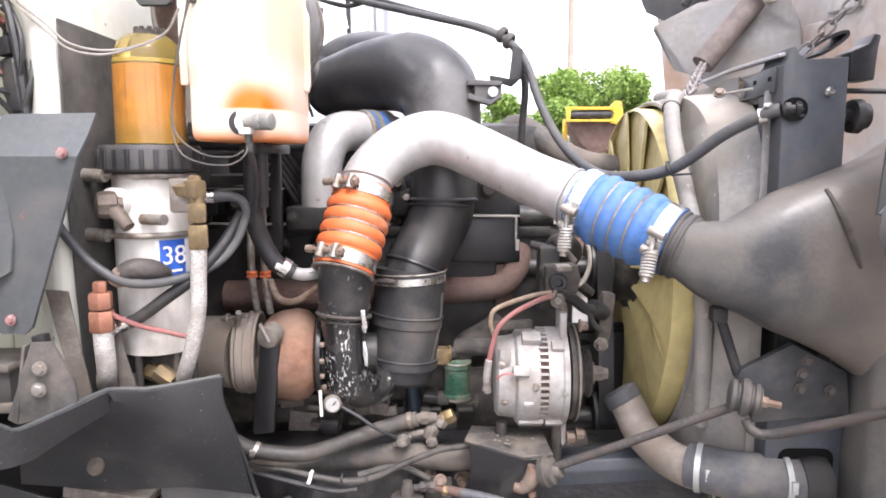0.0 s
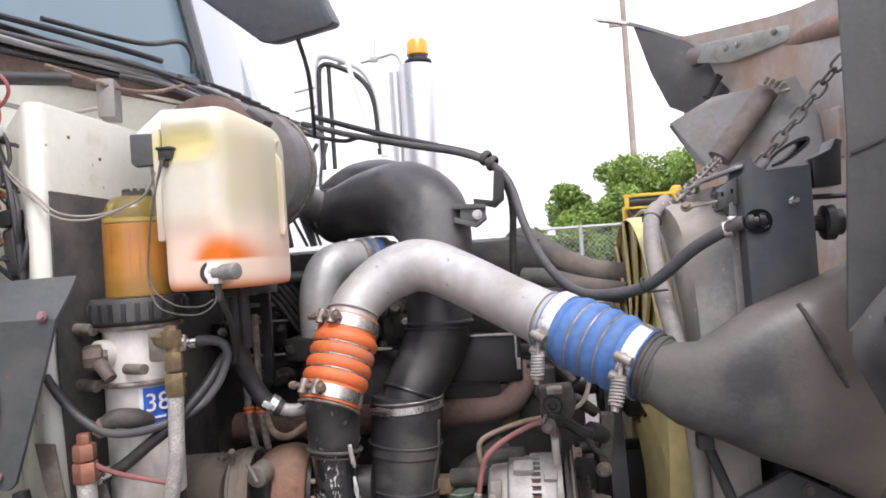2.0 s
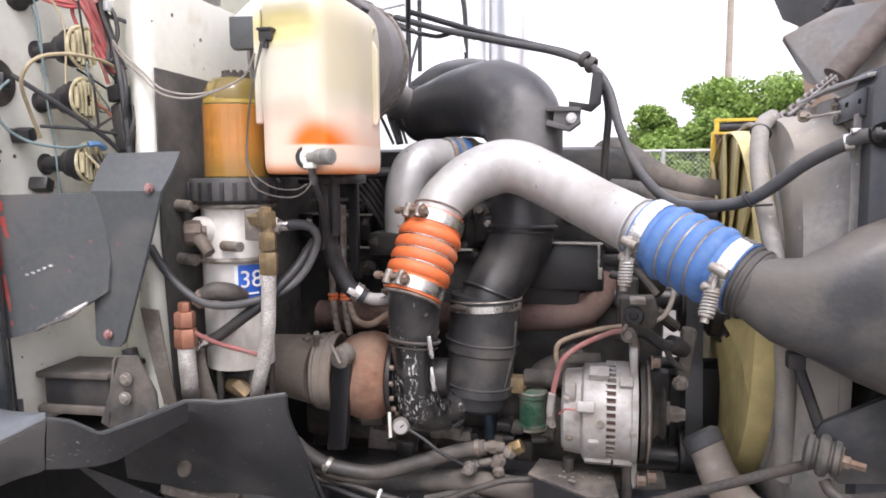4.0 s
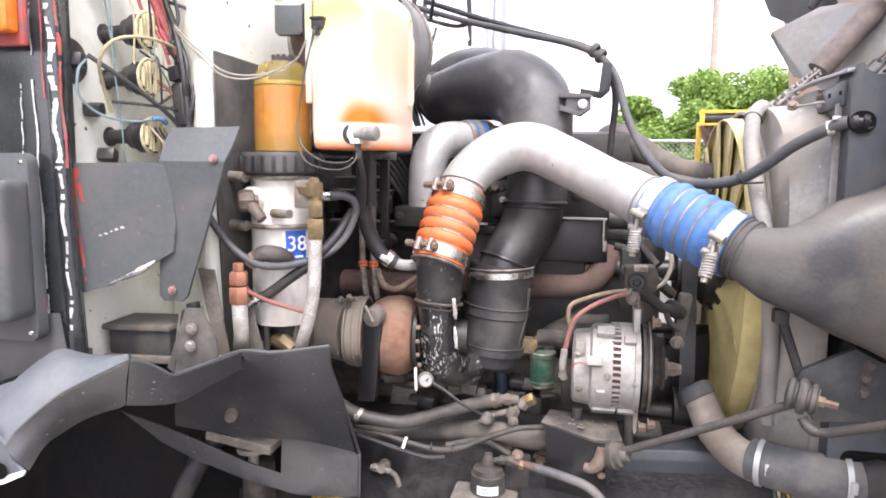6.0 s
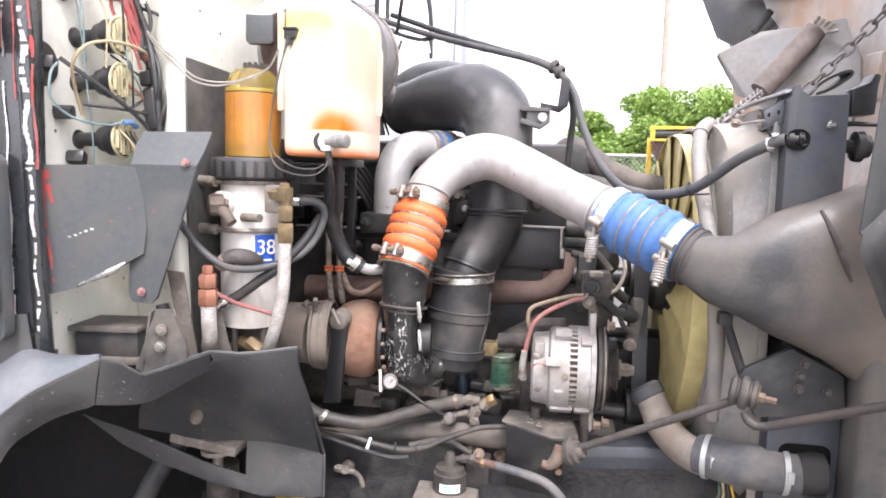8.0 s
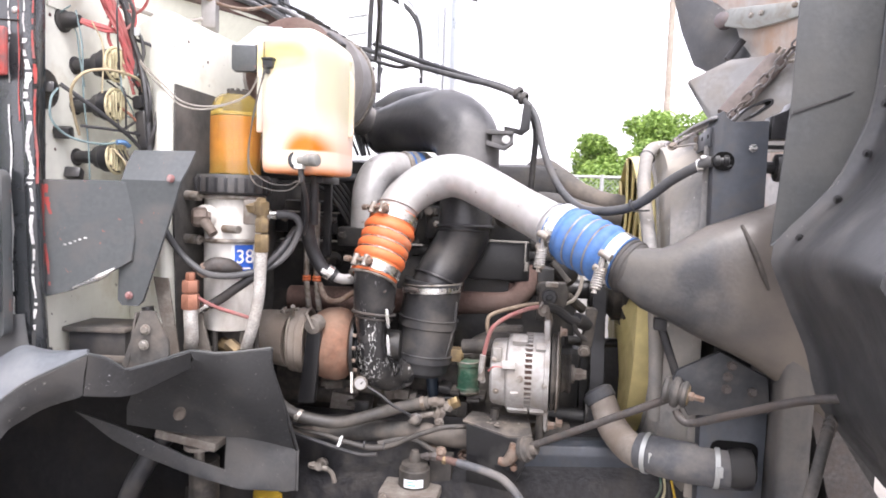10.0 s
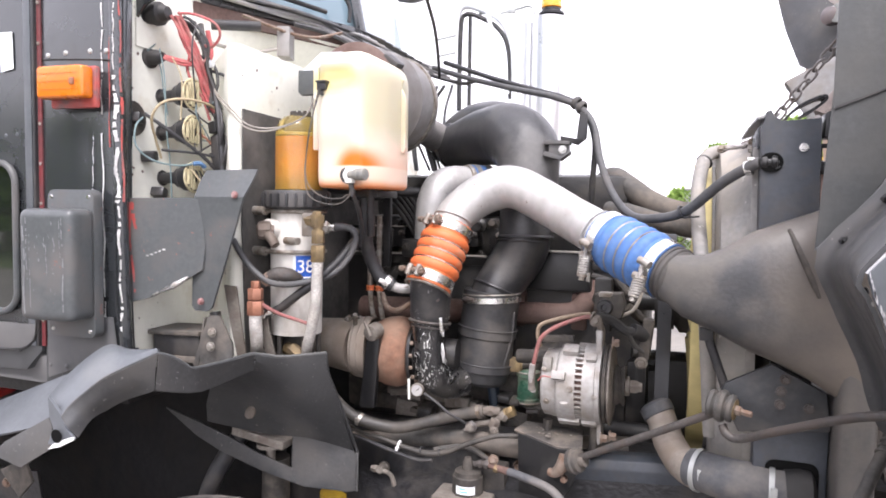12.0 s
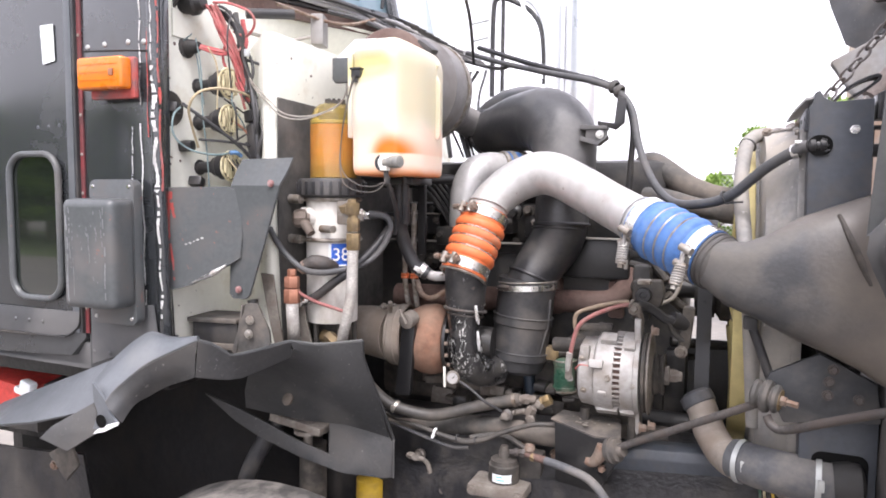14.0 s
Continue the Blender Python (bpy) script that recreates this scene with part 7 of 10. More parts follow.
lathe(bm, Vector((0.419, 0.861, 1.201)), BA, [(0, 0.016), (0.004, 0.016)], 20)
part("washer", bm, "brass", hanger)
bm = bmnew()
lathe(bm, Vector((0.422, 0.860, 1.2005)), BA, [(0, 0.008), (0.008, 0.008), (0.009, 0.0052), (0.024, 0.0052)], 6)
part("bolt_end", bm, "rusty_bolt", hanger)
bm = bmnew()
rod(bm, (0.381, 0.905, 1.302), (0.410, 0.905, 1.222), 0.007, 10)
box(bm, (0.379, 0.905, 1.305), (0.02, 0.02, 0.02), bevel=0.003)
solid("diagonal_brace", bm, "black_rubber", "short black diagonal brace rod", "rod", (0.395, 0.905, 1.25))

# ---- lower radiator hose ----
lowhose = thing("lower_radiator_hose", "lower radiator hose with a brown steel elbow", "hose", (0.42, 0.95, 1.06))
bm = bmnew()
tube(bm, [(0.302, 1.10, 1.125), (0.313, 1.085, 1.105), (0.327, 1.06, 1.075), (0.347, 1.005, 1.062), (0.368, 0.95, 1.066), (0.395, 0.927, 1.072)], [0.027, 0.027, 0.028, 0.028, 0.028, 0.028], 24, 6)
part("elbow", bm, "exhaust_steel", lowhose, "dusty brown steel elbow")
bm = bmnew()
lathe(bm, (0.309, 1.092, 1.112), (-0.5, 0.4, 0.8), [(0, 0.0285), (0.002, 0.0305), (0.020, 0.0305), (0.022, 0.028), (0.026, 0.022)], 28)
part("collar", bm, "grey_hose", lowhose)
bm = bmnew()
tube(bm, [(0.366, 0.95, 1.072), (0.40, 0.927, 1.072), (0.44, 0.915, 1.071), (0.50, 0.908, 1.070), (0.535, 0.907, 1.073)], [0.032, 0.0335, 0.034, 0.033, 0.034], 28, 6)
part("rubber", bm, "grey_hose", lowhose)
for c, ax, r in (((0.378, 0.940, 1.072), (1, -0.5, 0), 0.034), ((0.482, 0.91, 1.0705), (1, -0.1, 0), 0.0345)):
    bm = bmnew()
    band(bm, c, ax, r, 0.008)
    cc = Vector(c) + Vector((0, -r, 0.004))
    box(bm, cc, (0.009, 0.006, 0.018), bevel=0.002)
    part("clamp", bm, "galvanised", lowhose)

# ---- upper hose across the bay ----
hose = thing("radiator_vent_hose", "long black rubber vent hose across the engine", "hose", (0.2, 1.15, 1.6))
bm = bmnew()
tube(bm, [(-0.30, 1.46, 1.87), (-0.18, 1.38, 1.822), (-0.044, 1.305, 1.777), (0.06, 1.275, 1.748), (0.118, 1.262, 1.720), (0.150, 1.245, 1.678), (0.172, 1.195, 1.60), (0.205, 1.14, 1.53), (0.245, 1.08, 1.490), (0.29, 1.035, 1.485), (0.342, 0.998, 1.499), (0.395, 0.958, 1.545), (0.437, 0.922, 1.571), (0.448, 0.913, 1.574)], [0.0064, 0.0064, 0.0067, 0.007, 0.0072, 0.0073, 0.0074, 0.0076, 0.008, 0.0084, 0.0087, 0.0087, 0.0087, 0.0087], 14, 7)
part("hose", bm, "grey_rubber", hose)
bm = bmnew()
lathe(bm, (0.428, 0.932, 1.566), (0.9, -0.4, 0.2), [(0, 0.0095), (0, 0.0112), (0.010, 0.0112), (0.010, 0.0095)], 20)
box(bm, (0.434, 0.918, 1.580), (0.010, 0.008, 0.006), bevel=0.001)
part("clamp", bm, "bright_steel", hose)
bm = bmnew()
ring(bm, (0.336, 1.002, 1.497), (0.75, -0.4, 0.4), 0.0105, 0.002)
rod(bm, (0.338, 0.995, 1.488), (0.364, 0.99, 1.490), 0.0016, 6)
part("cable_tie", bm, "black_wire", hose)
bm = bmnew()
lathe(bm, (0.446, 0.912, 1.574), (1, -0.05, 0.02), [(0, 0.009), (0.004, 0.012), (0.010, 0.012), (0.011, 0.0095), (0.016, 0.0095), (0.017, 0.012), (0.024, 0.011), (0.026, 0.006)], 20)
part("connector", bm, "pure_black", hose)
bm = bmnew()
tube(bm, [(-0.29, 1.52, 1.895), (-0.12, 1.42, 1.824), (0.0, 1.345, 1.778), (0.085, 1.29, 1.745), (0.128, 1.268, 1.712), (0.150, 1.268, 1.65), (0.147, 1.275, 1.57), (0.144, 1.28, 1.50)], 0.0066, 12, 7)
second = thing("vent_hose_branch", "black rubber hose tied beside the vent hose", "hose", (0.05, 1.3, 1.7))
part("hose", bm, "black_rubber", second)
bm = bmnew()
for p in ((0.108, 1.270, 1.733), (0.120, 1.266, 1.722)):
    ring(bm, p, (0.8, -0.3, -0.5), 0.0112, 0.0042, 24, 10, 1.5)
part("tie", bm, "black_wire", second)
bm = bmnew()
tube(bm, [(0.135, 1.56, 1.40), (0.130, 1.56, 1.50), (0.139, 1.56, 1.565), (0.165, 1.55, 1.582), (0.205, 1.52, 1.558), (0.26, 1.5, 1.520), (0.33, 1.48, 1.495), (0.44, 1.45, 1.49)], 0.029, 22, 6)
solid("upper_radiator_pipe", bm, "dusty_hose", "dusty grey upper radiator pipe", "pipe", (0.2, 1.52, 1.5))
bm = bmnew()
tube(bm, [(0.16, 1.46, 1.50), (0.21, 1.44, 1.495), (0.28, 1.42, 1.475), (0.36, 1.4, 1.46)], 0.022, 16, 5)
solid("bypass_hose", bm, "dusty_hose", "dusty bypass hose below the upper pipe", "hose", (0.25, 1.43, 1.48))

# ---- hood and its inside ----
hood = thing("truck_hood", "grey tilted hood with its inner wheel liner", "hood", (0.6, 0.8, 1.1))
ARC_IN = [(0.640, 2.00), (0.636, 1.799), (0.630, 1.662), (0.612, 1.595), (0.582, 1.532), (0.511, 1.448), (0.527, 1.385), (0.563, 1.305), (0.579, 1.248), (0.603, 1.205), (0.684, 1.112)]
ARC_OUT = [(0.760, 1.84), (0.649, 1.675), (0.597, 1.602), (0.548, 1.540), (0.522, 1.506), (0.476, 1.450), (0.481, 1.431), (0.489, 1.412), (0.506, 1.364), (0.529, 1.297), (0.550, 1.22)]
bm = bmnew()
prism(bm, [(0.524, 0.790, 2.00), (0.521, 0.790, 1.66), (0.507, 0.790, 1.447)] + [(x, 0.790, z) for x, z in ARC_IN[4::-1]], (0, 0.004, 0), 0.001)
part("liner", bm, "liner_grey", hood)
bm = bmnew()
tube(bm, [(x - 0.002, 0.788, z) for x, z in ARC_IN[:6]], 0.0025, 6, 3)
part("liner_edge", bm, "plate_paint", hood)
# flat black strip paints the shade of a crease; the liner stays flat
bm = bmnew()
prism(bm, [(0.522, 0.787, 1.639), (0.60, 0.787, 1.6675), (0.60, 0.787, 1.666), (0.522, 0.787, 1.635)], (0, 0.002, 0))
part("crease", bm, "black_wire", hood, "thin black strip painted as a crease's shade")
# wheel arch: sweeps from the liner out to the lip
bm = bmnew()
rows = []
for (xi, zi), (xo, zo) in zip(ARC_IN, ARC_OUT):
    rows.append([(xi, 0.787, zi), (xi + 0.018, 0.755, zi - 0.004), (xi * 0.5 + xo * 0.5 + 0.016, 0.57, zi * 0.5 + zo * 0.5 + 0.004), (xo, 0.372, zo)])
sheet(bm, rows, 0.004, 3)
part("wheel_arch", bm, "fender_plastic", hood, sharp=60)
bm = bmnew()
prism(bm, [(x, 0.37, z) for x, z in ARC_OUT] + [(1.1, 0.33, 1.15), (1.1, 0.33, 2.2)], (0, -0.006, 0), 0.002)
part("outer_fender", bm, "fender_paint", hood)
bm = bmnew()
tube(bm, [(x, 0.367, z) for x, z in ARC_OUT[:6]], [0.0045, 0.0045, 0.004, 0.0035, 0.0025, 0.0015], 8, 3)
part("lip", bm, "pale_hose", hood, "pale worn fender lip")
rnd = random.Random(5)
for k in range(18):
    f = rnd.random()
    i = 5 + int(f * 4.99)
    g = f * 4.99 - int(f * 4.99)
    x = ARC_OUT[i][0] * (1 - g) + ARC_OUT[i + 1][0] * g
    z = ARC_OUT[i][1] * (1 - g) + ARC_OUT[i + 1][1] * g
    bm = bmnew()
    paint_chip(bm, (x + 0.0015, 0.3632, z), (1, 0, 0), (0.15, 0, -1), rnd.uniform(0.0003, 0.0008), rnd.uniform(0.002, 0.007))
    part("edge_chip", bm, "pale_hose", hood, "paint chip on the fender edge")
for p in ((0.637, 1.765), (0.636, 1.700), (0.627, 1.647), (0.609, 1.580), (0.577, 1.517), (0.533, 1.462), (0.558, 1.398)):
    bm = bmnew()
    bolt(bm, (p[0] + 0.003, 0.760, p[1]), (-0.75, -0.66, 0), 0.0045, 0.004, 0.005)
    part("bolt", bm, "pure_black", hood)


# inside of the open hood
bm = bmnew()
sheet(bm, [[(0.751, 2.749, 2.341), (0.816, 2.657, 1.808), (0.855, 2.657, 1.158)],
           [(0.881, 2.398, 2.263), (0.933, 2.333, 1.808), (0.959, 2.333, 1.158)],
           [(0.972, 1.812, 2.146), (0.985, 1.812, 1.743), (0.985, 1.812, 1.158)],
           [(1.06, 0.80, 2.068), (1.06, 0.80, 1.743), (1.06, 0.80, 1.158)]], 0.006, 4)
part("inner_panel", bm, "hood_inside", hood, "brown dusty inside of the hood")
bm = bmnew()
tube(bm, [(0.944, 2.255, 2.120), (0.964, 2.073, 2.102), (0.975, 1.839, 2.069), (0.993, 1.552, 2.022)], [0.013, 0.026, 0.029, 0.029], 12, 4)
part("stamped_groove", bm, "hood_groove", hood, "brown stamped groove")
for y0, y1, z0, z1 in ((1.683, 1.812, 1.873, 2.003), (1.839, 1.988, 1.743, 1.873)):
    bm = bmnew()
    box(bm, (0.979, (y0 + y1) / 2, (z0 + z1) / 2), (0.03, y1 - y0, z1 - z0), (4, 0, 0), 0.010, 3)
    part("stiffener_block", bm, "hood_inside", hood)
bm = bmnew()
sheet(bm, [[(0.491, 2.859, 2.493), (0.556, 2.807, 2.463), (0.615, 2.761, 2.429)], [(0.502, 2.840, 2.474), (0.563, 2.788, 2.442), (0.621, 2.746, 2.409)]], 0.006, 3)
part("trim_tip", bm, "galvanised", hood, "bare metal tip of the hood edge")
bm = bmnew()
sheet(bm, [[(0.499, 2.853, 2.486), (0.629, 2.749, 2.421), (0.842, 2.619, 2.292), (0.940, 2.268, 2.227), (0.985, 1.812, 2.139)],
           [(0.517, 2.853, 2.474), (0.641, 2.723, 2.393), (0.855, 2.579, 2.256), (0.946, 2.242, 2.185), (0.985, 1.786, 2.087)]], 0.004, 3)
part("rim", bm, "duct_paint", hood)
bm = bmnew()
prism(bm, [(0.629, 2.736, 2.409), (0.673, 2.671, 2.198), (0.715, 2.593, 2.048), (0.780, 2.534, 1.999), (0.901, 2.411, 2.061), (0.901, 2.462, 2.159), (0.839, 2.593, 2.263), (0.725, 2.671, 2.341)], (0.013, 0.008, 0), 0.001)
part("far_liner", bm, "fender_plastic", hood)
bm = bmnew()
prism(bm, [(0.784, 2.521, 2.219), (0.825, 2.502, 2.239), (0.953, 2.046, 2.143), (0.953, 2.046, 2.100), (0.881, 2.372, 2.133), (0.803, 2.514, 2.178)], (-0.012, -0.01, 0), 0.002)
hinge = part("hinge_plate", bm, "hinge_paint", hood)
for f in (0.34, 0.47, 0.86):
    p = Vector((0.814, 2.502, 2.178)) * (1 - f) + Vector((0.944, 2.034, 2.116)) * f
    bm = bmnew()
    bolt(bm, p + Vector((-0.010, -0.015, 0.015)), (-0.8, -0.6, 0), 0.0078, 0.008)
    part("bolt", bm, "dull_steel", hinge)
bm = bmnew()
lathe(bm, (0.803, 2.514, 2.200), (-0.7, -0.7, 0), [(-0.013, 0.031), (0.0, 0.034), (0.023, 0.030), (0.031, 0.016)], 24)
part("hinge_cap", bm, "hinge_cap", hood)
bm = bmnew()
box(bm, (0.829, 2.437, 2.074), (0.026, 0.026, 0.09), (0, 35, 0), 0.004)
part("latch", bm, "black_plastic", hood)
flap = thing("air_dam", "pale dusty plastic air dam above the radiator", "air dam", (0.6, 1.5, 1.7))
bm = bmnew()
prism(bm, [(0.612, 2.12, 1.898), (0.616, 2.12, 1.910), (0.736, 2.1, 1.972), (0.842, 2.0, 1.968), (0.880, 1.86, 1.960), (0.925, 1.86, 1.850), (0.935, 1.86, 1.765), (0.915, 1.86, 1.67), (0.793, 1.92, 1.664), (0.701, 2.05, 1.76), (0.697, 2.17, 1.785)], (0.012, 0.010, 0), 0.002)
part("panel", bm, "air_dam", flap)
bm = bmnew()
tube(bm, [(0.830, 1.93, 1.938), (0.762, 1.92, 1.856), (0.692, 1.91, 1.768)], 0.031, 22, 4)
part("drain_tube", bm, "brown_tube", flap, "brown round tube")
bm = bmnew()
for k in range(4):
    rod(bm, (0.812 + k * 0.012, 1.89, 1.950 - 0.005 * k), (0.822 + k * 0.013, 1.88, 1.966 - 0.006 * k), 0.005, 8)
rod(bm, (0.845, 1.90, 1.925), (0.875, 1.89, 1.932), 0.0045, 8)
part("tube_clamp", bm, "dull_steel", flap)


def chain(name, label, a, b, links, big=0.016, wire=0.0035):
    a, b = Vector(a), Vector(b)
    t = thing(name, label, "chain", a)
    ax = (b - a).normalized()
    s1 = ax.orthogonal().normalized()
    s2 = ax.cross(s1)
    step = (b - a).length / links
    for i in range(links):
        c = a + ax * step * (i + 0.5)
        s = s1 if i % 2 else s2
        half = step * 0.5 + wire * 0.9
        pts = []
        for k in range(16):
            q = 2 * math.pi * k / 16
            stretch = max(0.0, half - big * 0.55)
            pts.append(c + ax * (math.cos(q) * big * 0.55 + math.copysign(stretch, math.cos(q))) + s * math.sin(q) * big * 0.55)
        bm = bmnew()
        tube(bm, pts + pts[:1], wire, 8, 1, caps=False)
        part("link", bm, "chain_steel", t)
    return t


chain("hood_chain", "rusty steel hood safety chain", (0.542, 0.83, 1.750), (0.468, 0.915, 1.642), 9, 0.0125, 0.0019)
chain("hood_chain", "rusty steel hood safety chain", (0.680, 1.87, 1.762), (0.418, 1.19, 1.615), 17, 0.017, 0.0030)
bm = bmnew()
pts = [(0.478, 0.93, 1.641), (0.495, 0.93, 1.660), (0.520, 0.93, 1.674), (0.536, 0.93, 1.677), (0.537, 0.93, 1.668), (0.520, 0.93, 1.654), (0.505, 0.93, 1.645)]
rows = [[Vector(p) + Vector((0, d, 0)) for p in pts] for d in (0.0, 0.04)]
sheet(bm, rows, 0.004, 5)
solid("rubber_strap", bm, "black_rubber", "looped black rubber strap on the radiator", "strap", (0.49, 0.93, 1.65))
bm = bmnew()
prism(bm, [(0.533, 0.915, 1.611), (0.566, 0.915, 1.612), (0.568, 0.915, 1.655), (0.571, 0.915, 1.668), (0.562, 0.915, 1.671), (0.556, 0.915, 1.658), (0.533, 0.915, 1.648)], (0, 0.04, 0), 0.003)
lathe(bm, (0.545, 0.93, 1.567), (1, 0, 0), [(0, 0.010), (0.002, 0.022), (0.012, 0.023), (0.014, 0.017), (0.022, 0.017), (0.024, 0.008)], 20)
rod(bm, (0.530, 0.93, 1.600), (0.60, 0.93, 1.599), 0.0035, 8)
rod(bm, (0.530, 0.93, 1.567), (0.548, 0.93, 1.567), 0.010, 10)
solid("radiator_stay_mount", bm, "black_plastic", "black bracket and rubber mount at the radiator's outer corner", "bracket", (0.545, 0.925, 1.56))
clip = thing("radiator_top_bracket", "slate grey bolted plate on the radiator's top corner", "bracket", (0.446, 0.98, 1.60))
bm = bmnew()
prism(bm, [(0.443, 0.926, 1.598), (0.443, 1.035, 1.594), (0.443, 1.042, 1.622), (0.443, 0.926, 1.631)], (0.004, 0, 0), 0.001)
part("plate", bm, "bracket_paint", clip)
bm = bmnew()
prism(bm, [(0.440, 0.912, 1.640), (0.438, 1.06, 1.641), (0.436, 1.19, 1.636), (0.470, 1.19, 1.648), (0.474, 1.06, 1.652), (0.474, 0.932, 1.648)], (0, 0, 0.005), 0.002)
part("flange", bm, "pale_hose", clip, "pale sloped cover strip")
bm = bmnew()
prism(bm, [(0.446, 1.05, 1.585), (0.446, 1.125, 1.585), (0.446, 1.125, 1.632), (0.446, 1.05, 1.632)], (0.004, 0, 0), 0.001)
part("rear_plate", bm, "air_dam", clip)
for p in ((0.443, 1.026, 1.618), (0.443, 1.022, 1.604), (0.446, 1.105, 1.606), (0.446, 1.105, 1.594)):
    bm = bmnew()
    bolt(bm, p, (-1, 0, 0), 0.0048, 0.006)
    part("bolt", bm, "dull_steel", clip)
# flat black patches paint the shade in the plate's slots
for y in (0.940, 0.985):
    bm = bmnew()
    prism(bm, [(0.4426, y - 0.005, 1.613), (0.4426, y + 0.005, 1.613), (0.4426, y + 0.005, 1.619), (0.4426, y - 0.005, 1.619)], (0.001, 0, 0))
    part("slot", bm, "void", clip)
bm = bmnew()
tube(bm, [(0.444, 1.105, 1.598), (0.432, 1.15, 1.598), (0.414, 1.20, 1.598)], 0.0012, 6, 3)
part("wire", bm, "black_wire", clip)
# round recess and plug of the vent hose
# flat patch on the panel; its black paints the recess's shade
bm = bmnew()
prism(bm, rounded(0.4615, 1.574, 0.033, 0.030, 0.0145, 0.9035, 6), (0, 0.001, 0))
part("recess", bm, "void", radiator, "flat black patch painted as a round recess's shade")
bm = bmnew()
for k in range(3):
    box(bm, (0.467 + 0.002 * k, 0.9025, 1.582 - 0.008 * k), (0.007, 0.002, 0.003), (0, 20 - 20 * k, 0), 0.0008)
part("recess_clip", bm, "pure_black", radiator)
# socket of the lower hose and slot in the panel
# flat patch on the panel; its black paints the opening's shade
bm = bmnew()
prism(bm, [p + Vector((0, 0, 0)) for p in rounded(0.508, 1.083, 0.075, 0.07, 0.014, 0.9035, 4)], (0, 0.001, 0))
part("opening", bm, "void", radiator, "flat black patch painted as the hose opening's shade")
bm = bmnew()
lathe(bm, (0.50, 0.906, 1.072), (1, -0.02, 0.05), [(0, 0.033), (0.02, 0.036), (0.036, 0.033), (0.042, 0.02)], 24)
part("hose_socket", bm, "pure_black", lowhose)
bm = bmnew()
tube(bm, [(0.510, 0.63, 1.080), (0.537, 0.66, 1.135), (0.575, 0.73, 1.175), (0.606, 0.785, 1.208)], [0.0075, 0.0078, 0.008, 0.007], 12, 4)
for k in range(4):
    ring(bm, Vector((0.590, 0.757, 1.191)).lerp(Vector((0.604, 0.782, 1.206)), k / 3), (0.022, 0.037, 0.024), 0.0078, 0.002, 16, 6)
solid("drag_rod", bm, "dusty_hose", "dusty ribbed rod behind the fender", "rod", (0.58, 0.75, 1.1))
bm = bmnew()
prism(bm, [(0.60, 0.86, 1.20), (0.64, 0.86, 1.17), (0.72, 0.86, 1.05), (0.75, 0.86, 0.90), (0.68, 0.86, 0.90)], (0, 0.006, 0), 0.001)
solid("hood_hinge_arm", bm, "dark_nut", "dark grimy hood hinge arm", "arm", (0.68, 0.86, 0.95))

# ---- upper left: cowl, windscreen, air cleaner, mirror ----
bm = bmnew()
P0, P1, P2 = Vector((-0.735, 0.745, 1.925)), Vector((-0.515, 1.47, 1.955)), Vector((-0.67, 2.30, 1.985))
prism(bm, [P0, P1, P2, P2 + Vector((-0.35, 0, 0)), P0 + Vector((-0.25, 0, 0))], (0, 0, 0.035), 0.004)
part("cowl", bm, "cab_paint", cab)
bm = bmnew()
prism(bm, [P0 + Vector((0.01, 0, -0.03)), P1 + Vector((0.0, 0, -0.035)), P2 + Vector((0, 0, -0.03)), P2 + Vector((-0.1, 0, -0.03)), P0 + Vector((-0.05, 0.05, -0.03))], (0, 0, 0.03), 0.002)
part("cowl_underside", bm, "rust_dark", cab)
bm = bmnew()
ys = ((0.80, 1.895, -0.662, -0.662), (1.00, 1.905, -0.657, -0.661), (1.15, 1.915, -0.625, -0.658), (1.30, 1.925, -0.565, -0.655), (1.47, 1.93, -0.535, -0.655), (1.90, 1.95, -0.60, -0.66), (2.20, 1.95, -0.662, -0.662))
sheet(bm, [[(xt, y, zt) for y, zt, xt, xb in ys], [(xb, y, 1.80) for y, zt, xt, xb in ys]], 0.004, 3)
part("cowl_front", bm, "white_paint", cab)
bm = bmnew()
prism(bm, [(-0.690, 0.800, 1.900), (-0.600, 0.800, 1.900), (-0.612, 0.800, 1.886), (-0.636, 0.800, 1.876), (-0.655, 0.800, 1.859), (-0.667, 0.800, 1.837), (-0.674, 0.800, 1.805), (-0.690, 0.800, 1.805)], (0, 0.008, 0), 0.002)
part("corner_trim", bm, "cab_paint", cab, "rounded dark corner of the cab frame")
# blue-grey base colour paints the sky's reflection into the glass
M["windscreen"] = surface("windscreen", (0.16, 0.23, 0.27), 0.06, 0.0, 0.04, 4, 0.0, specular=0.6)
for a, b, c, d in ((P0 + Vector((-0.05, 0.03, 0.04)), P1 + Vector((-0.02, 0, 0.035)), Vector((-0.66, 1.47, 2.62)), Vector((-0.90, 0.82, 2.60))),
                   (P1 + Vector((-0.02, 0, 0.035)), P2 + Vector((-0.05, -0.03, 0.04)), Vector((-0.84, 2.24, 2.60)), Vector((-0.66, 1.47, 2.62)))):
    bm = bmnew()
    prism(bm, [a, b, c, d], (-0.006, 0, 0))
    part("windscreen", bm, "windscreen", cab, "windscreen pane coloured blue-grey for the reflected sky")
bm = bmnew()
rod(bm, (-0.515, 1.462, 1.965), (-0.655, 1.462, 2.62), 0.016, 10)
part("centre_post", bm, "cab_paint", cab)
bm = bmnew()
prism(bm, [(-0.735, 0.735, 1.95), (-0.70, 0.735, 1.95), (-0.86, 0.79, 2.60), (-0.90, 0.79, 2.60)], (-0.01, 0.03, 0), 0.004)
part("pillar", bm, "cab_paint", cab)
bm = bmnew()
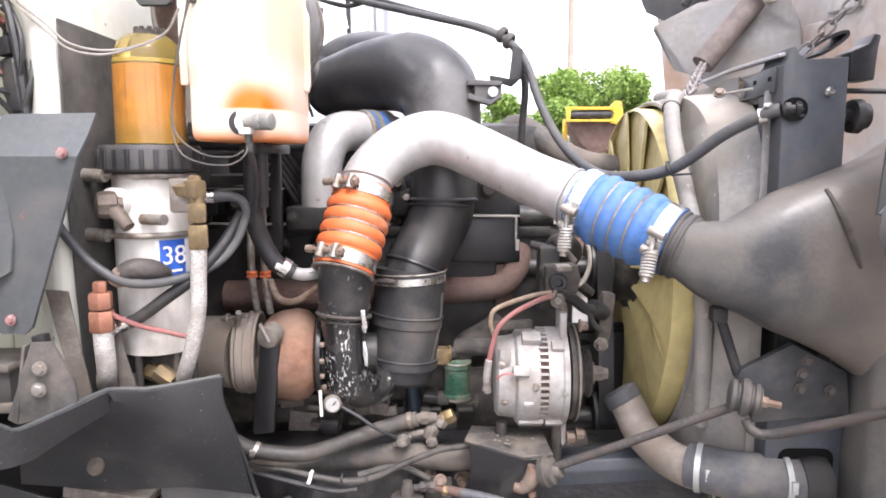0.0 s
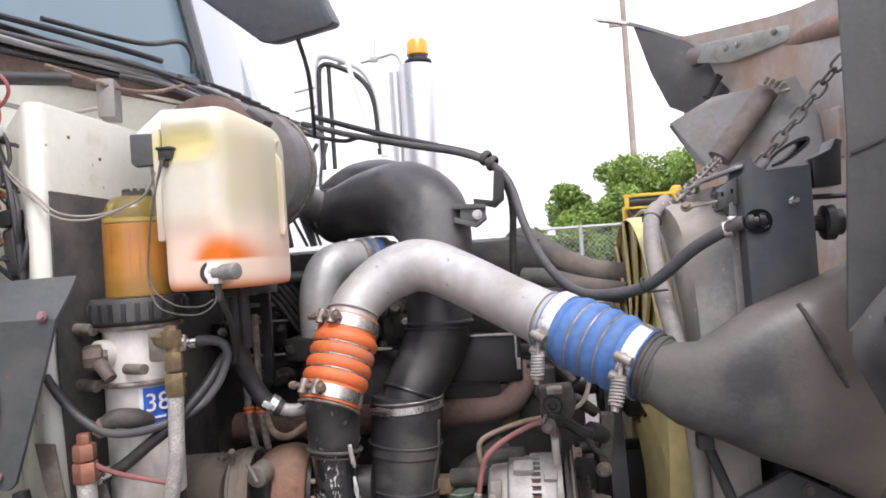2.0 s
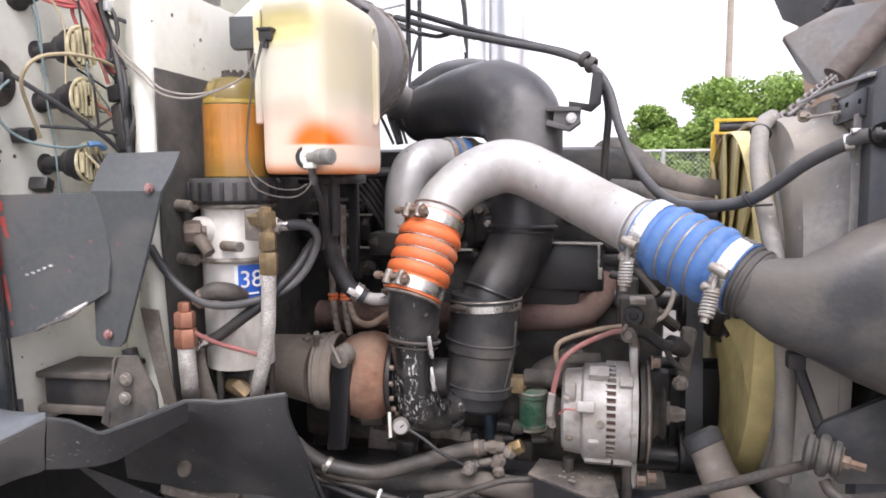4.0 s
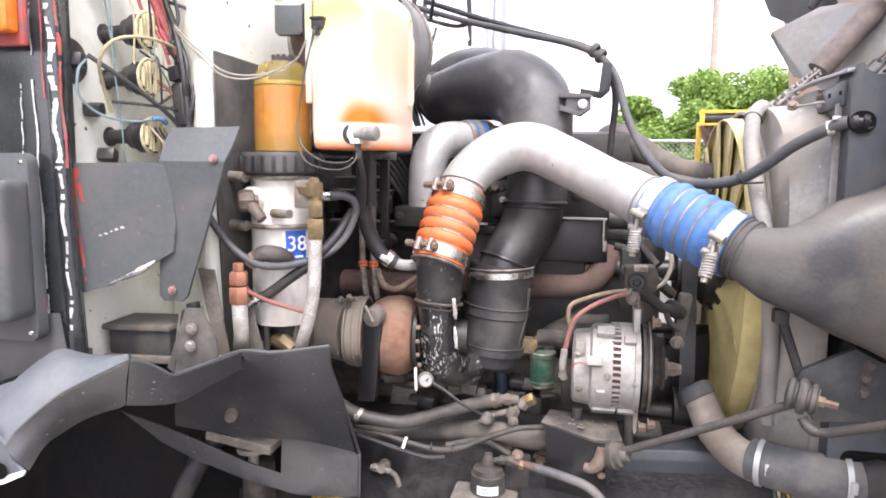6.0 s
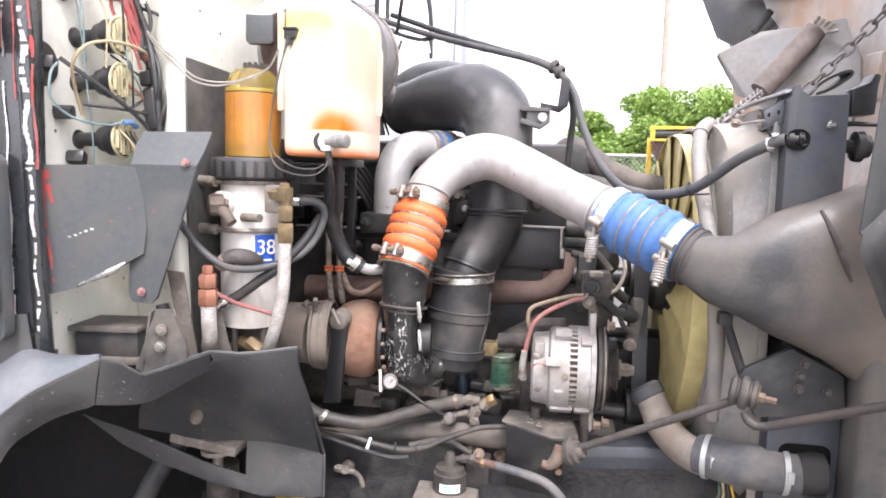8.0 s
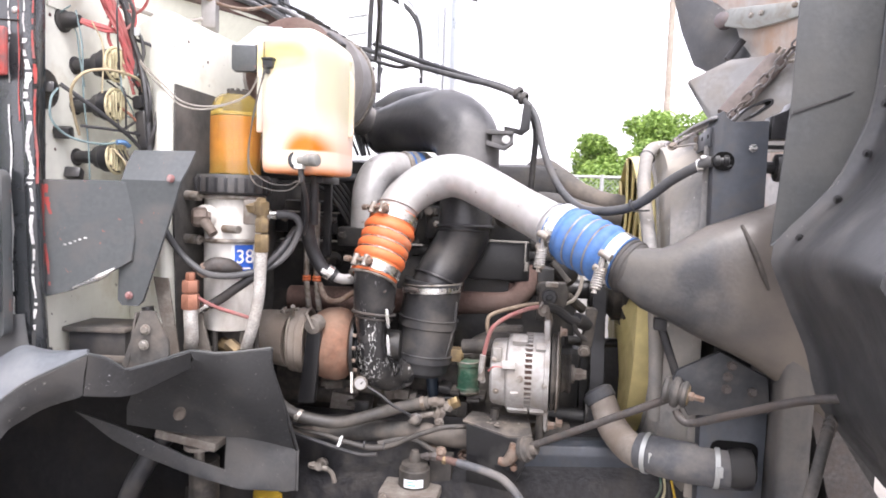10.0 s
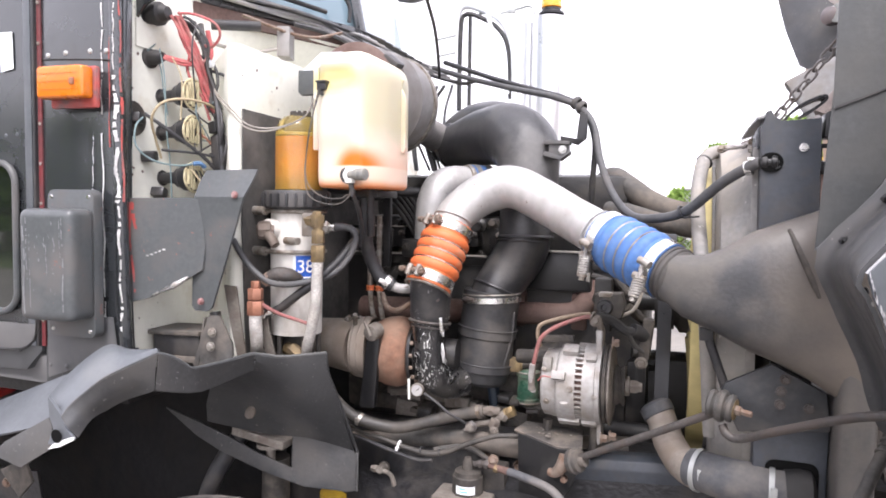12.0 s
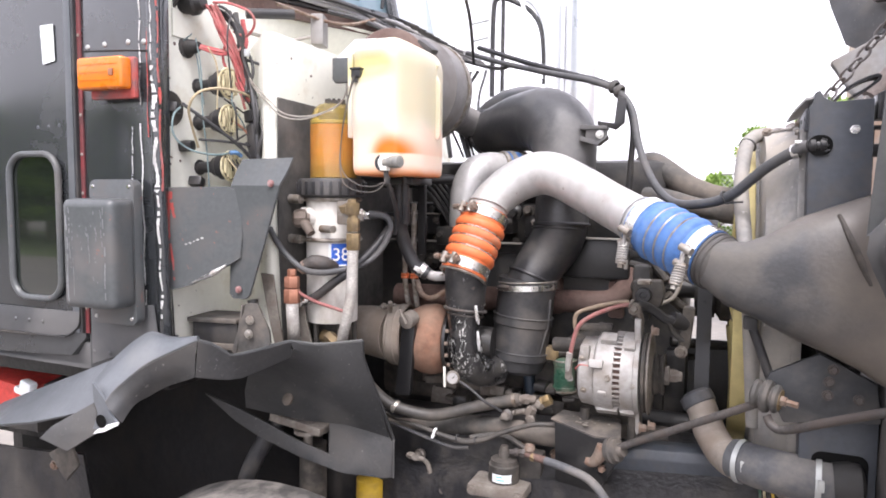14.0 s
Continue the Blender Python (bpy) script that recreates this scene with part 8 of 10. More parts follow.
prism(bm, [(-0.92, 0.76, 2.60), (-0.64, 1.47, 2.64), (-0.86, 2.28, 2.60), (-2.1, 2.28, 2.62), (-2.1, 0.74, 2.62)], (0, 0, 0.05), 0.01)
part("roof", bm, "cab_paint", cab)
bm = bmnew()
prism(bm, [(-2.1, 0.712, 2.0), (-0.78, 0.722, 2.0), (-0.93, 0.76, 2.62), (-2.1, 0.74, 2.62)], (0, 0.02, 0), 0.002)
part("upper_door", bm, "cab_paint", cab)
bm = bmnew()
prism(bm, [(-2.1, 0.74, 1.15), (-2.1, 2.28, 1.15), (-2.1, 2.28, 2.62), (-2.1, 0.74, 2.62)], (-0.03, 0, 0))
part("back_wall", bm, "cab_paint", cab)
bm = bmnew()
prism(bm, [(-2.1, 2.25, 1.15), (-0.66, 2.25, 1.15), (-0.66, 2.25, 2.0), (-0.90, 2.25, 2.62), (-2.1, 2.25, 2.62)], (0, 0.03, 0))
part("far_side", bm, "truck_white", cab)
# wiper and cables on the cowl
bm = bmnew()
tube(bm, [(-0.70, 0.98, 2.01), (-0.62, 1.15, 2.005), (-0.55, 1.33, 2.0)], 0.006, 8, 4)
tube(bm, [(-0.64, 1.10, 2.02), (-0.56, 1.27, 2.02), (-0.53, 1.37, 2.05), (-0.52, 1.40, 2.03), (-0.52, 1.40, 1.99)], 0.005, 8, 6)
solid("windscreen_wiper", bm, "black_wire", "black wiper arm with its hose", "wiper", (-0.6, 1.2, 2.0))
bm = bmnew()
for k in range(7):
    x = -0.50 + k * 0.02
    rod(bm, (x, 1.40 + 0.004 * k, 1.972 - 0.012 * k), (x + 0.10, 1.37, 1.925 - 0.012 * k), 0.0028, 6)
solid("cable_bundle", bm, "black_wire", "bundle of frayed black cables over the cowl", "cables", (-0.42, 1.4, 1.93))
rndc = random.Random(33)
for k in range(9):
    j = lambda s: rndc.uniform(-s, s)
    bm = bmnew()
    tube(bm, [(-0.70 + j(0.02), 0.84 + j(0.04), 1.965 + j(0.012)), (-0.63 + j(0.012), 1.05 + j(0.03), 1.968 + j(0.014)), (-0.56 + j(0.012), 1.27 + j(0.03), 1.962 + j(0.014)), (-0.50 + j(0.015), 1.43 + j(0.02), 1.945 + j(0.014)), (-0.40 + j(0.02), 1.47 + j(0.02), 1.90 + j(0.012)), (-0.28 + j(0.03), 1.50 + j(0.02), 1.85 + j(0.012))], rndc.uniform(0.0025, 0.006), 8, 6)
    solid("cowl_cable", bm, rndc.choice(["black_wire", "black_wire", "grey_hose", "pale_hose"]), "cable along the cowl's edge", "cable", (-0.6, 1.1, 1.96), group="cowl cables")
cleaner = thing("air_cleaner", "dull grey ribbed steel air cleaner canister", "air cleaner", (-0.32, 1.2, 1.735))
bm = bmnew()
lathe(bm, (-0.346, 1.075, 1.740), (0.12, 1, 0.0), [(0, 0.05), (0.0, 0.100), (0.01, 0.109), (0.05, 0.111), (0.056, 0.114), (0.062, 0.111), (0.11, 0.112), (0.116, 0.116), (0.122, 0.112), (0.20, 0.112), (0.22, 0.10), (0.225, 0.05)], 48)
part("canister", bm, "cleaner_grey", cleaner)
bm = bmnew()
lathe(bm, (-0.342, 1.052, 1.746), (0.12, 1, 0.0), [(0, 0.03), (0.004, 0.075), (0.012, 0.095), (0.022, 0.103), (0.030, 0.104), (0.032, 0.100)], 48)
part("end_cap", bm, "rust_dark", cleaner, "rust-brown end cap")
bm = bmnew()
lathe(bm, (-0.325, 1.25, 1.740), (0.12, 1, 0), [(0, 0.116), (0.012, 0.116)], 48)
part("band", bm, "dull_steel", cleaner)
bm = bmnew()
box(bm, (-0.250, 1.09, 1.806), (0.036, 0.045, 0.012), (10, 38, 10), 0.003)
part("clip", bm, "black_plastic", cleaner)
bm = bmnew()
tube(bm, [(-0.30, 1.29, 1.72), (-0.30, 1.40, 1.70), (-0.292, 1.50, 1.685), (-0.285, 1.54, 1.680)], [0.04, 0.036, 0.040, 0.048], 28, 5)
part("outlet", bm, "cleaner_grey", cleaner)
bm = bmnew()
box(bm, (-0.40, 1.22, 1.60), (0.05, 0.16, 0.06), bevel=0.006)
part("saddle", bm, "white_paint", cleaner)
cowl_mirror = thing("hood_mirror", "dark backed hood mirror on a thin stalk", "mirror", (-0.2, 1.25, 1.84))
bm = bmnew()
prism(bm, [(-0.306, 1.020, 1.985), (-0.210, 1.020, 1.905), (-0.194, 1.020, 1.903), (-0.100, 1.020, 1.919), (-0.094, 1.020, 1.926), (-0.110, 1.020, 1.962), (-0.130, 1.020, 2.022), (-0.356, 1.020, 2.045)], (0.0, 0.05, 0.012), 0.006)
part("head", bm, "bracket_paint", cowl_mirror)
bm = bmnew()
tube(bm, [(-0.169, 1.060, 1.952), (-0.163, 1.050, 1.922), (-0.168, 1.100, 1.893), (-0.182, 1.160, 1.872), (-0.206, 1.240, 1.846), (-0.231, 1.320, 1.814)], 0.004, 8, 5)
part("stalk", bm, "black_wire", cowl_mirror)
bm = bmnew()
lathe(bm, (-0.598, 0.942, 1.871), (1, 1, 0.12), [(0, 0.008), (0, 0.0105), (0.10, 0.0105), (0.10, 0.008)], 16)
solid("heater_stub_hose", bm, "black_rubber", "short black rubber heater hose on the cowl", "hose", (-0.6, 0.96, 1.87))
bm = bmnew()
box(bm, (-0.560, 1.16, 1.880), (0.03, 0.055, 0.070), (0, 0, 20), 0.004)
solid("relay_box", bm, "cleaner_grey", "small grey relay box on the cowl", "relay", (-0.575, 1.14, 1.85))
bm = bmnew()
prism(bm, [(-0.444, 1.028, 1.786), (-0.392, 1.028, 1.784), (-0.392, 1.028, 1.738), (-0.397, 1.028, 1.733), (-0.438, 1.028, 1.733), (-0.444, 1.028, 1.740)], (0, 0.014, 0), 0.003)
solid("junction_box", bm, "plate_paint", "slate blue junction box behind the tank", "box", (-0.416, 1.035, 1.74))
bm = bmnew()
prism(bm, [(-0.438, 1.036, 1.787), (-0.402, 1.036, 1.785), (-0.344, 1.036, 1.806), (-0.343, 1.036, 1.820), (-0.392, 1.036, 1.822)], (0, 0.002, 0))
solid("paper_tag", bm, "label_white", "white card tag behind the tank", "tag", (-0.40, 1.036, 1.787))
for pts, r, m in (([(-0.55, 1.18, 1.93), (-0.50, 1.22, 1.92), (-0.45, 1.24, 1.90), (-0.40, 1.2, 1.87)], 0.006, "black_wire"),
                  ([(-0.60, 1.05, 1.92), (-0.54, 1.15, 1.90), (-0.50, 1.2, 1.90), (-0.46, 1.25, 1.92)], 0.004, "rusty_bolt"),
                  ([(-0.62, 0.92, 1.84), (-0.57, 1.02, 1.83), (-0.54, 1.09, 1.85)], 0.004, "grey_wire"),
                  ([(-0.40, 1.30, 1.86), (-0.33, 1.35, 1.85), (-0.26, 1.40, 1.83), (-0.20, 1.41, 1.815), (-0.16, 1.375, 1.812)], 0.005, "black_wire")):
    bm = bmnew()
    tube(bm, pts, r, 8, 6)
    solid("cowl_cable", bm, m, "loose cable along the cowl", "cable", pts[0], group="cowl cables")

# ---- firewall plugs and wiring ----
def round_plug(z, y, loose=0):
    t = thing("bulkhead_connector", "black round bulkhead plug with a cream ribbed face", "connector", (-0.66, y, z), group="bulkhead connectors")
    ax = Vector((1, -0.03, 0.02)).normalized()
    o = Vector((-0.665, y, z))
    bm = bmnew()
    lathe(bm, o, ax, [(0, 0.016), (0.004, 0.016), (0.006, 0.011), (0.042, 0.012), (0.048, 0.020), (0.060, 0.023), (0.064, 0.0265), (0.084, 0.0270)], 28)
    part("shell", bm, "black_plastic", t)
    bm = bmnew()
    c = o + ax * 0.084
    lathe(bm, c, ax, [(0, 0.0275), (0.002, 0.0275), (0.002, 0.0)], 28)
    part("socket", bm, "black_plastic", t)
    bm = bmnew()
    n = 18
    ang = [radians(60 + 230 * k / n) for k in range(n + 1)]
    pts = [c + Vector((0.001, math.cos(a) * 0.029, math.sin(a) * 0.029)) for a in ang]
    tube(bm, pts, 0.0026, 6, 1)
    part("rim", bm, "cream_plastic", t)
    for k in range(7):
        yy = -0.0215 + 0.0072 * k
        h = 2 * math.sqrt(max(0.0, 0.0262 ** 2 - yy ** 2))
        bm = bmnew()
        if k == 3:
            box(bm, c + Vector((0.004, yy, 0.014)), (0.007, 0.0036, 0.018), (0, 0, 0), 0.001)
            box(bm, c + Vector((0.004, yy, -0.017)), (0.007, 0.0036, 0.014), (0, 0, 0), 0.001)
        else:
            box(bm, c + Vector((0.004, yy, 0)), (0.008, 0.0038, h), (0, 0, 0), 0.001)
        part("rib", bm, "cream_plastic", t)
    return t


for z, y in ((1.713, 0.868), (1.641, 0.868), (1.550, 0.870)):
    round_plug(z, y)
bm = bmnew()
lathe(bm, (-0.665, 0.835, 1.868), (1, 0.1, 0), [(0, 0.026), (0.005, 0.026), (0.007, 0.020), (0.018, 0.020), (0.020, 0.0235), (0.032, 0.0225), (0.036, 0.017), (0.048, 0.013)], 14)
solid("cable_gland", bm, "engine_paint", "black cable gland high on the firewall", "gland", (-0.66, 0.83, 1.80))
for y, z in ((0.785, 1.66), (0.82, 1.59), (0.845, 1.52)):
    bm = bmnew()
    box(bm, (-0.648, y, z), (0.028, 0.022, 0.020), (rnd.uniform(-20, 20), 0, 15), 0.005)
    solid("wire_clip", bm, "black_plastic", "small black wire clip on the firewall", "clip", (-0.645, y, z), group="wire clips")
bm = bmnew()
lathe(bm, (-0.665, 0.79, 1.66), (1, 0, 0), [(0, 0.034), (0.006, 0.034), (0.007, 0.02)], 20)
solid("grommet", bm, "engine_grime", "worn rubber grommet in the firewall", "grommet", (-0.66, 0.79, 1.66))
block = thing("fuse_connector", "black upright connector block with looped wires", "connector", (-0.55, 0.90, 1.62))
bm = bmnew()
box(bm, (-0.540, 0.90, 1.602), (0.030, 0.036, 0.075), (0, -8, -15), 0.011, 3)
part("body", bm, "black_plastic", block)
bm = bmnew()
box(bm, (-0.548, 0.898, 1.652), (0.024, 0.030, 0.024), (0, -8, -15), 0.004)
part("collar", bm, "black_rubber", block)
for k in range(3):
    bm = bmnew()
    tube(bm, [(-0.526, 0.878 + 0.010 * k, 1.570), (-0.512, 0.876 + 0.010 * k, 1.605), (-0.514, 0.890 + 0.010 * k, 1.645), (-0.526, 0.905 + 0.009 * k, 1.630), (-0.530, 0.900 + 0.009 * k, 1.580)], 0.0034, 8, 5)
    part("loop", bm, "black_wire", block)


def wire(pts, r, m, label):
    bm = bmnew()
    tube(bm, pts, r, 7, 6)
    solid("wire", bm, m, label, "wire", pts[0], group="firewall wires")


wire([(-0.600, 0.846, 1.868), (-0.575, 0.86, 1.868), (-0.534, 0.87, 1.851), (-0.528, 0.88, 1.829), (-0.556, 0.89, 1.81), (-0.595, 0.90, 1.824)], 0.0026, "red_wire", "red wire looped beside the cable gland")
wire([(-0.64, 0.836, 1.787), (-0.629, 0.84, 1.782), (-0.597, 0.86, 1.771), (-0.573, 0.88, 1.778), (-0.569, 0.90, 1.797)], 0.0026, "red_wire", "red wire slung between the plugs")
wire([(-0.64, 0.83, 1.808), (-0.66, 0.828, 1.791), (-0.64, 0.84, 1.771), (-0.635, 0.845, 1.72), (-0.63, 0.85, 1.673)], 0.0014, "teal_wire", "thin teal wire curled below the upper plug")
wire([(-0.575, 0.895, 1.770), (-0.56, 0.90, 1.764), (-0.524, 0.905, 1.747), (-0.511, 0.91, 1.699), (-0.528, 0.915, 1.644), (-0.547, 0.92, 1.604)], 0.0030, "black_wire", "black cable looped beside the red bundle")
wire([(-0.60, 0.846, 1.87), (-0.596, 0.85, 1.863), (-0.580, 0.862, 1.814), (-0.596, 0.868, 1.761), (-0.570, 0.882, 1.706), (-0.561, 0.89, 1.666)], 0.0028, "red_wire", "faded red wire down the firewall")
wire([(-0.59, 0.85, 1.862), (-0.575, 0.86, 1.852), (-0.549, 0.87, 1.813), (-0.558, 0.88, 1.768), (-0.546, 0.89, 1.714), (-0.556, 0.90, 1.667)], 0.0030, "black_wire", "black wire down the red bundle")
rnd = random.Random(21)
for k in range(12):
    j = lambda s: rnd.uniform(-s, s)
    wire([(-0.612 + j(0.006), 0.855 + j(0.012), 1.865), (-0.592 + j(0.008), 0.862 + j(0.012), 1.82), (-0.575 + j(0.008), 0.876 + j(0.014), 1.77), (-0.566 + j(0.006), 0.892 + j(0.012), 1.72), (-0.556 + j(0.006), 0.898 + j(0.010), 1.682)], 0.0030, "red_wire", "faded red wire of the fuse connector")
wire([(-0.63, 0.842, 1.785), (-0.60, 0.86, 1.778), (-0.58, 0.888, 1.776), (-0.575, 0.912, 1.80), (-0.585, 0.915, 1.85)], 0.005, "red_wire", "thick red cable from the gland")
bm = bmnew()
lathe(bm, (-0.665, 0.838, 1.785), (1, 0, 0), [(0, 0.021), (0.006, 0.021), (0.008, 0.015), (0.022, 0.014), (0.036, 0.009)], 14)
solid("cable_boot", bm, "black_rubber", "black rubber cable boot on the firewall", "boot", (-0.66, 0.838, 1.785))
for k in range(4):
    wire([(-0.615, 0.85 + 0.006 * k, 1.862), (-0.59, 0.875 + 0.006 * k, 1.85 - 0.006 * k), (-0.575, 0.892 + 0.003 * k, 1.80), (-0.562, 0.893 + 0.002 * k, 1.74), (-0.555, 0.885 + 0.006 * k, 1.69)], 0.0034, "black_wire", "black wire beside the red bundle")
wire([(-0.60, 0.87, 1.80), (-0.575, 0.895, 1.79), (-0.555, 0.900, 1.77), (-0.548, 0.898, 1.735), (-0.56, 0.890, 1.715), (-0.57, 0.88, 1.73)], 0.0032, "black_wire", "black wire looped above the block")
bm = bmnew()
box(bm, (-0.560, 0.893, 1.778), (0.012, 0.022, 0.014), (10, 0, 20), 0.002)
solid("wire_splice", bm, "label_white", "small white wire splice", "splice", (-0.560, 0.893, 1.778))
for k in range(5):
    wire([(-0.556 + 0.004 * k, 0.885 + 0.01 * k, 1.60), (-0.545, 0.89 + 0.009 * k, 1.57), (-0.548, 0.895 + 0.008 * k, 1.53), (-0.56, 0.90 + 0.006 * k, 1.49)], 0.0026, ("black_wire", "grey_wire", "black_wire", "red_wire", "black_wire")[k], "wire leaving the connector block")
wire([(-0.578, 0.872, 1.642), (-0.56, 0.885, 1.625), (-0.548, 0.893, 1.60)], 0.0026, "copper_fit", "orange wire beside the middle plug")
wire([(-0.60, 0.80, 1.60), (-0.57, 0.845, 1.598), (-0.545, 0.885, 1.592), (-0.535, 0.91, 1.575)], 0.0024, "black_wire", "black wire slung below the middle plug")
wire([(-0.632, 0.832, 1.80), (-0.622, 0.834, 1.74), (-0.622, 0.836, 1.66), (-0.618, 0.842, 1.58), (-0.62, 0.85, 1.49)], 0.0014, "teal_wire", "thin teal wire down the firewall")
wire([(-0.63, 0.785, 1.66), (-0.62, 0.757, 1.64), (-0.62, 0.757, 1.605), (-0.61, 0.787, 1.58), (-0.585, 0.83, 1.572), (-0.565, 0.862, 1.58)], 0.0020, "teal_wire", "pale teal wire looped below the grommet")
wire([(-0.61, 0.81, 1.585), (-0.605, 0.79, 1.62), (-0.59, 0.765, 1.655), (-0.57, 0.768, 1.682), (-0.555, 0.80, 1.694), (-0.545, 0.845, 1.695), (-0.545, 0.885, 1.688), (-0.55, 0.90, 1.67)], 0.0026, "tan_wire", "tan cable curved across the plugs")
wire([(-0.63, 0.79, 1.668), (-0.585, 0.82, 1.63), (-0.555, 0.865, 1.59), (-0.545, 0.89, 1.565)], 0.0036, "black_wire", "dark cable slanting across the plugs")
wire([(-0.60, 0.83, 1.78), (-0.585, 0.838, 1.74), (-0.585, 0.835, 1.66)], 0.0015, "tan_wire", "thin tan wire beside the upper plug")
wire([(-0.59, 0.90, 1.86), (-0.572, 0.895, 1.78), (-0.548, 0.890, 1.72), (-0.532, 0.882, 1.66), (-0.524, 0.880, 1.58), (-0.524, 0.880, 1.52)], 0.0055, "black_wire", "thick black loom down the firewall")
wire([(-0.585, 0.91, 1.78), (-0.555, 0.902, 1.72), (-0.518, 0.873, 1.66), (-0.530, 0.880, 1.60)], 0.003, "black_wire", "black wire behind the connector block")
for k in range(2):
    wire([(-0.56, 0.895, 1.74), (-0.530, 0.878, 1.712 - 0.006 * k), (-0.48, 0.862, 1.675 - 0.008 * k), (-0.455, 0.868, 1.652 - 0.007 * k), (-0.42, 0.885, 1.646 - 0.005 * k), (-0.375, 0.895, 1.655), (-0.345, 0.90, 1.672), (-0.326, 0.895, 1.70)], 0.0016, "grey_wire", "thin wire strung over to the filter")
wire([(-0.568, 0.85, 1.577), (-0.562, 0.862, 1.578), (-0.56, 0.874, 1.572)], 0.0045, "dull_blue", "blue taped wire end on the lower plug")
for k in range(10):
    wire([(-0.574, 0.850 + 0.004 * k, 1.565 - 0.004 * (k % 3)), (-0.560, 0.858 + 0.005 * k, 1.545 - 0.003 * k), (-0.555, 0.868 + 0.005 * k, 1.515 - 0.003 * k)], 0.0018, rnd.choice(["grey_wire", "tan_wire", "black_wire"]), "short wire of the lower plug")

rndf = random.Random(77)
for k in range(6):
    q = lambda s: rndf.uniform(-s, s)
    y0, z0 = 0.86 + q(0.045), rndf.choice([1.86, 1.785, 1.71, 1.64, 1.69])
    y1, z1 = 0.885 + q(0.045), rndf.choice([1.69, 1.60, 1.55, 1.52])
    wire([(-0.60 + q(0.02), y0, z0), (-0.565 + q(0.02), (y0 + y1) / 2 + q(0.05), z0 - 0.03 + q(0.03)), (-0.548 + q(0.012), (y0 + y1) / 2 + q(0.045), (z0 + z1) / 2 + q(0.03)), (-0.555 + q(0.012), y1, z1)],
         rndf.uniform(0.001, 0.0018), rndf.choice(["black_wire", "black_wire", "grey_wire", "teal_wire", "black_wire"]), "thin loose wire among the bulkhead plugs")
for k in range(6):
    q = lambda s: rndf.uniform(-s, s)
    bm = bmnew()
    x = -0.36 + 0.018 * k
    tube(bm, [(x + q(0.01), 1.50, 1.83), (x + q(0.03), 1.49, 1.76 + q(0.02)), (x + q(0.03), 1.48, 1.69 + q(0.02)), (x + 0.02 + q(0.03), 1.47, 1.60)], rndf.uniform(0.003, 0.007), 8, 6)
    solid("cowl_cable", bm, rndf.choice(["black_wire", "grey_hose"]), "cable hanging behind the air cleaner", "cable", (x, 1.5, 1.7), group="cowl cables")

# ---- lower middle: hoses, valve and wires on the rail ----
bm = bmnew()
tube(bm, [(-0.345, 1.015, 1.092), (-0.327, 1.02, 1.073), (-0.292, 1.03, 1.050), (-0.227, 1.05, 1.035), (-0.178, 1.06, 1.043), (-0.134, 1.07, 1.057), (-0.075, 1.09, 1.071), (-0.036, 1.09, 1.081)], 0.0125, 18, 6)
oilhose = thing("oil_hose", "thick dusty rubber oil hose", "hose", (-0.2, 1.06, 1.03))
part("rubber", bm, "oily_hose", oilhose)
for p, d in (((-0.292, 1.03, 1.050), (0.9, 0.1, -0.5)), ((-0.048, 1.09, 1.078), (1, 0, 0.25))):
    bm = bmnew()
    band(bm, p, d, 0.0130, 0.007)
    box(bm, Vector(p) + Vector((0, -0.0145, 0.002)), (0.008, 0.005, 0.009), bevel=0.0015)
    part("clamp", bm, "dull_steel", oilhose)
bm = bmnew()
tube(bm, [(-0.044, 1.09, 1.079), (-0.024, 1.09, 1.083), (-0.006, 1.095, 1.081)], 0.009, 12, 3)
hex_fitting(bm, (-0.030, 1.09, 1.082), (-0.018, 1.092, 1.083), 0.0115)
part("fitting", bm, "grimy_alloy", oilhose)
cluster = thing("brass_tee", "grimy brass tee fitting with a round tap", "fitting", (-0.02, 1.09, 1.06))
bm = bmnew()
lathe(bm, (-0.060, 1.085, 1.048), (0.1, -1, 0.1), [(0, 0.007), (0.004, 0.0125), (0.014, 0.013), (0.017, 0.008), (0.021, 0.004)], 8)
part("tap", bm, "dark_nut", cluster)
bm = bmnew()
rod(bm, (-0.074, 1.078, 1.040), (-0.045, 1.078, 1.056), 0.0045, 8)
bolt(bm, (-0.060, 1.066, 1.0495), (0.1, -1, 0.1), 0.0065, 0.005)
part("tap_lever", bm, "grimy_alloy", cluster)
bm = bmnew()
rod(bm, (-0.056, 1.092, 1.050), (-0.012, 1.094, 1.060), 0.0068, 10)
tube(bm, [(-0.016, 1.10, 1.034), (-0.012, 1.095, 1.060), (0.0, 1.098, 1.076), (0.016, 1.10, 1.082)], 0.0075, 12, 4)
part("stem", bm, "grimy_alloy", cluster)
bm = bmnew()
hex_fitting(bm, (-0.018, 1.088, 1.050), (-0.010, 1.088, 1.068), 0.0120)
hex_fitting(bm, (0.0, 1.094, 1.067), (0.006, 1.096, 1.078), 0.0110)
part("tee_body", bm, "grimy_alloy", cluster)
bm = bmnew()
lathe(bm, (-0.012, 1.083, 1.046), (0.05, -1, 0.0), [(0, 0.010), (0.006, 0.0105), (0.008, 0.006), (0.012, 0.005)], 6)
part("drain_cock", bm, "grimy_alloy", cluster)
bm = bmnew()
hex_fitting(bm, (0.010, 1.10, 1.078), (0.024, 1.10, 1.086), 0.0125)
ring(bm, (0.008, 1.10, 1.0775), (1, 0, 0.5), 0.010, 0.0022)
part("cap", bm, "brass", cluster)
dip = thing("oil_gauge_plug", "small white gauge with a thin tube", "gauge", (-0.17, 1.06, 1.11))
bm = bmnew()
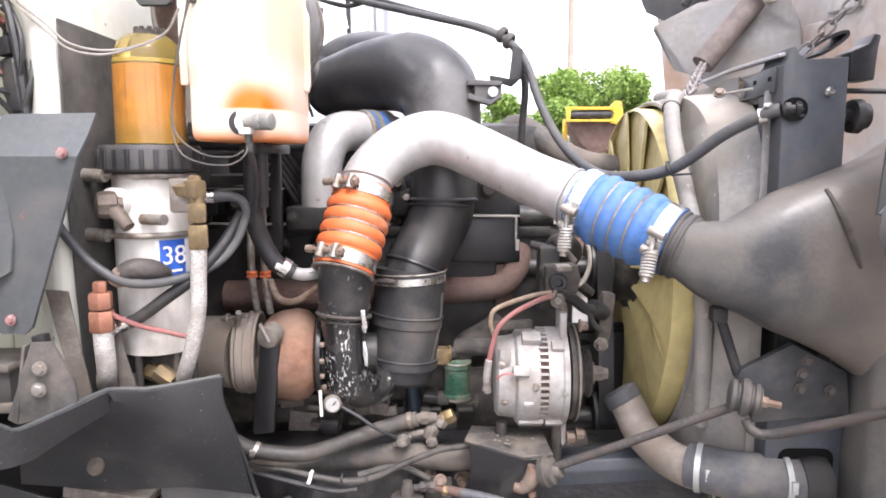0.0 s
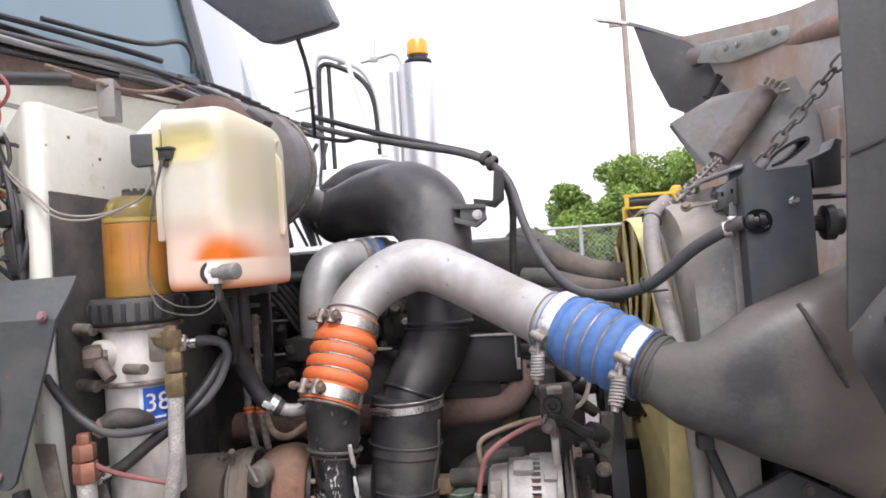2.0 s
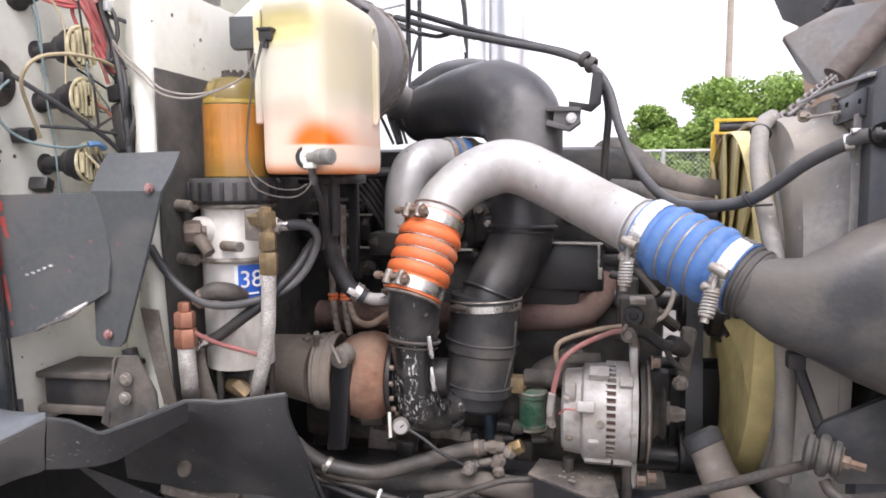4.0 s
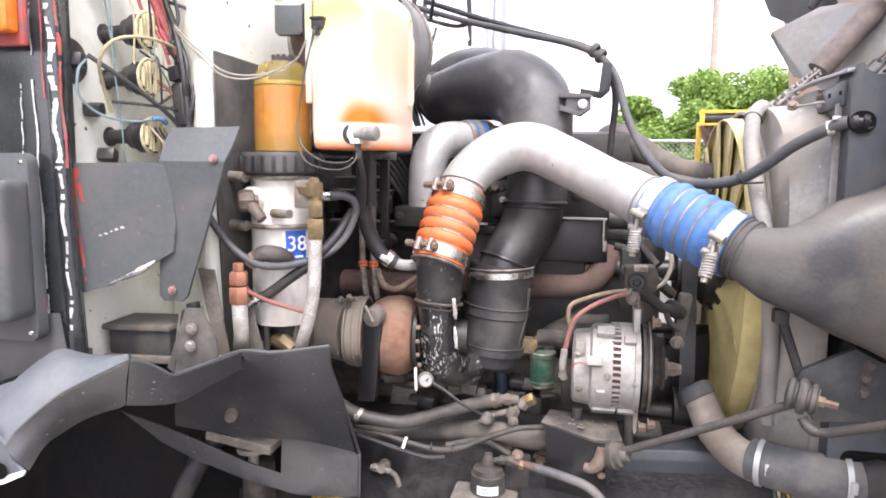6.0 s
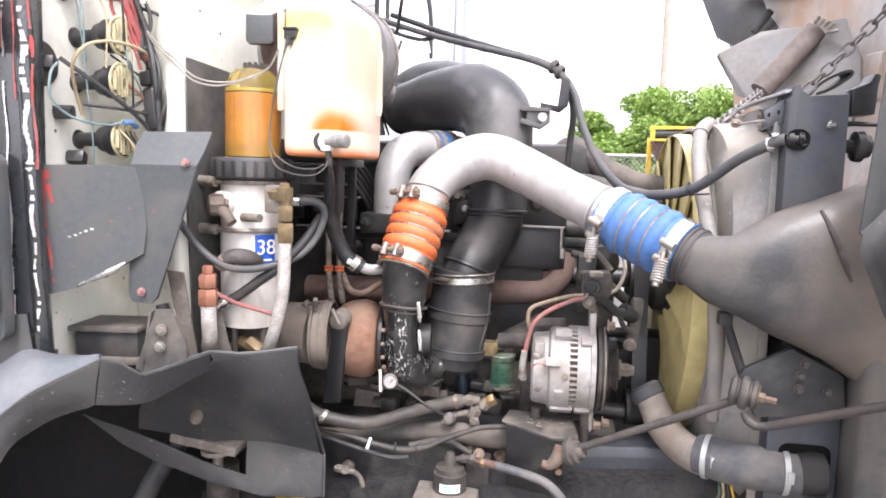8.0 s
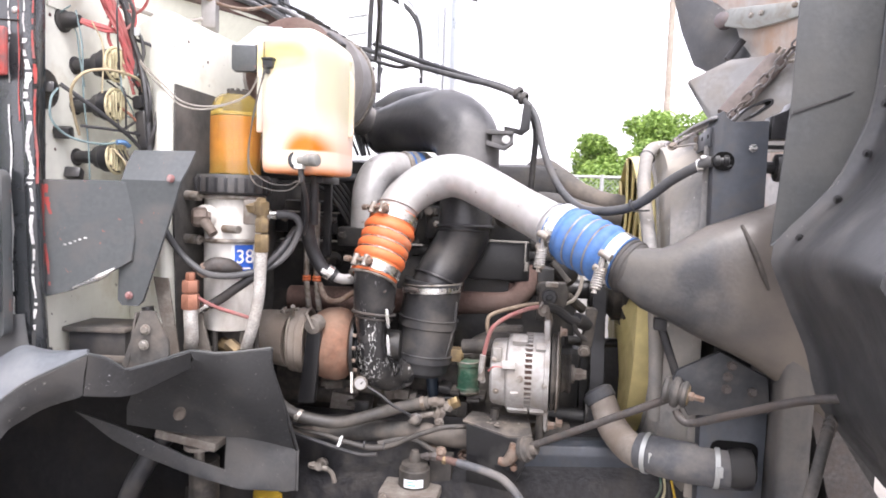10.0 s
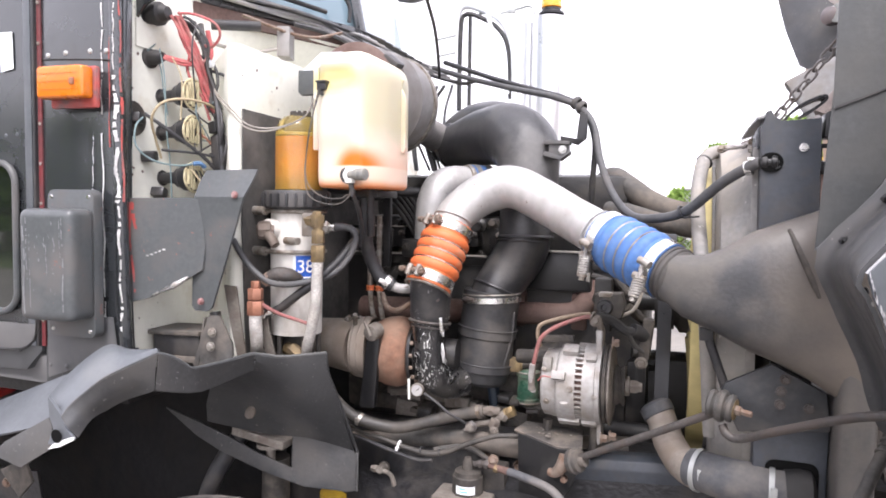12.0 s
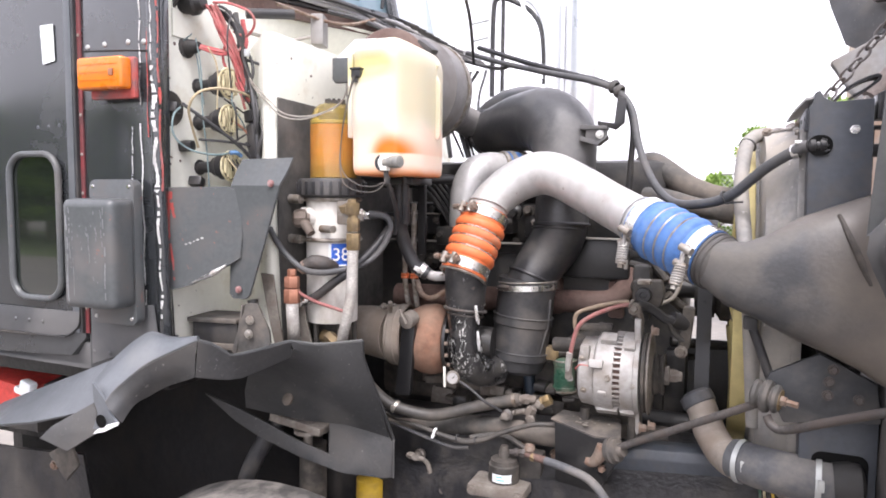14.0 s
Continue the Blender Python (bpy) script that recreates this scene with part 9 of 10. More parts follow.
lathe(bm, (-0.172, 1.058, 1.120), (0.25, -1, 0.1), [(0, 0.012), (0.003, 0.0145), (0.012, 0.0145), (0.014, 0.0125)], 24)
part("case", bm, "grimy_alloy", dip)
bm = bmnew()
lathe(bm, (-0.1685, 1.0435, 1.1215), (0.25, -1, 0.1), [(0, 0.0112), (0.001, 0.0112)], 24)
part("dial", bm, "pale_hose", dip)
bm = bmnew()
rod(bm, (-0.168, 1.0422, 1.1215), (-0.163, 1.0415, 1.127), 0.0009, 6)
part("needle", bm, "black_wire", dip)
bm = bmnew()
tube(bm, [(-0.158, 1.055, 1.114), (-0.13, 1.052, 1.100), (-0.10, 1.050, 1.080), (-0.068, 1.062, 1.060)], 0.0030, 10, 4)
part("tube", bm, "black_rubber", dip)
bm = bmnew()
rod(bm, (-0.1895, 1.05, 1.142), (-0.188, 1.05, 1.100), 0.0028, 10)
part("stem", bm, "gauge_white", dip)
bm = bmnew()
tube(bm, [(-0.40, 1.12, 0.985), (-0.20, 1.11, 1.000), (-0.078, 1.10, 1.014), (0.04, 1.09, 1.013), (0.10, 1.11, 1.02), (0.25, 1.13, 1.03)], 0.021, 18, 4)
solid("cross_tube", bm, "dusty_hose", "grimy steel tube along the frame rail", "tube", (-0.1, 1.125, 0.98))
loom = thing("wiring_loom", "dusty black wiring loom along the rail", "wiring", (-0.1, 1.045, 1.0))
bm = bmnew()
tube(bm, [(-0.33, 1.06, 1.022), (-0.298, 1.05, 1.014), (-0.25, 1.042, 1.012), (-0.19, 1.04, 1.000), (-0.141, 1.04, 0.994), (-0.098, 1.04, 1.004), (-0.06, 1.04, 1.023), (-0.02, 1.042, 1.040), (0.01, 1.045, 1.049), (0.050, 1.060, 1.048)], [0.004, 0.004, 0.0045, 0.0055, 0.0065, 0.006, 0.0052, 0.005, 0.005, 0.005], 12, 6)
part("sleeve", bm, "oily_hose", loom)
bm = bmnew()
tube(bm, [(-0.33, 1.05, 1.008), (-0.298, 1.045, 1.005), (-0.235, 1.04, 0.992), (-0.17, 1.04, 0.978), (-0.13, 1.04, 0.982)], 0.004, 8, 5)
part("wire", bm, "black_wire", loom)
bm = bmnew()
ring(bm, (-0.205, 1.040, 1.004), (1, 0, -0.2), 0.0062, 0.0028)
box(bm, (-0.207, 1.033, 0.997), (0.006, 0.004, 0.009), (0, 20, 0), 0.001)
part("zip_tie", bm, "decal_white", loom, "white zip tie")
for x in (-0.115, -0.155):
    bm = bmnew()
    ring(bm, (x, 1.04, 0.999), (1, 0, 0.1), 0.0065, 0.0018)
    part("tie", bm, "black_wire", loom)
bm = bmnew()
tube(bm, [(-0.13, 1.05, 1.0), (-0.08, 1.055, 1.012), (-0.045, 1.06, 1.006), (-0.015, 1.06, 0.99)], 0.0055, 8, 5)
part("branch", bm, "dusty_hose", loom)

av = thing("air_valve", "grimy air valve with a white and teal label", "valve", (-0.05, 1.02, 0.9))
bm = bmnew()
lathe(bm, (-0.048, 1.022, 0.935), (0, 0, 1), [(0, 0.029), (0.002, 0.031), (0.034, 0.030), (0.036, 0.027), (0.044, 0.026), (0.047, 0.011), (0.060, 0.0105), (0.064, 0.008), (0.070, 0.007)], 28)
part("body", bm, "engine_grime", av)
bm = bmnew()
box(bm, (-0.052, 1.012, 0.925), (0.115, 0.075, 0.022), bevel=0.006)
part("flange", bm, "grimy_alloy", av)
for x in (-0.098, -0.006):
    bm = bmnew()
    bolt(bm, (x, 0.976, 0.925), (0, -1, 0), 0.008, 0.006)
    part("bolt", bm, "grimy_alloy", av)
bm = bmnew()
box(bm, (-0.052, 1.015, 0.885), (0.09, 0.07, 0.06), bevel=0.01)
part("base", bm, "engine_grime", av)
bm = bmnew()
for k in range(6):
    a0, a1 = radians(242 + k * 12), radians(242 + (k + 1) * 12)
    q = [Vector((-0.048 + math.cos(a) * 0.0316, 1.022 + math.sin(a) * 0.0316, z)) for a, z in ((a0, 0.941), (a1, 0.941), (a1, 0.957), (a0, 0.957))]
    bm.faces.new([bm.verts.new(v) for v in q])
part("label_plate", bm, "label_white", av, "white label")
for z, w in ((0.951, 3), (0.945, 4)):
    bm = bmnew()
    for k in range(w):
        a0, a1 = radians(256 + k * 8), radians(256 + (k + 1) * 8)
        q = [Vector((-0.048 + math.cos(a) * 0.032, 1.022 + math.sin(a) * 0.032, zz)) for a, zz in ((a0, z), (a1, z), (a1, z + 0.0028), (a0, z + 0.0028))]
        bm.faces.new([bm.verts.new(v) for v in q])
    part("bar", bm, "label_teal", av)
bm = bmnew()
box(bm, (-0.05, 0.9795, 0.893), (0.05, 0.002, 0.014))
part("lower_label", bm, "label_white", av)
bm = bmnew()
box(bm, (0.0, 1.058, 0.945), (0.045, 0.04, 0.085), bevel=0.004)
part("side_block", bm, "engine_grime", av)
bm = bmnew()
rod(bm, (-0.048, 1.03, 0.988), (-0.012, 1.022, 0.998), 0.0055, 10)
hex_fitting(bm, (-0.028, 1.026, 0.993), (-0.019, 1.024, 0.996), 0.0085)
hex_fitting(bm, (-0.013, 1.022, 0.997), (-0.004, 1.02, 0.996), 0.0095)
part("inlet_fitting", bm, "dark_nut", av)
bm = bmnew()
rod(bm, (-0.010, 1.022, 0.996), (0.008, 1.018, 1.010), 0.0042, 8)
bolt(bm, (0.004, 1.020, 1.008), (0.1, -1, 0.2), 0.0075, 0.006)
part("elbow", bm, "rusty_bolt", av)
bm = bmnew()
hex_fitting(bm, (0.008, 1.016, 0.994), (0.016, 1.015, 0.992), 0.0085)
part("union_nut", bm, "brass", av)
airline = thing("air_line", "grey rubber air line with a copper ferrule", "air line", (0.08, 1.01, 0.97))
bm = bmnew()
tube(bm, [(-0.006, 1.02, 0.996), (0.020, 1.014, 0.994), (0.042, 1.008, 0.993)], [0.005, 0.0072, 0.0075], 12, 3)
part("ferrule", bm, "rust_dark", airline)
bm = bmnew()
tube(bm, [(0.038, 1.009, 0.993), (0.065, 1.0, 0.992), (0.100, 0.99, 0.988), (0.130, 0.98, 0.980), (0.158, 0.97, 0.955), (0.175, 0.97, 0.92), (0.185, 0.97, 0.86)], 0.0080, 14, 6)
part("hose", bm, "grey_hose", airline)
drainf = thing("rail_fitting", "rusty fitting with a short bent tube on the rail", "fitting", (-0.25, 1.07, 0.91))
bm = bmnew()
lathe(bm, (-0.257, 1.085, 0.933), (0, -1, 0.1), [(0, 0.012), (0.010, 0.0125), (0.013, 0.009), (0.03, 0.008)], 14)
hex_fitting(bm, (-0.276, 1.065, 0.935), (-0.264, 1.062, 0.935), 0.008)
rod(bm, (-0.280, 1.064, 0.935), (-0.238, 1.060, 0.932), 0.0055, 10)
part("elbow", bm, "grimy_alloy", drainf)
bm = bmnew()
tube(bm, [(-0.240, 1.060, 0.932), (-0.228, 1.055, 0.927), (-0.220, 1.05, 0.912), (-0.214, 1.05, 0.890), (-0.200, 1.05, 0.880)], 0.005, 10, 5)
part("tube", bm, "dusty_hose", drainf)
bm = bmnew()
lathe(bm, (-0.192, 1.09, 0.876), (0.1, -1, 0.1), [(0, 0.013), (0.03, 0.013), (0.034, 0.010), (0.05, 0.008)], 14)
part("plug", bm, "dark_nut", drainf)
# plate with edge on the rail
rp = thing("rail_gusset", "black bolted gusset plate on the rail", "plate", (0.35, 1.04, 0.95))
# near-black face colour paints the shaded inside of the boxed gusset
bm = bmnew()
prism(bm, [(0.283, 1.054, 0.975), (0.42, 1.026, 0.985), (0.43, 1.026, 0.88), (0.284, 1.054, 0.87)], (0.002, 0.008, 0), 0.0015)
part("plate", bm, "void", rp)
bm = bmnew()
prism(bm, [(0.278, 1.052, 0.984), (0.42, 1.022, 0.994), (0.42, 1.022, 0.984), (0.284, 1.052, 0.975)], (0.0, 0.012, 0), 0.001)
prism(bm, [(0.278, 1.052, 0.984), (0.285, 1.052, 0.975), (0.286, 1.052, 0.87), (0.279, 1.052, 0.87)], (0.0, 0.012, 0), 0.001)
part("rim", bm, "frame_paint", rp)
bm = bmnew()
rod(bm, (0.279, 1.0505, 0.984), (0.42, 1.0205, 0.994), 0.0016, 6)
rod(bm, (0.279, 1.0505, 0.984), (0.280, 1.0505, 0.87), 0.0022, 6)
part("worn_lit_edge", bm, "shroud_plastic", rp, "bare worn edge")
for p in ((0.332, 1.040, 0.957), (0.30, 1.047, 0.90)):
    bm = bmnew()
    bolt(bm, p, (-0.3, -1, 0), 0.009, 0.010)
    part("bolt", bm, "rusty_bolt", rp)
for k, m in enumerate(("green_paint", "cream_plastic", "black_wire", "yellow_paint")):
    bm = bmnew()
    tube(bm, [(0.405 + 0.006 * k, 0.985, 1.03), (0.408 + 0.007 * k, 0.97, 1.0), (0.40 + 0.012 * k, 0.98, 0.97), (0.39 + 0.015 * k, 1.0, 0.93)], 0.0022, 6, 5)
    solid("harness_wire", bm, m, "thin coloured wire under the lower hose", "wire", (0.41, 0.98, 1.0), group="harness wires")
# ---- engine front: belt, pulleys, brackets, cables ----
belt = thing("fan_belt", "black rubber fan belt", "belt", (0.305, 1.3, 1.2))
bm = bmnew()
pts = []
for c, r, a0, a1 in (((1.26, 1.02), 0.055, 150, 360), ((1.34, 1.40), 0.05, 0, 175)):
    for k in range(9):
        a = radians(a0 + (a1 - a0) * k / 8)
        pts.append((c[0] + math.cos(a) * r, c[1] + math.sin(a) * r))
pa = [bm.verts.new((0.292, y, z)) for y, z in pts]
pb = [bm.verts.new((0.320, y, z)) for y, z in pts]
fs = []
for k in range(len(pts)):
    fs.append(bm.faces.new((pa[k], pa[(k + 1) % len(pts)], pb[(k + 1) % len(pts)], pb[k])))
bmesh.ops.recalc_face_normals(bm, faces=fs)
bmesh.ops.solidify(bm, geom=fs, thickness=0.006)
part("band", bm, "pure_black", belt)
for (y, z), r, nm in (((1.26, 1.02), 0.054, "lower_pulley"), ((1.34, 1.40), 0.049, "upper_pulley"), ((1.33, 1.30), 0.06, "fan_pulley")):
    bm = bmnew()
    lathe(bm, (0.285 if r < 0.07 else 0.27, y, z), (1, 0, 0), [(0, r * 0.4), (0.0, r), (0.006, r), (0.02, r * 0.93), (0.034, r), (0.04, r), (0.04, r * 0.3)], 32)
    lathe(bm, (0.15, y, z), (1, 0, 0), [(0, 0.022), (0.30 if r > 0.07 else 0.17, 0.022)], 16)
    part(nm, bm, "engine_paint", belt)
bm = bmnew()
box(bm, (0.25, 1.36, 1.08), (0.05, 0.12, 0.18), bevel=0.02)
part("front_cover", bm, "engine_paint", engine)
# added dark sheet that hides bright ground where only shade belongs
bm = bmnew()
prism(bm, [(0.22, 1.33, 1.172), (0.375, 1.33, 1.172), (0.40, 1.33, 1.10), (0.42, 1.33, 0.55), (0.15, 1.33, 0.55)], (0, 0.05, 0), 0.006)
part("shade_backing", bm, "engine_paint", engine)
bm = bmnew()
box(bm, (0.20, 1.40, 1.36), (0.10, 0.14, 0.09), bevel=0.025)
part("thermostat_housing", bm, "engine_paint", engine)
bm = bmnew()
rod(bm, (0.24, 1.30, 1.185), (0.36, 1.34, 1.178), 0.011, 12)
rod(bm, (0.24, 1.32, 1.150), (0.36, 1.36, 1.146), 0.008, 12)
part("adjuster_rod", bm, "engine_paint", engine)
bm = bmnew()
lathe(bm, (0.222, 1.27, 1.345), (0.05, -1, 0), [(0, 0.03), (0.02, 0.033), (0.05, 0.03), (0.055, 0.015)], 22)
part("thermostat_cap", bm, "engine_paint", engine)
bm = bmnew()
box(bm, (0.188, 1.19, 1.305), (0.035, 0.05, 0.11), bevel=0.006)
part("adjusting_arm", bm, "engine_paint", engine)
bm = bmnew()
lathe(bm, (0.184, 1.163, 1.318), (0, -1, 0.1), [(0, 0.014), (0.006, 0.016), (0.012, 0.012), (0.013, 0.005)], 16)
part("arm_bolt", bm, "engine_grime", engine)
for a, b, r in (((0.20, 1.20, 1.37), (0.235, 1.19, 1.33), 0.008), ((0.16, 1.21, 1.36), (0.20, 1.20, 1.352), 0.007), ((0.235, 1.20, 1.30), (0.27, 1.22, 1.27), 0.010)):
    bm = bmnew()
    rod(bm, a, b, r, 10)
    part("stud", bm, "engine_grime", engine)
bm = bmnew()
tube(bm, [(0.20, 1.21, 1.40), (0.245, 1.2, 1.385), (0.262, 1.19, 1.34), (0.25, 1.18, 1.30), (0.225, 1.17, 1.285)], 0.004, 8, 6)
solid("sensor_cable", bm, "grey_wire", "thin looped sensor cable by the belt", "cable", (0.25, 1.19, 1.34))
bm = bmnew()
tube(bm, [(0.196, 1.07, 1.245), (0.199, 1.068, 1.268), (0.195, 1.062, 1.285)], [0.007, 0.007, 0.006], 10, 4)
bolt(bm, (0.188, 1.060, 1.289), (-0.1, -1, 0.2), 0.0075, 0.008)
ring(bm, (0.188, 1.062, 1.289), (-0.1, -1, 0.2), 0.009, 0.003)
ring(bm, (0.181, 1.062, 1.298), (1, 0, -0.5), 0.007, 0.0025)
part("upper_lug", bm, "grimy_alloy", alternator)
for pts, r, m, lab in (([(0.078, 1.02, 1.197), (0.085, 1.02, 1.233), (0.095, 1.02, 1.259), (0.120, 1.03, 1.278), (0.159, 1.05, 1.293), (0.182, 1.06, 1.297)], 0.0040, "dull_red_cable", "faded red battery cable of the alternator"),
                       ([(0.088, 1.04, 1.235), (0.082, 1.04, 1.255), (0.085, 1.04, 1.275), (0.105, 1.05, 1.285), (0.147, 1.06, 1.297), (0.178, 1.062, 1.302)], 0.0038, "tan_cable", "dirty tan cable of the alternator"),
                       ([(0.190, 1.07, 1.297), (0.215, 1.09, 1.287), (0.240, 1.10, 1.268), (0.262, 1.115, 1.262)], 0.0095, "black_wire", "black cable end behind the alternator"),
                       ([(0.246, 1.10, 1.262), (0.256, 1.11, 1.240), (0.276, 1.12, 1.224)], 0.005, "black_wire", "thin black cable below the rubber boot")):
    bm = bmnew()
    tube(bm, pts, r, 10, 6)
    solid("alternator_cable", bm, m, lab, "cable", pts[0])
castb = thing("belt_bracket", "black cast bracket with a socket bolt above the alternator", "bracket", (0.2, 1.12, 1.31))
bm = bmnew()
prism(bm, [(0.176, 1.125, 1.333), (0.229, 1.125, 1.336), (0.236, 1.125, 1.312), (0.230, 1.125, 1.287), (0.205, 1.125, 1.280), (0.177, 1.125, 1.292)], (0, 0.04, 0), 0.005)
part("plate", bm, "engine_grime", castb)
bm = bmnew()
lathe(bm, (0.197, 1.126, 1.307), (0, -1, 0.05), [(0, 0.016), (0.010, 0.0155), (0.012, 0.013), (0.012, 0.007), (0.006, 0.006)], 24)
part("socket_bolt", bm, "black_plastic", castb)
bm = bmnew()
box(bm, (0.201, 1.10, 1.336), (0.024, 0.03, 0.008), bevel=0.002)
part("pad", bm, "dull_steel", castb)
bm = bmnew()
box(bm, (0.278, 1.13, 1.250), (0.022, 0.03, 0.08), (0, 6, 0), 0.006)
part("side_arm", bm, "engine_grime", castb)
bm = bmnew()
bolt(bm, (0.270, 1.115, 1.204), (0, -1, 0), 0.009, 0.010)
part("arm_bolt", bm, "grimy_alloy", castb)
bm = bmnew()
box(bm, (0.118, 1.065, 1.249), (0.062, 0.02, 0.012), (0, -4, 0), 0.003)
part("top_bar", bm, "engine_grime", alternator)
bm = bmnew()
rod(bm, (0.028, 1.115, 1.197), (0.092, 1.10, 1.203), 0.0145, 16)
part("rear_pipe", bm, "engine_grime", alternator)
bm = bmnew()
lathe(bm, (0.252, 1.11, 1.268), (0.8, 0.6, -0.4), [(0, 0.014), (0.03, 0.016), (0.034, 0.008)], 16)
solid("cable_boot", bm, "black_rubber", "black rubber boot on a cable end", "cable boot", (0.25, 1.11, 1.26))
bm = bmnew()
tube(bm, [(0.080, 1.020, 1.202), (0.077, 1.021, 1.180), (0.075, 1.024, 1.154)], [0.0042, 0.0055, 0.0065], 10, 5)
part("terminal_lug", bm, "grimy_alloy", alternator)
bm = bmnew()
tube(bm, [(0.090, 1.012, 1.176), (0.10, 1.004, 1.187), (0.116, 1.003, 1.187)], 0.0016, 6, 4)
part("brush_wire", bm, "red_wire", alternator)
bm = bmnew()
rod(bm, (0.10, 1.06, 1.03), (0.102, 1.06, 1.09), 0.009, 10)
part("foot", bm, "engine_grime", alternator)
bm = bmnew()
rod(bm, (0.19, 1.06, 1.03), (0.192, 1.06, 1.09), 0.009, 10)
part("foot", bm, "engine_grime", alternator)
gf = thing("fuel_primer", "green painted fuel primer cup under a brass fitting", "fuel primer", (0.028, 1.2, 1.07))
bm = bmnew()
lathe(bm, (0.029, 1.205, 1.072), (0, 0, 1), [(0, 0.02), (0.004, 0.0255), (0.014, 0.0255), (0.016, 0.023), (0.062, 0.023), (0.064, 0.026), (0.075, 0.026), (0.078, 0.02)], 28)
part("cup", bm, "green_paint", gf)
for z in (1.078, 1.145):
    bm = bmnew()
    ring(bm, (0.029, 1.205, z), (0, 0, 1), 0.0258, 0.002)
    part("band", bm, "dull_steel", gf)
bm = bmnew()
tube(bm, [(0.035, 1.22, 1.15), (0.045, 1.22, 1.172), (0.075, 1.23, 1.185), (0.11, 1.25, 1.20)], [0.02, 0.023, 0.026, 0.028], 14, 4)
part("neck", bm, "engine_grime", gf)
bm = bmnew()
box(bm, (-0.004, 1.195, 1.160), (0.036, 0.03, 0.028), (0, 3, 8), 0.003)
ring(bm, (0.016, 1.197, 1.161), (1, 0.1, 0), 0.0135, 0.003)
part("brass_block", bm, "brass", gf)
bm = bmnew()
rod(bm, (0.01, 1.197, 1.16), (0.04, 1.21, 1.165), 0.011, 10)
part("stub", bm, "engine_grime", gf)
bm = bmnew()
box(bm, (0.05, 1.285, 1.09), (0.07, 0.10, 0.07), bevel=0.015)
part("pump_body", bm, "engine_grime", gf)
bm = bmnew()
tube(bm, [(-0.065, 1.24, 1.14), (-0.056, 1.225, 1.10), (-0.046, 1.22, 1.04)], 0.013, 12, 4)
solid("blue_hose", bm, "dark_blue", "dark blue rubber hose under the boot", "hose", (-0.055, 1.22, 1.08))
# fuel lines and brackets on the block side
rnd = random.Random(8)
for k in range(5):
    y = 1.30 + 0.01 * k
    bm = bmnew()
    z = 1.47 + 0.012 * k
    tube(bm, [(-0.46, y, z + 0.05), (-0.36, y, z + 0.045), (-0.30, y - 0.02, z), (-0.27, y, z - 0.06), (-0.27, 1.36, z - 0.09)], 0.005, 8, 5)
    solid("injection_line", bm, "engine_paint", "black steel injection line on the engine", "tube", (-0.36, y, z), group="injection lines")
bm = bmnew()
tube(bm, [(-0.62, 1.22, 1.545), (-0.40, 1.22, 1.54), (-0.25, 1.27, 1.535)], 0.012, 12, 4)
solid("fuel_rail_hose", bm, "black_rubber", "black hose behind the tank", "hose", (-0.4, 1.22, 1.54))
for k in range(22):
    bm = bmnew()
    x, z = rnd.uniform(-0.46, 0.12), rnd.choice([1.335, 1.345, 1.42, 1.46])
    s = rnd.uniform(0.012, 0.03)
    lathe(bm, (x, 1.33, z), (0, -1, rnd.uniform(-0.2, 0.2)), [(0, s), (0.02, s), (0.024, s * 0.6), (0.035, s * 0.5)], rnd.choice([6, 12]))
    part("fitting", bm, rnd.choice(["engine_paint", "engine_paint", "engine_grime"]), engine)
# pale strip that paints the highlight on the head's top edge
bm = bmnew()
prism(bm, [(-0.47, 1.33, 1.376), (-0.27, 1.33, 1.378), (-0.27, 1.33, 1.372), (-0.47, 1.33, 1.370)], (0, 0.01, 0))
part("ledge_highlight", bm, "grimy_alloy", engine)

# ---- far side of the truck ----
far_mirror = thing("far_side_mirror", "white framed mirror on the far side of the truck", "mirror", (-0.5, 2.54, 2.0))
bm = bmnew()
tube(bm, [(-0.615, 2.54, 1.90), (-0.612, 2.54, 2.25), (-0.60, 2.54, 2.34), (-0.56, 2.54, 2.362), (-0.48, 2.54, 2.332), (-0.41, 2.54, 2.285), (-0.365, 2.54, 2.20), (-0.350, 2.54, 2.08), (-0.350, 2.54, 1.95)], 0.016, 12, 6)
part("frame_tube", bm, "truck_white", far_mirror)
bm = bmnew()
tube(bm, [(-0.590, 2.535, 1.92), (-0.588, 2.535, 2.25), (-0.57, 2.535, 2.322), (-0.50, 2.535, 2.305), (-0.42, 2.535, 2.25), (-0.378, 2.535, 2.16), (-0.366, 2.535, 1.96)], 0.010, 8, 6)
part("gasket", bm, "black_rubber", far_mirror)
bm = bmnew()
rod(bm, (-0.548, 2.54, 1.92), (-0.548, 2.54, 2.32), 0.009, 8)
part("divider", bm, "black_rubber", far_mirror)
bm = bmnew()
rod(bm, (-0.47, 2.53, 2.32), (-0.375, 2.53, 1.98), 0.010, 8)
part("brace", bm, "truck_white", far_mirror)
bm = bmnew()
tube(bm, [(-0.51, 2.54, 2.325), (-0.42, 2.54, 2.318), (-0.33, 2.52, 2.325), (-0.285, 2.50, 2.325), (-0.262, 2.50, 2.30), (-0.256, 2.50, 2.22), (-0.252, 2.50, 1.95)], 0.006, 8, 6)
part("arm", bm, "galvanised", far_mirror)
bm = bmnew()
box(bm, (-0.365, 2.53, 2.322), (0.03, 0.02, 0.022), bevel=0.003)
rod(bm, (-0.36, 2.53, 2.33), (-0.36, 2.53, 2.385), 0.003, 6)
part("arm_clamp", bm, "galvanised", far_mirror)
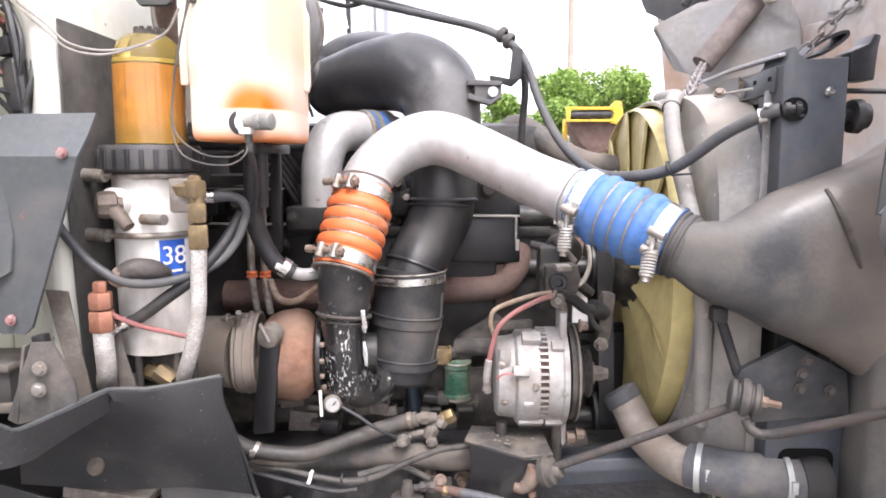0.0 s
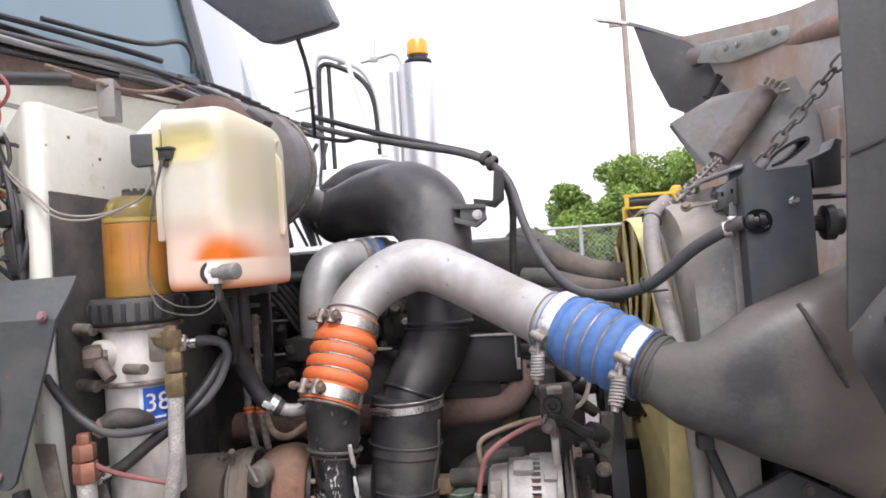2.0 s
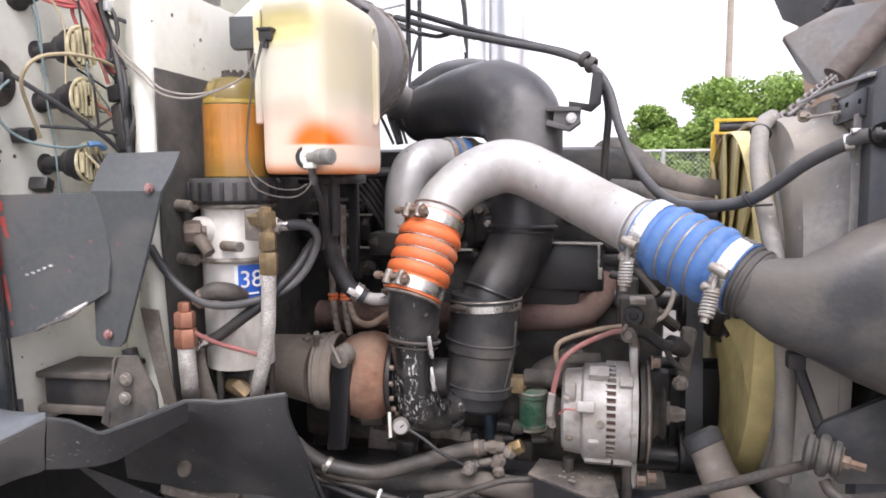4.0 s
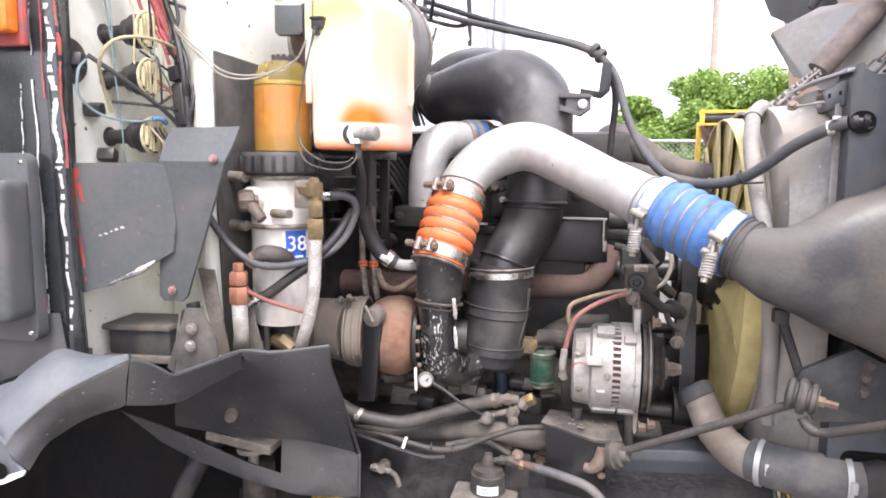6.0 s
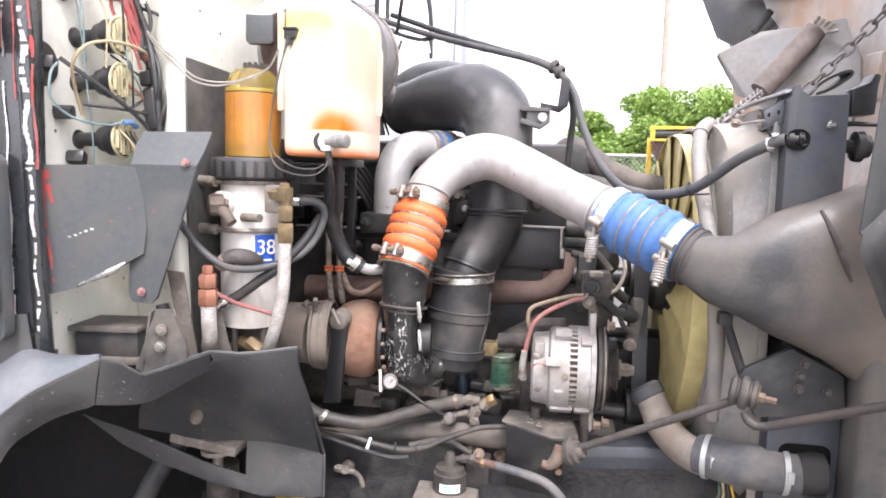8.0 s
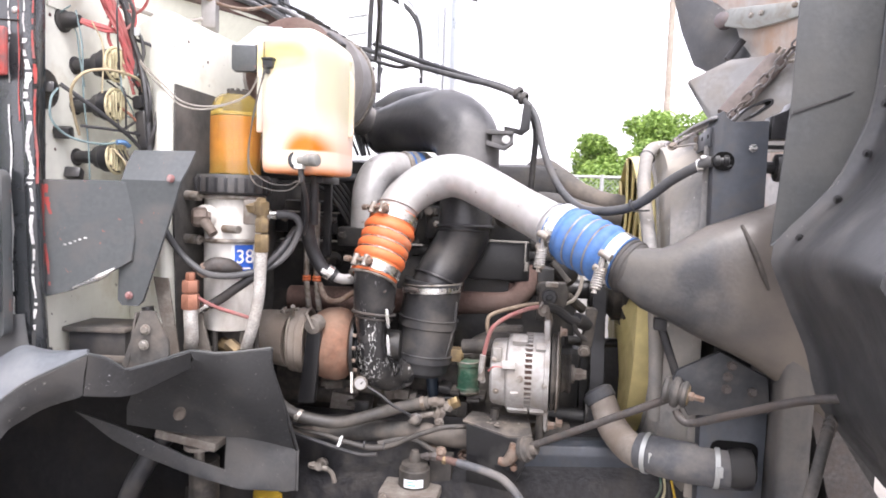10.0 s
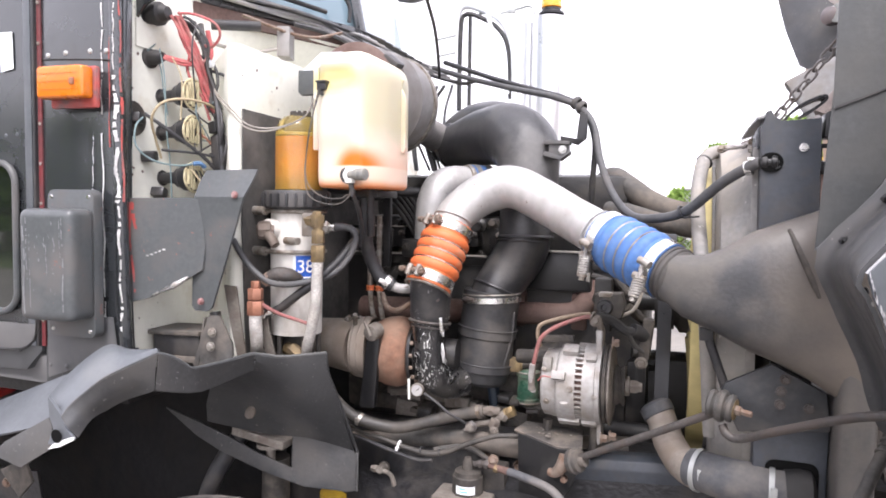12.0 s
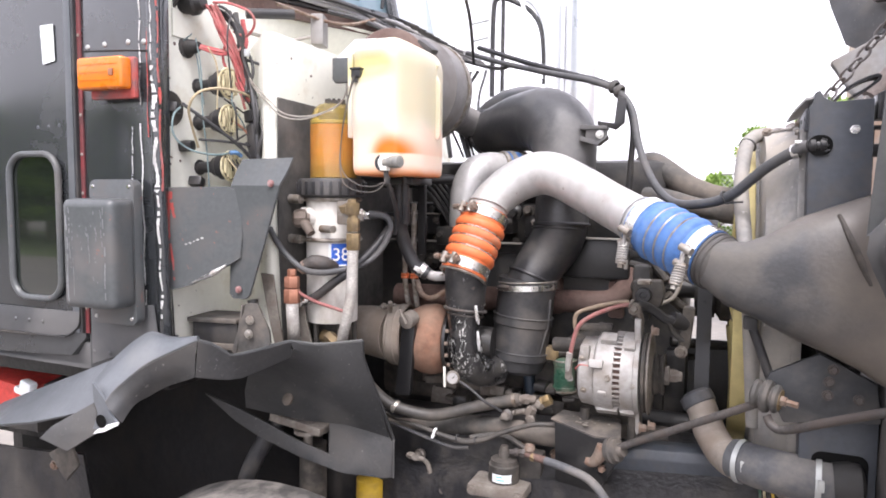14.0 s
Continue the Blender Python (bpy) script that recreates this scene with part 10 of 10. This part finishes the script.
for z in (2.135, 2.205):
    bm = bmnew()
    rod(bm, (-0.66, 2.45, z), (-0.58, 2.45, z + 0.012), 0.005, 6)
    part("hook", bm, "galvanised", far_mirror)
far_fender = thing("far_hood_side", "white far side body panel of the truck", "body panel", (-0.4, 2.35, 1.0))
bm = bmnew()
prism(bm, [(-0.68, 2.42, 1.0), (-0.68, 2.42, 1.78), (-0.38, 2.42, 1.76), (-0.20, 2.42, 1.70), (-0.18, 2.42, 1.0)], (0, 0.03, 0), 0.005)
part("panel", bm, "truck_white", far_fender)
bm = bmnew()
box(bm, (-0.44, 2.55, 1.88), (0.50, 0.04, 0.04), bevel=0.01)
box(bm, (-0.48, 2.5, 1.82), (0.06, 0.10, 0.14), bevel=0.01)
part("bracket", bm, "truck_white", far_fender)
stack = thing("exhaust_stack", "chrome exhaust stack with an amber beacon", "exhaust stack", (-0.2, 2.47, 0.0))
bm = bmnew()
lathe(bm, (-0.197, 2.47, 0.0), (0, 0, 1), [(0, 0.066), (2.26, 0.066), (2.26, 0.058)], 32)
part("pipe", bm, "chrome", stack)
bm = bmnew()
lathe(bm, (-0.283, 2.50, 0.0), (0, 0, 1), [(0, 0.026), (2.255, 0.026)], 20)
part("side_pipe", bm, "chrome", stack)
bm = bmnew()
lathe(bm, (-0.185, 2.45, 2.262), (0, 0, 1), [(0, 0.03), (0.004, 0.05), (0.012, 0.05), (0.018, 0.036), (0.03, 0.036)], 24)
part("beacon_base", bm, "black_plastic", stack)
bm = bmnew()
lathe(bm, (-0.185, 2.45, 2.29), (0, 0, 1), [(0, 0.034), (0.004, 0.041), (0.05, 0.038), (0.06, 0.032), (0.062, 0.01)], 24)
M["beacon_amber"] = surface("beacon_amber", (0.80, 0.33, 0.010), 0.25, 0.0, 0.12, 60, 0.03, coat=0.5)
part("beacon_lens", bm, "beacon_amber", stack, "amber beacon lens")

# ---- yard behind: pole, trees, fence, machine ----
bm = bmnew()
lathe(bm, (3.26, 20.0, 0), (-0.004, 0, 1), [(0, 0.11), (9.5, 0.075)], 14)
box(bm, (3.05, 20.0, 7.9), (0.5, 0.12, 0.12), bevel=0.02)
solid("utility_pole", bm, "wood_pole", "weathered wooden utility pole", "pole", (3.26, 20.0, 0))


def leaf_material():
    m = surface("leaf", (0.06, 0.12, 0.025), 0.55, 0.0, 0.3, 3, 0.0)
    n, l = m.node_tree.nodes, m.node_tree.links
    b = n["Principled BSDF"]
    geo = n.new("ShaderNodeNewGeometry")
    ramp = n.new("ShaderNodeValToRGB")
    ramp.color_ramp.elements[0].color = (0.09, 0.17, 0.03, 1)
    ramp.color_ramp.elements[1].color = (0.36, 0.50, 0.13, 1)
    l.new(geo.outputs["Random Per Island"], ramp.inputs["Fac"])
    l.new(ramp.outputs["Color"], b.inputs["Base Color"])
    b.inputs["Subsurface Weight"].default_value = 0.0
    tr = n.new("ShaderNodeBsdfTranslucent")
    l.new(ramp.outputs["Color"], tr.inputs["Color"])
    mx = n.new("ShaderNodeMixShader")
    mx.inputs[0].default_value = 0.35
    l.new(b.outputs[0], mx.inputs[1])
    l.new(tr.outputs[0], mx.inputs[2])
    l.new(mx.outputs[0], n["Material Output"].inputs["Surface"])
    return m


M["leaf"] = leaf_material()
M["bark"] = surface("bark", (0.16, 0.13, 0.10), 0.9, 0.0, 0.25, 18, 0.5)


def tree(at, height, spread, seed, leaves=17000):
    """A broad leafy tree: tapered trunk, limbs, and a crown of separate leaves in uneven clumps."""
    r = random.Random(seed)
    at = Vector(at)
    t = thing("leafy_tree", "bushy green leafy tree behind the fence", "tree", at, group="trees behind the fence")
    bm = bmnew()
    top = at + Vector((r.uniform(-0.2, 0.2), r.uniform(-0.2, 0.2), height * 0.72))
    tube(bm, [at, at * 0.5 + top * 0.5 + Vector((0.1, 0, 0)), top], [0.13, 0.10, 0.04], 10, 4)
    clumps = []
    for k in range(24):
        a, f = r.uniform(0, 2 * math.pi), r.uniform(0.25, 1.0)
        c = at + Vector((math.cos(a) * spread * f, math.sin(a) * spread * f * 0.7, height * r.uniform(0.28, 0.92) * (1.08 - 0.22 * f)))
        clumps.append((c, r.uniform(0.35, 0.62) * spread * 0.55))
        base = at + Vector((0, 0, height * r.uniform(0.25, 0.5)))
        tube(bm, [base, base * 0.5 + c * 0.5 + Vector((0, 0, 0.15)), c], [0.05, 0.035, 0.012], 6, 3)
    part("trunk", bm, "bark", t)
    vs, fs = [], []
    for k in range(leaves):
        c, rad = r.choice(clumps)
        d = Vector((r.gauss(0, 1), r.gauss(0, 1), r.gauss(0, 1))).normalized() * rad * (r.random() ** 0.45)
        p = c + Vector((d.x * 1.25, d.y, d.z * 0.9)) - at
        u = Vector((r.gauss(0, 1), r.gauss(0, 1), r.gauss(0, 0.7))).normalized()
        w = u.cross(Vector((r.gauss(0, 1), r.gauss(0, 1), r.gauss(0, 1)))).normalized()
        s = r.uniform(0.028, 0.07)
        i = len(vs)
        vs += [p - u * s, p + w * s * 0.45, p + u * s, p - w * s * 0.45]
        fs.append((i, i + 1, i + 2, i + 3))
    me = bpy.data.meshes.new("crown")
    me.from_pydata([tuple(v) for v in vs], [], fs)
    me.materials.append(M["leaf"])
    ob = new("crown", me)
    ob.parent = t
    return t


for x, y, h, sp, sd in ((0.75, 13.4, 2.6, 0.85, 7), (1.3, 14.6, 3.1, 0.95, 8), (2.3, 14.6, 3.5, 1.1, 9), (1.75, 13.6, 3.2, 1.05, 1), (2.95, 13.8, 3.75, 1.2, 2), (4.2, 14.0, 3.35, 1.4, 3), (5.9, 14.2, 3.6, 1.5, 4), (7.8, 14.4, 3.4, 1.5, 5)):
    tree((x, y, 0), h, sp, sd)

# trees across the yard, mirrored in the door window and paint
first = bpy.data.objects["leafy_tree"]
for x, y, s in ((-31, -15, 1.7), (-27, -16, 1.9), (-23.5, -15, 1.6), (-20, -16, 2.0), (-16.5, -15, 1.7), (-13, -16, 1.8), (-9, -15, 1.6)):
    t = copy_thing(first, Matrix.Translation((x, y, 0)) @ Matrix.Rotation(x * 1.3, 4, "Z") @ Matrix.Diagonal((s * 2.1, s * 2.1, s * 1.5, 1)))
    tagged(t, "broad green leafy tree across the yard", "tree", group="trees across the yard")
# unseen bushes added to darken the mirrored gap below the crowns
for k in range(10):
    t = copy_thing(first, Matrix.Translation((-33 + 2.7 * k, -14.2 + 0.5 * (k % 2), 0)) @ Matrix.Rotation(k * 2.1, 4, "Z") @ Matrix.Diagonal((3.4, 2.6, 1.05, 1)))
    tagged(t, "added low bush that darkens the mirrored gap under the trees", "bush", group="bushes across the yard")
bm = bmnew()
bmesh.ops.create_grid(bm, x_segments=12, y_segments=2, size=1.0, matrix=Matrix.Translation((-22, -13.0, 0.02)) @ Matrix.Diagonal((26, 3.6, 1, 1)))
M["grass"] = surface("grass", (0.075, 0.13, 0.03), 0.9, 0.0, 0.35, 9, 0.5, dirt=(0.15, 0.17, 0.06), dirt_amount=0.35, dirt_scale=0.8)
tagged(finish("verge", bm, "grass", (0, 0, 0)), "mown green grass verge beside the yard", "grass", kind="structure")

fence = thing("chain_link_fence", "galvanised chain link fence with steel posts", "fence", (3, 9.4, 0))
FY, FTOP = 9.4, 1.83
for k in range(6):
    x = 0.84 + k * 2.4
    bm = bmnew()
    rod(bm, (x, FY, 0), (x, FY, FTOP + 0.03), 0.028, 12)
    part("post", bm, "galvanised", fence)
bm = bmnew()
rod(bm, (0.3, FY, FTOP), (13.0, FY, FTOP), 0.02, 10)
part("top_rail", bm, "galvanised", fence)
vs, fs = [], []
for sgn in (-1, 1):
    for k in range(230):
        x0 = -1.7 + k * 0.065
        a, b = Vector((x0 if sgn > 0 else x0 + 1.8, FY + 0.003 * sgn, 0.02)), Vector((x0 + 1.8 if sgn > 0 else x0, FY + 0.003 * sgn, FTOP))
        if max(a.x, b.x) < 0.4:
            continue
        if min(a.x, b.x) < 0.3:
            f = (0.3 - a.x) / (b.x - a.x)
            q = a + (b - a) * f
            a, b = (q, b) if a.x < b.x else (a, q)
        i = len(vs)
        n2 = Vector((0.7, 0, -0.7 * sgn)) * 0.0022
        for p in (a, b):
            vs += [p + n2, p - n2, p + Vector((0, 0.003, 0))]
        fs += [(i, i + 3, i + 4, i + 1), (i + 1, i + 4, i + 5, i + 2), (i + 2, i + 5, i + 3, i)]
me = bpy.data.meshes.new("wire_mesh")
me.from_pydata([tuple(Vector(v) - Vector((3, 9.4, 0))) for v in vs], [], fs)
me.materials.append(M["galvanised"])
ob = new("wire_mesh", me)
ob.parent = fence
tagged(ob, kind="stuff")

machine = thing("yellow_machine", "yellow framed yard machine with a black roller", "machine", (1.45, 7.4, 0))
bm = bmnew()
box(bm, (1.45, 7.7, 0.85), (0.75, 0.9, 0.9), bevel=0.05)
for x in (1.15, 1.75):
    lathe(bm, (x - 0.06, 7.7, 0.30), (1, 0, 0), [(0, 0.30), (0.12, 0.30)], 20)
part("body", bm, "rust_dark", machine)
bm = bmnew()
prism(bm, [(1.20, 7.3, 1.93), (1.73, 7.3, 1.95), (1.67, 7.3, 1.72), (1.60, 7.3, 1.60), (1.46, 7.3, 1.57), (1.33, 7.3, 1.70)], (0, 0.5, 0), 0.01)
part("hopper", bm, "rust_dark", machine, "dark rusty hopper with a narrow bottom")
bm = bmnew()
rod(bm, (1.18, 7.25, 1.985), (1.63, 7.25, 1.995), 0.045, 18)
part("roller", bm, "black_rubber", machine)
for z, h in ((2.052, 0.030), (1.925, 0.022)):
    bm = bmnew()
    box(bm, (1.43, 7.22, z), (0.56, 0.05, h), bevel=0.005)
    part("rail", bm, "yellow_paint", machine)
bm = bmnew()
prism(bm, [(1.62, 7.2, 1.90), (1.72, 7.2, 1.88), (1.75, 7.2, 1.98), (1.73, 7.2, 2.12), (1.66, 7.2, 2.13), (1.60, 7.2, 2.06), (1.655, 7.2, 2.0)], (0, 0.06, 0), 0.006)
part("end_bracket", bm, "yellow_paint", machine)
bm = bmnew()
prism(bm, [(1.16, 7.2, 1.91), (1.20, 7.2, 1.91), (1.20, 7.2, 2.07), (1.16, 7.2, 2.06)], (0, 0.06, 0), 0.005)
part("end_bracket", bm, "yellow_paint", machine)
for x in (1.20, 1.70):
    bm = bmnew()
    box(bm, (x, 7.55, 1.6), (0.05, 0.05, 0.72), bevel=0.005)
    part("post", bm, "yellow_paint", machine)

# ---- wheel and red box near the cab ----
wheel = thing("front_wheel", "dusty front wheel under the fender", "wheel", (-0.47, 0.78, 0.0))
bm = bmnew()
lathe(bm, (-0.46, 0.64, 0.463), (0, 1, 0), [(0, 0.28), (0.0, 0.36), (0.02, 0.42), (0.05, 0.452), (0.07, 0.463), (0.21, 0.463), (0.23, 0.452), (0.26, 0.42), (0.28, 0.36), (0.28, 0.28)], 64)
part("tyre", bm, "tyre", wheel)
bm = bmnew()
lathe(bm, (-0.46, 0.66, 0.463), (0, 1, 0), [(0, 0.26), (0.0, 0.285), (0.24, 0.285), (0.24, 0.05)], 40)
part("rim", bm, "dull_steel", wheel)
rbox = thing("red_box", "red box with a white latch behind the fender", "box", (-1.25, 0.9, 0.9))
bm = bmnew()
box(bm, (-1.30, 0.905, 1.030), (0.36, 0.20, 0.075), (0, 5, 0), 0.012)
part("case", bm, "red_paint", rbox)
bm = bmnew()
box(bm, (-1.085, 0.80, 1.038), (0.11, 0.022, 0.016), (0, 14, 0), 0.004)
box(bm, (-1.105, 0.80, 1.056), (0.035, 0.022, 0.030), (0, 14, 0), 0.006)
part("latch", bm, "label_white", rbox)
bm = bmnew()
box(bm, (-1.33, 0.93, 0.972), (0.5, 0.26, 0.04), bevel=0.006)
box(bm, (-1.35, 1.02, 0.90), (0.3, 0.06, 0.12), bevel=0.006)
part("shelf", bm, "frame_paint", rbox)
# added black sheets that paint the shade of the wheel well
shield = thing("wheel_well_shade", "added black sheets that paint the wheel well's shade", "splash shield", (-0.75, 1.05, 0.8))
bm = bmnew()
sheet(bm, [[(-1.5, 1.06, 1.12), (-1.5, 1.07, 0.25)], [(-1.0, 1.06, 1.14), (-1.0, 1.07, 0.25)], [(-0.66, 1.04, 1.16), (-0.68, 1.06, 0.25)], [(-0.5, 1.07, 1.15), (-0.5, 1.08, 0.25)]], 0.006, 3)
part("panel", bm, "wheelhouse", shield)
# added sheet that hides bright ground where only shade belongs
bm = bmnew()
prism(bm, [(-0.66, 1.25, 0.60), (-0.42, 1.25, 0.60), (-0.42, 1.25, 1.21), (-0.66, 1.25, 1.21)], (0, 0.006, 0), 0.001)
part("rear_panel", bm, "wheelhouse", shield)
bm = bmnew()
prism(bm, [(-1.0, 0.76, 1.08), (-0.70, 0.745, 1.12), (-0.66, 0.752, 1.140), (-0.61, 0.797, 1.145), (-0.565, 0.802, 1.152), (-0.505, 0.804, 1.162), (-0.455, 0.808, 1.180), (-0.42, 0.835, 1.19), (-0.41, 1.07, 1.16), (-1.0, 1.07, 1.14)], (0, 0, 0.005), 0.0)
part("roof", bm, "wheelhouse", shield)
for x in (-0.93, -0.78, -0.6):
    bm = bmnew()
    bolt(bm, (x, 1.045, 1.08), (0, -1, 0), 0.008, 0.006)
    part("bolt", bm, "rusty_bolt", shield)
mud = thing("mud_flap", "dusty black rubber mud flap behind the wheel", "mud flap", (-1.0, 0.8, 0.3))
bm = bmnew()
sheet(bm, [[(-1.75, 0.78, 0.92), (-1.75, 0.80, 0.6), (-1.75, 0.83, 0.22)], [(-1.2, 0.78, 0.92), (-1.2, 0.79, 0.6), (-1.22, 0.82, 0.22)], [(-0.93, 0.80, 0.93), (-0.935, 0.85, 0.6), (-0.95, 0.89, 0.22)]], 0.008, 4)
part("flap", bm, "frame_paint", mud)
for x in (-1.6, -1.3, -1.0):
    bm = bmnew()
    bolt(bm, (x, 0.778, 0.90), (0, -1, 0), 0.008, 0.006)
    part("bolt", bm, "rusty_bolt", mud)
bm = bmnew()
prism(bm, [(-0.84, 0.645, 1.0), (-0.78, 0.645, 1.03), (-0.765, 0.65, 0.985), (-0.80, 0.65, 0.95)], (0, 0.006, 0), 0.002)
solid("bracket_tab", bm, "engine_grime", "dusty steel tab under the fender flap", "bracket", (-0.8, 0.65, 0.95))
bm = bmnew()
tube(bm, [(-0.66, 0.95, 0.70), (-0.62, 0.96, 0.88), (-0.56, 1.0, 1.0), (-0.50, 1.04, 1.05)], 0.02, 12, 4)
solid("brake_hose", bm, "black_rubber", "thick grimy brake hose in the wheel house", "hose", (-0.6, 0.97, 0.9))
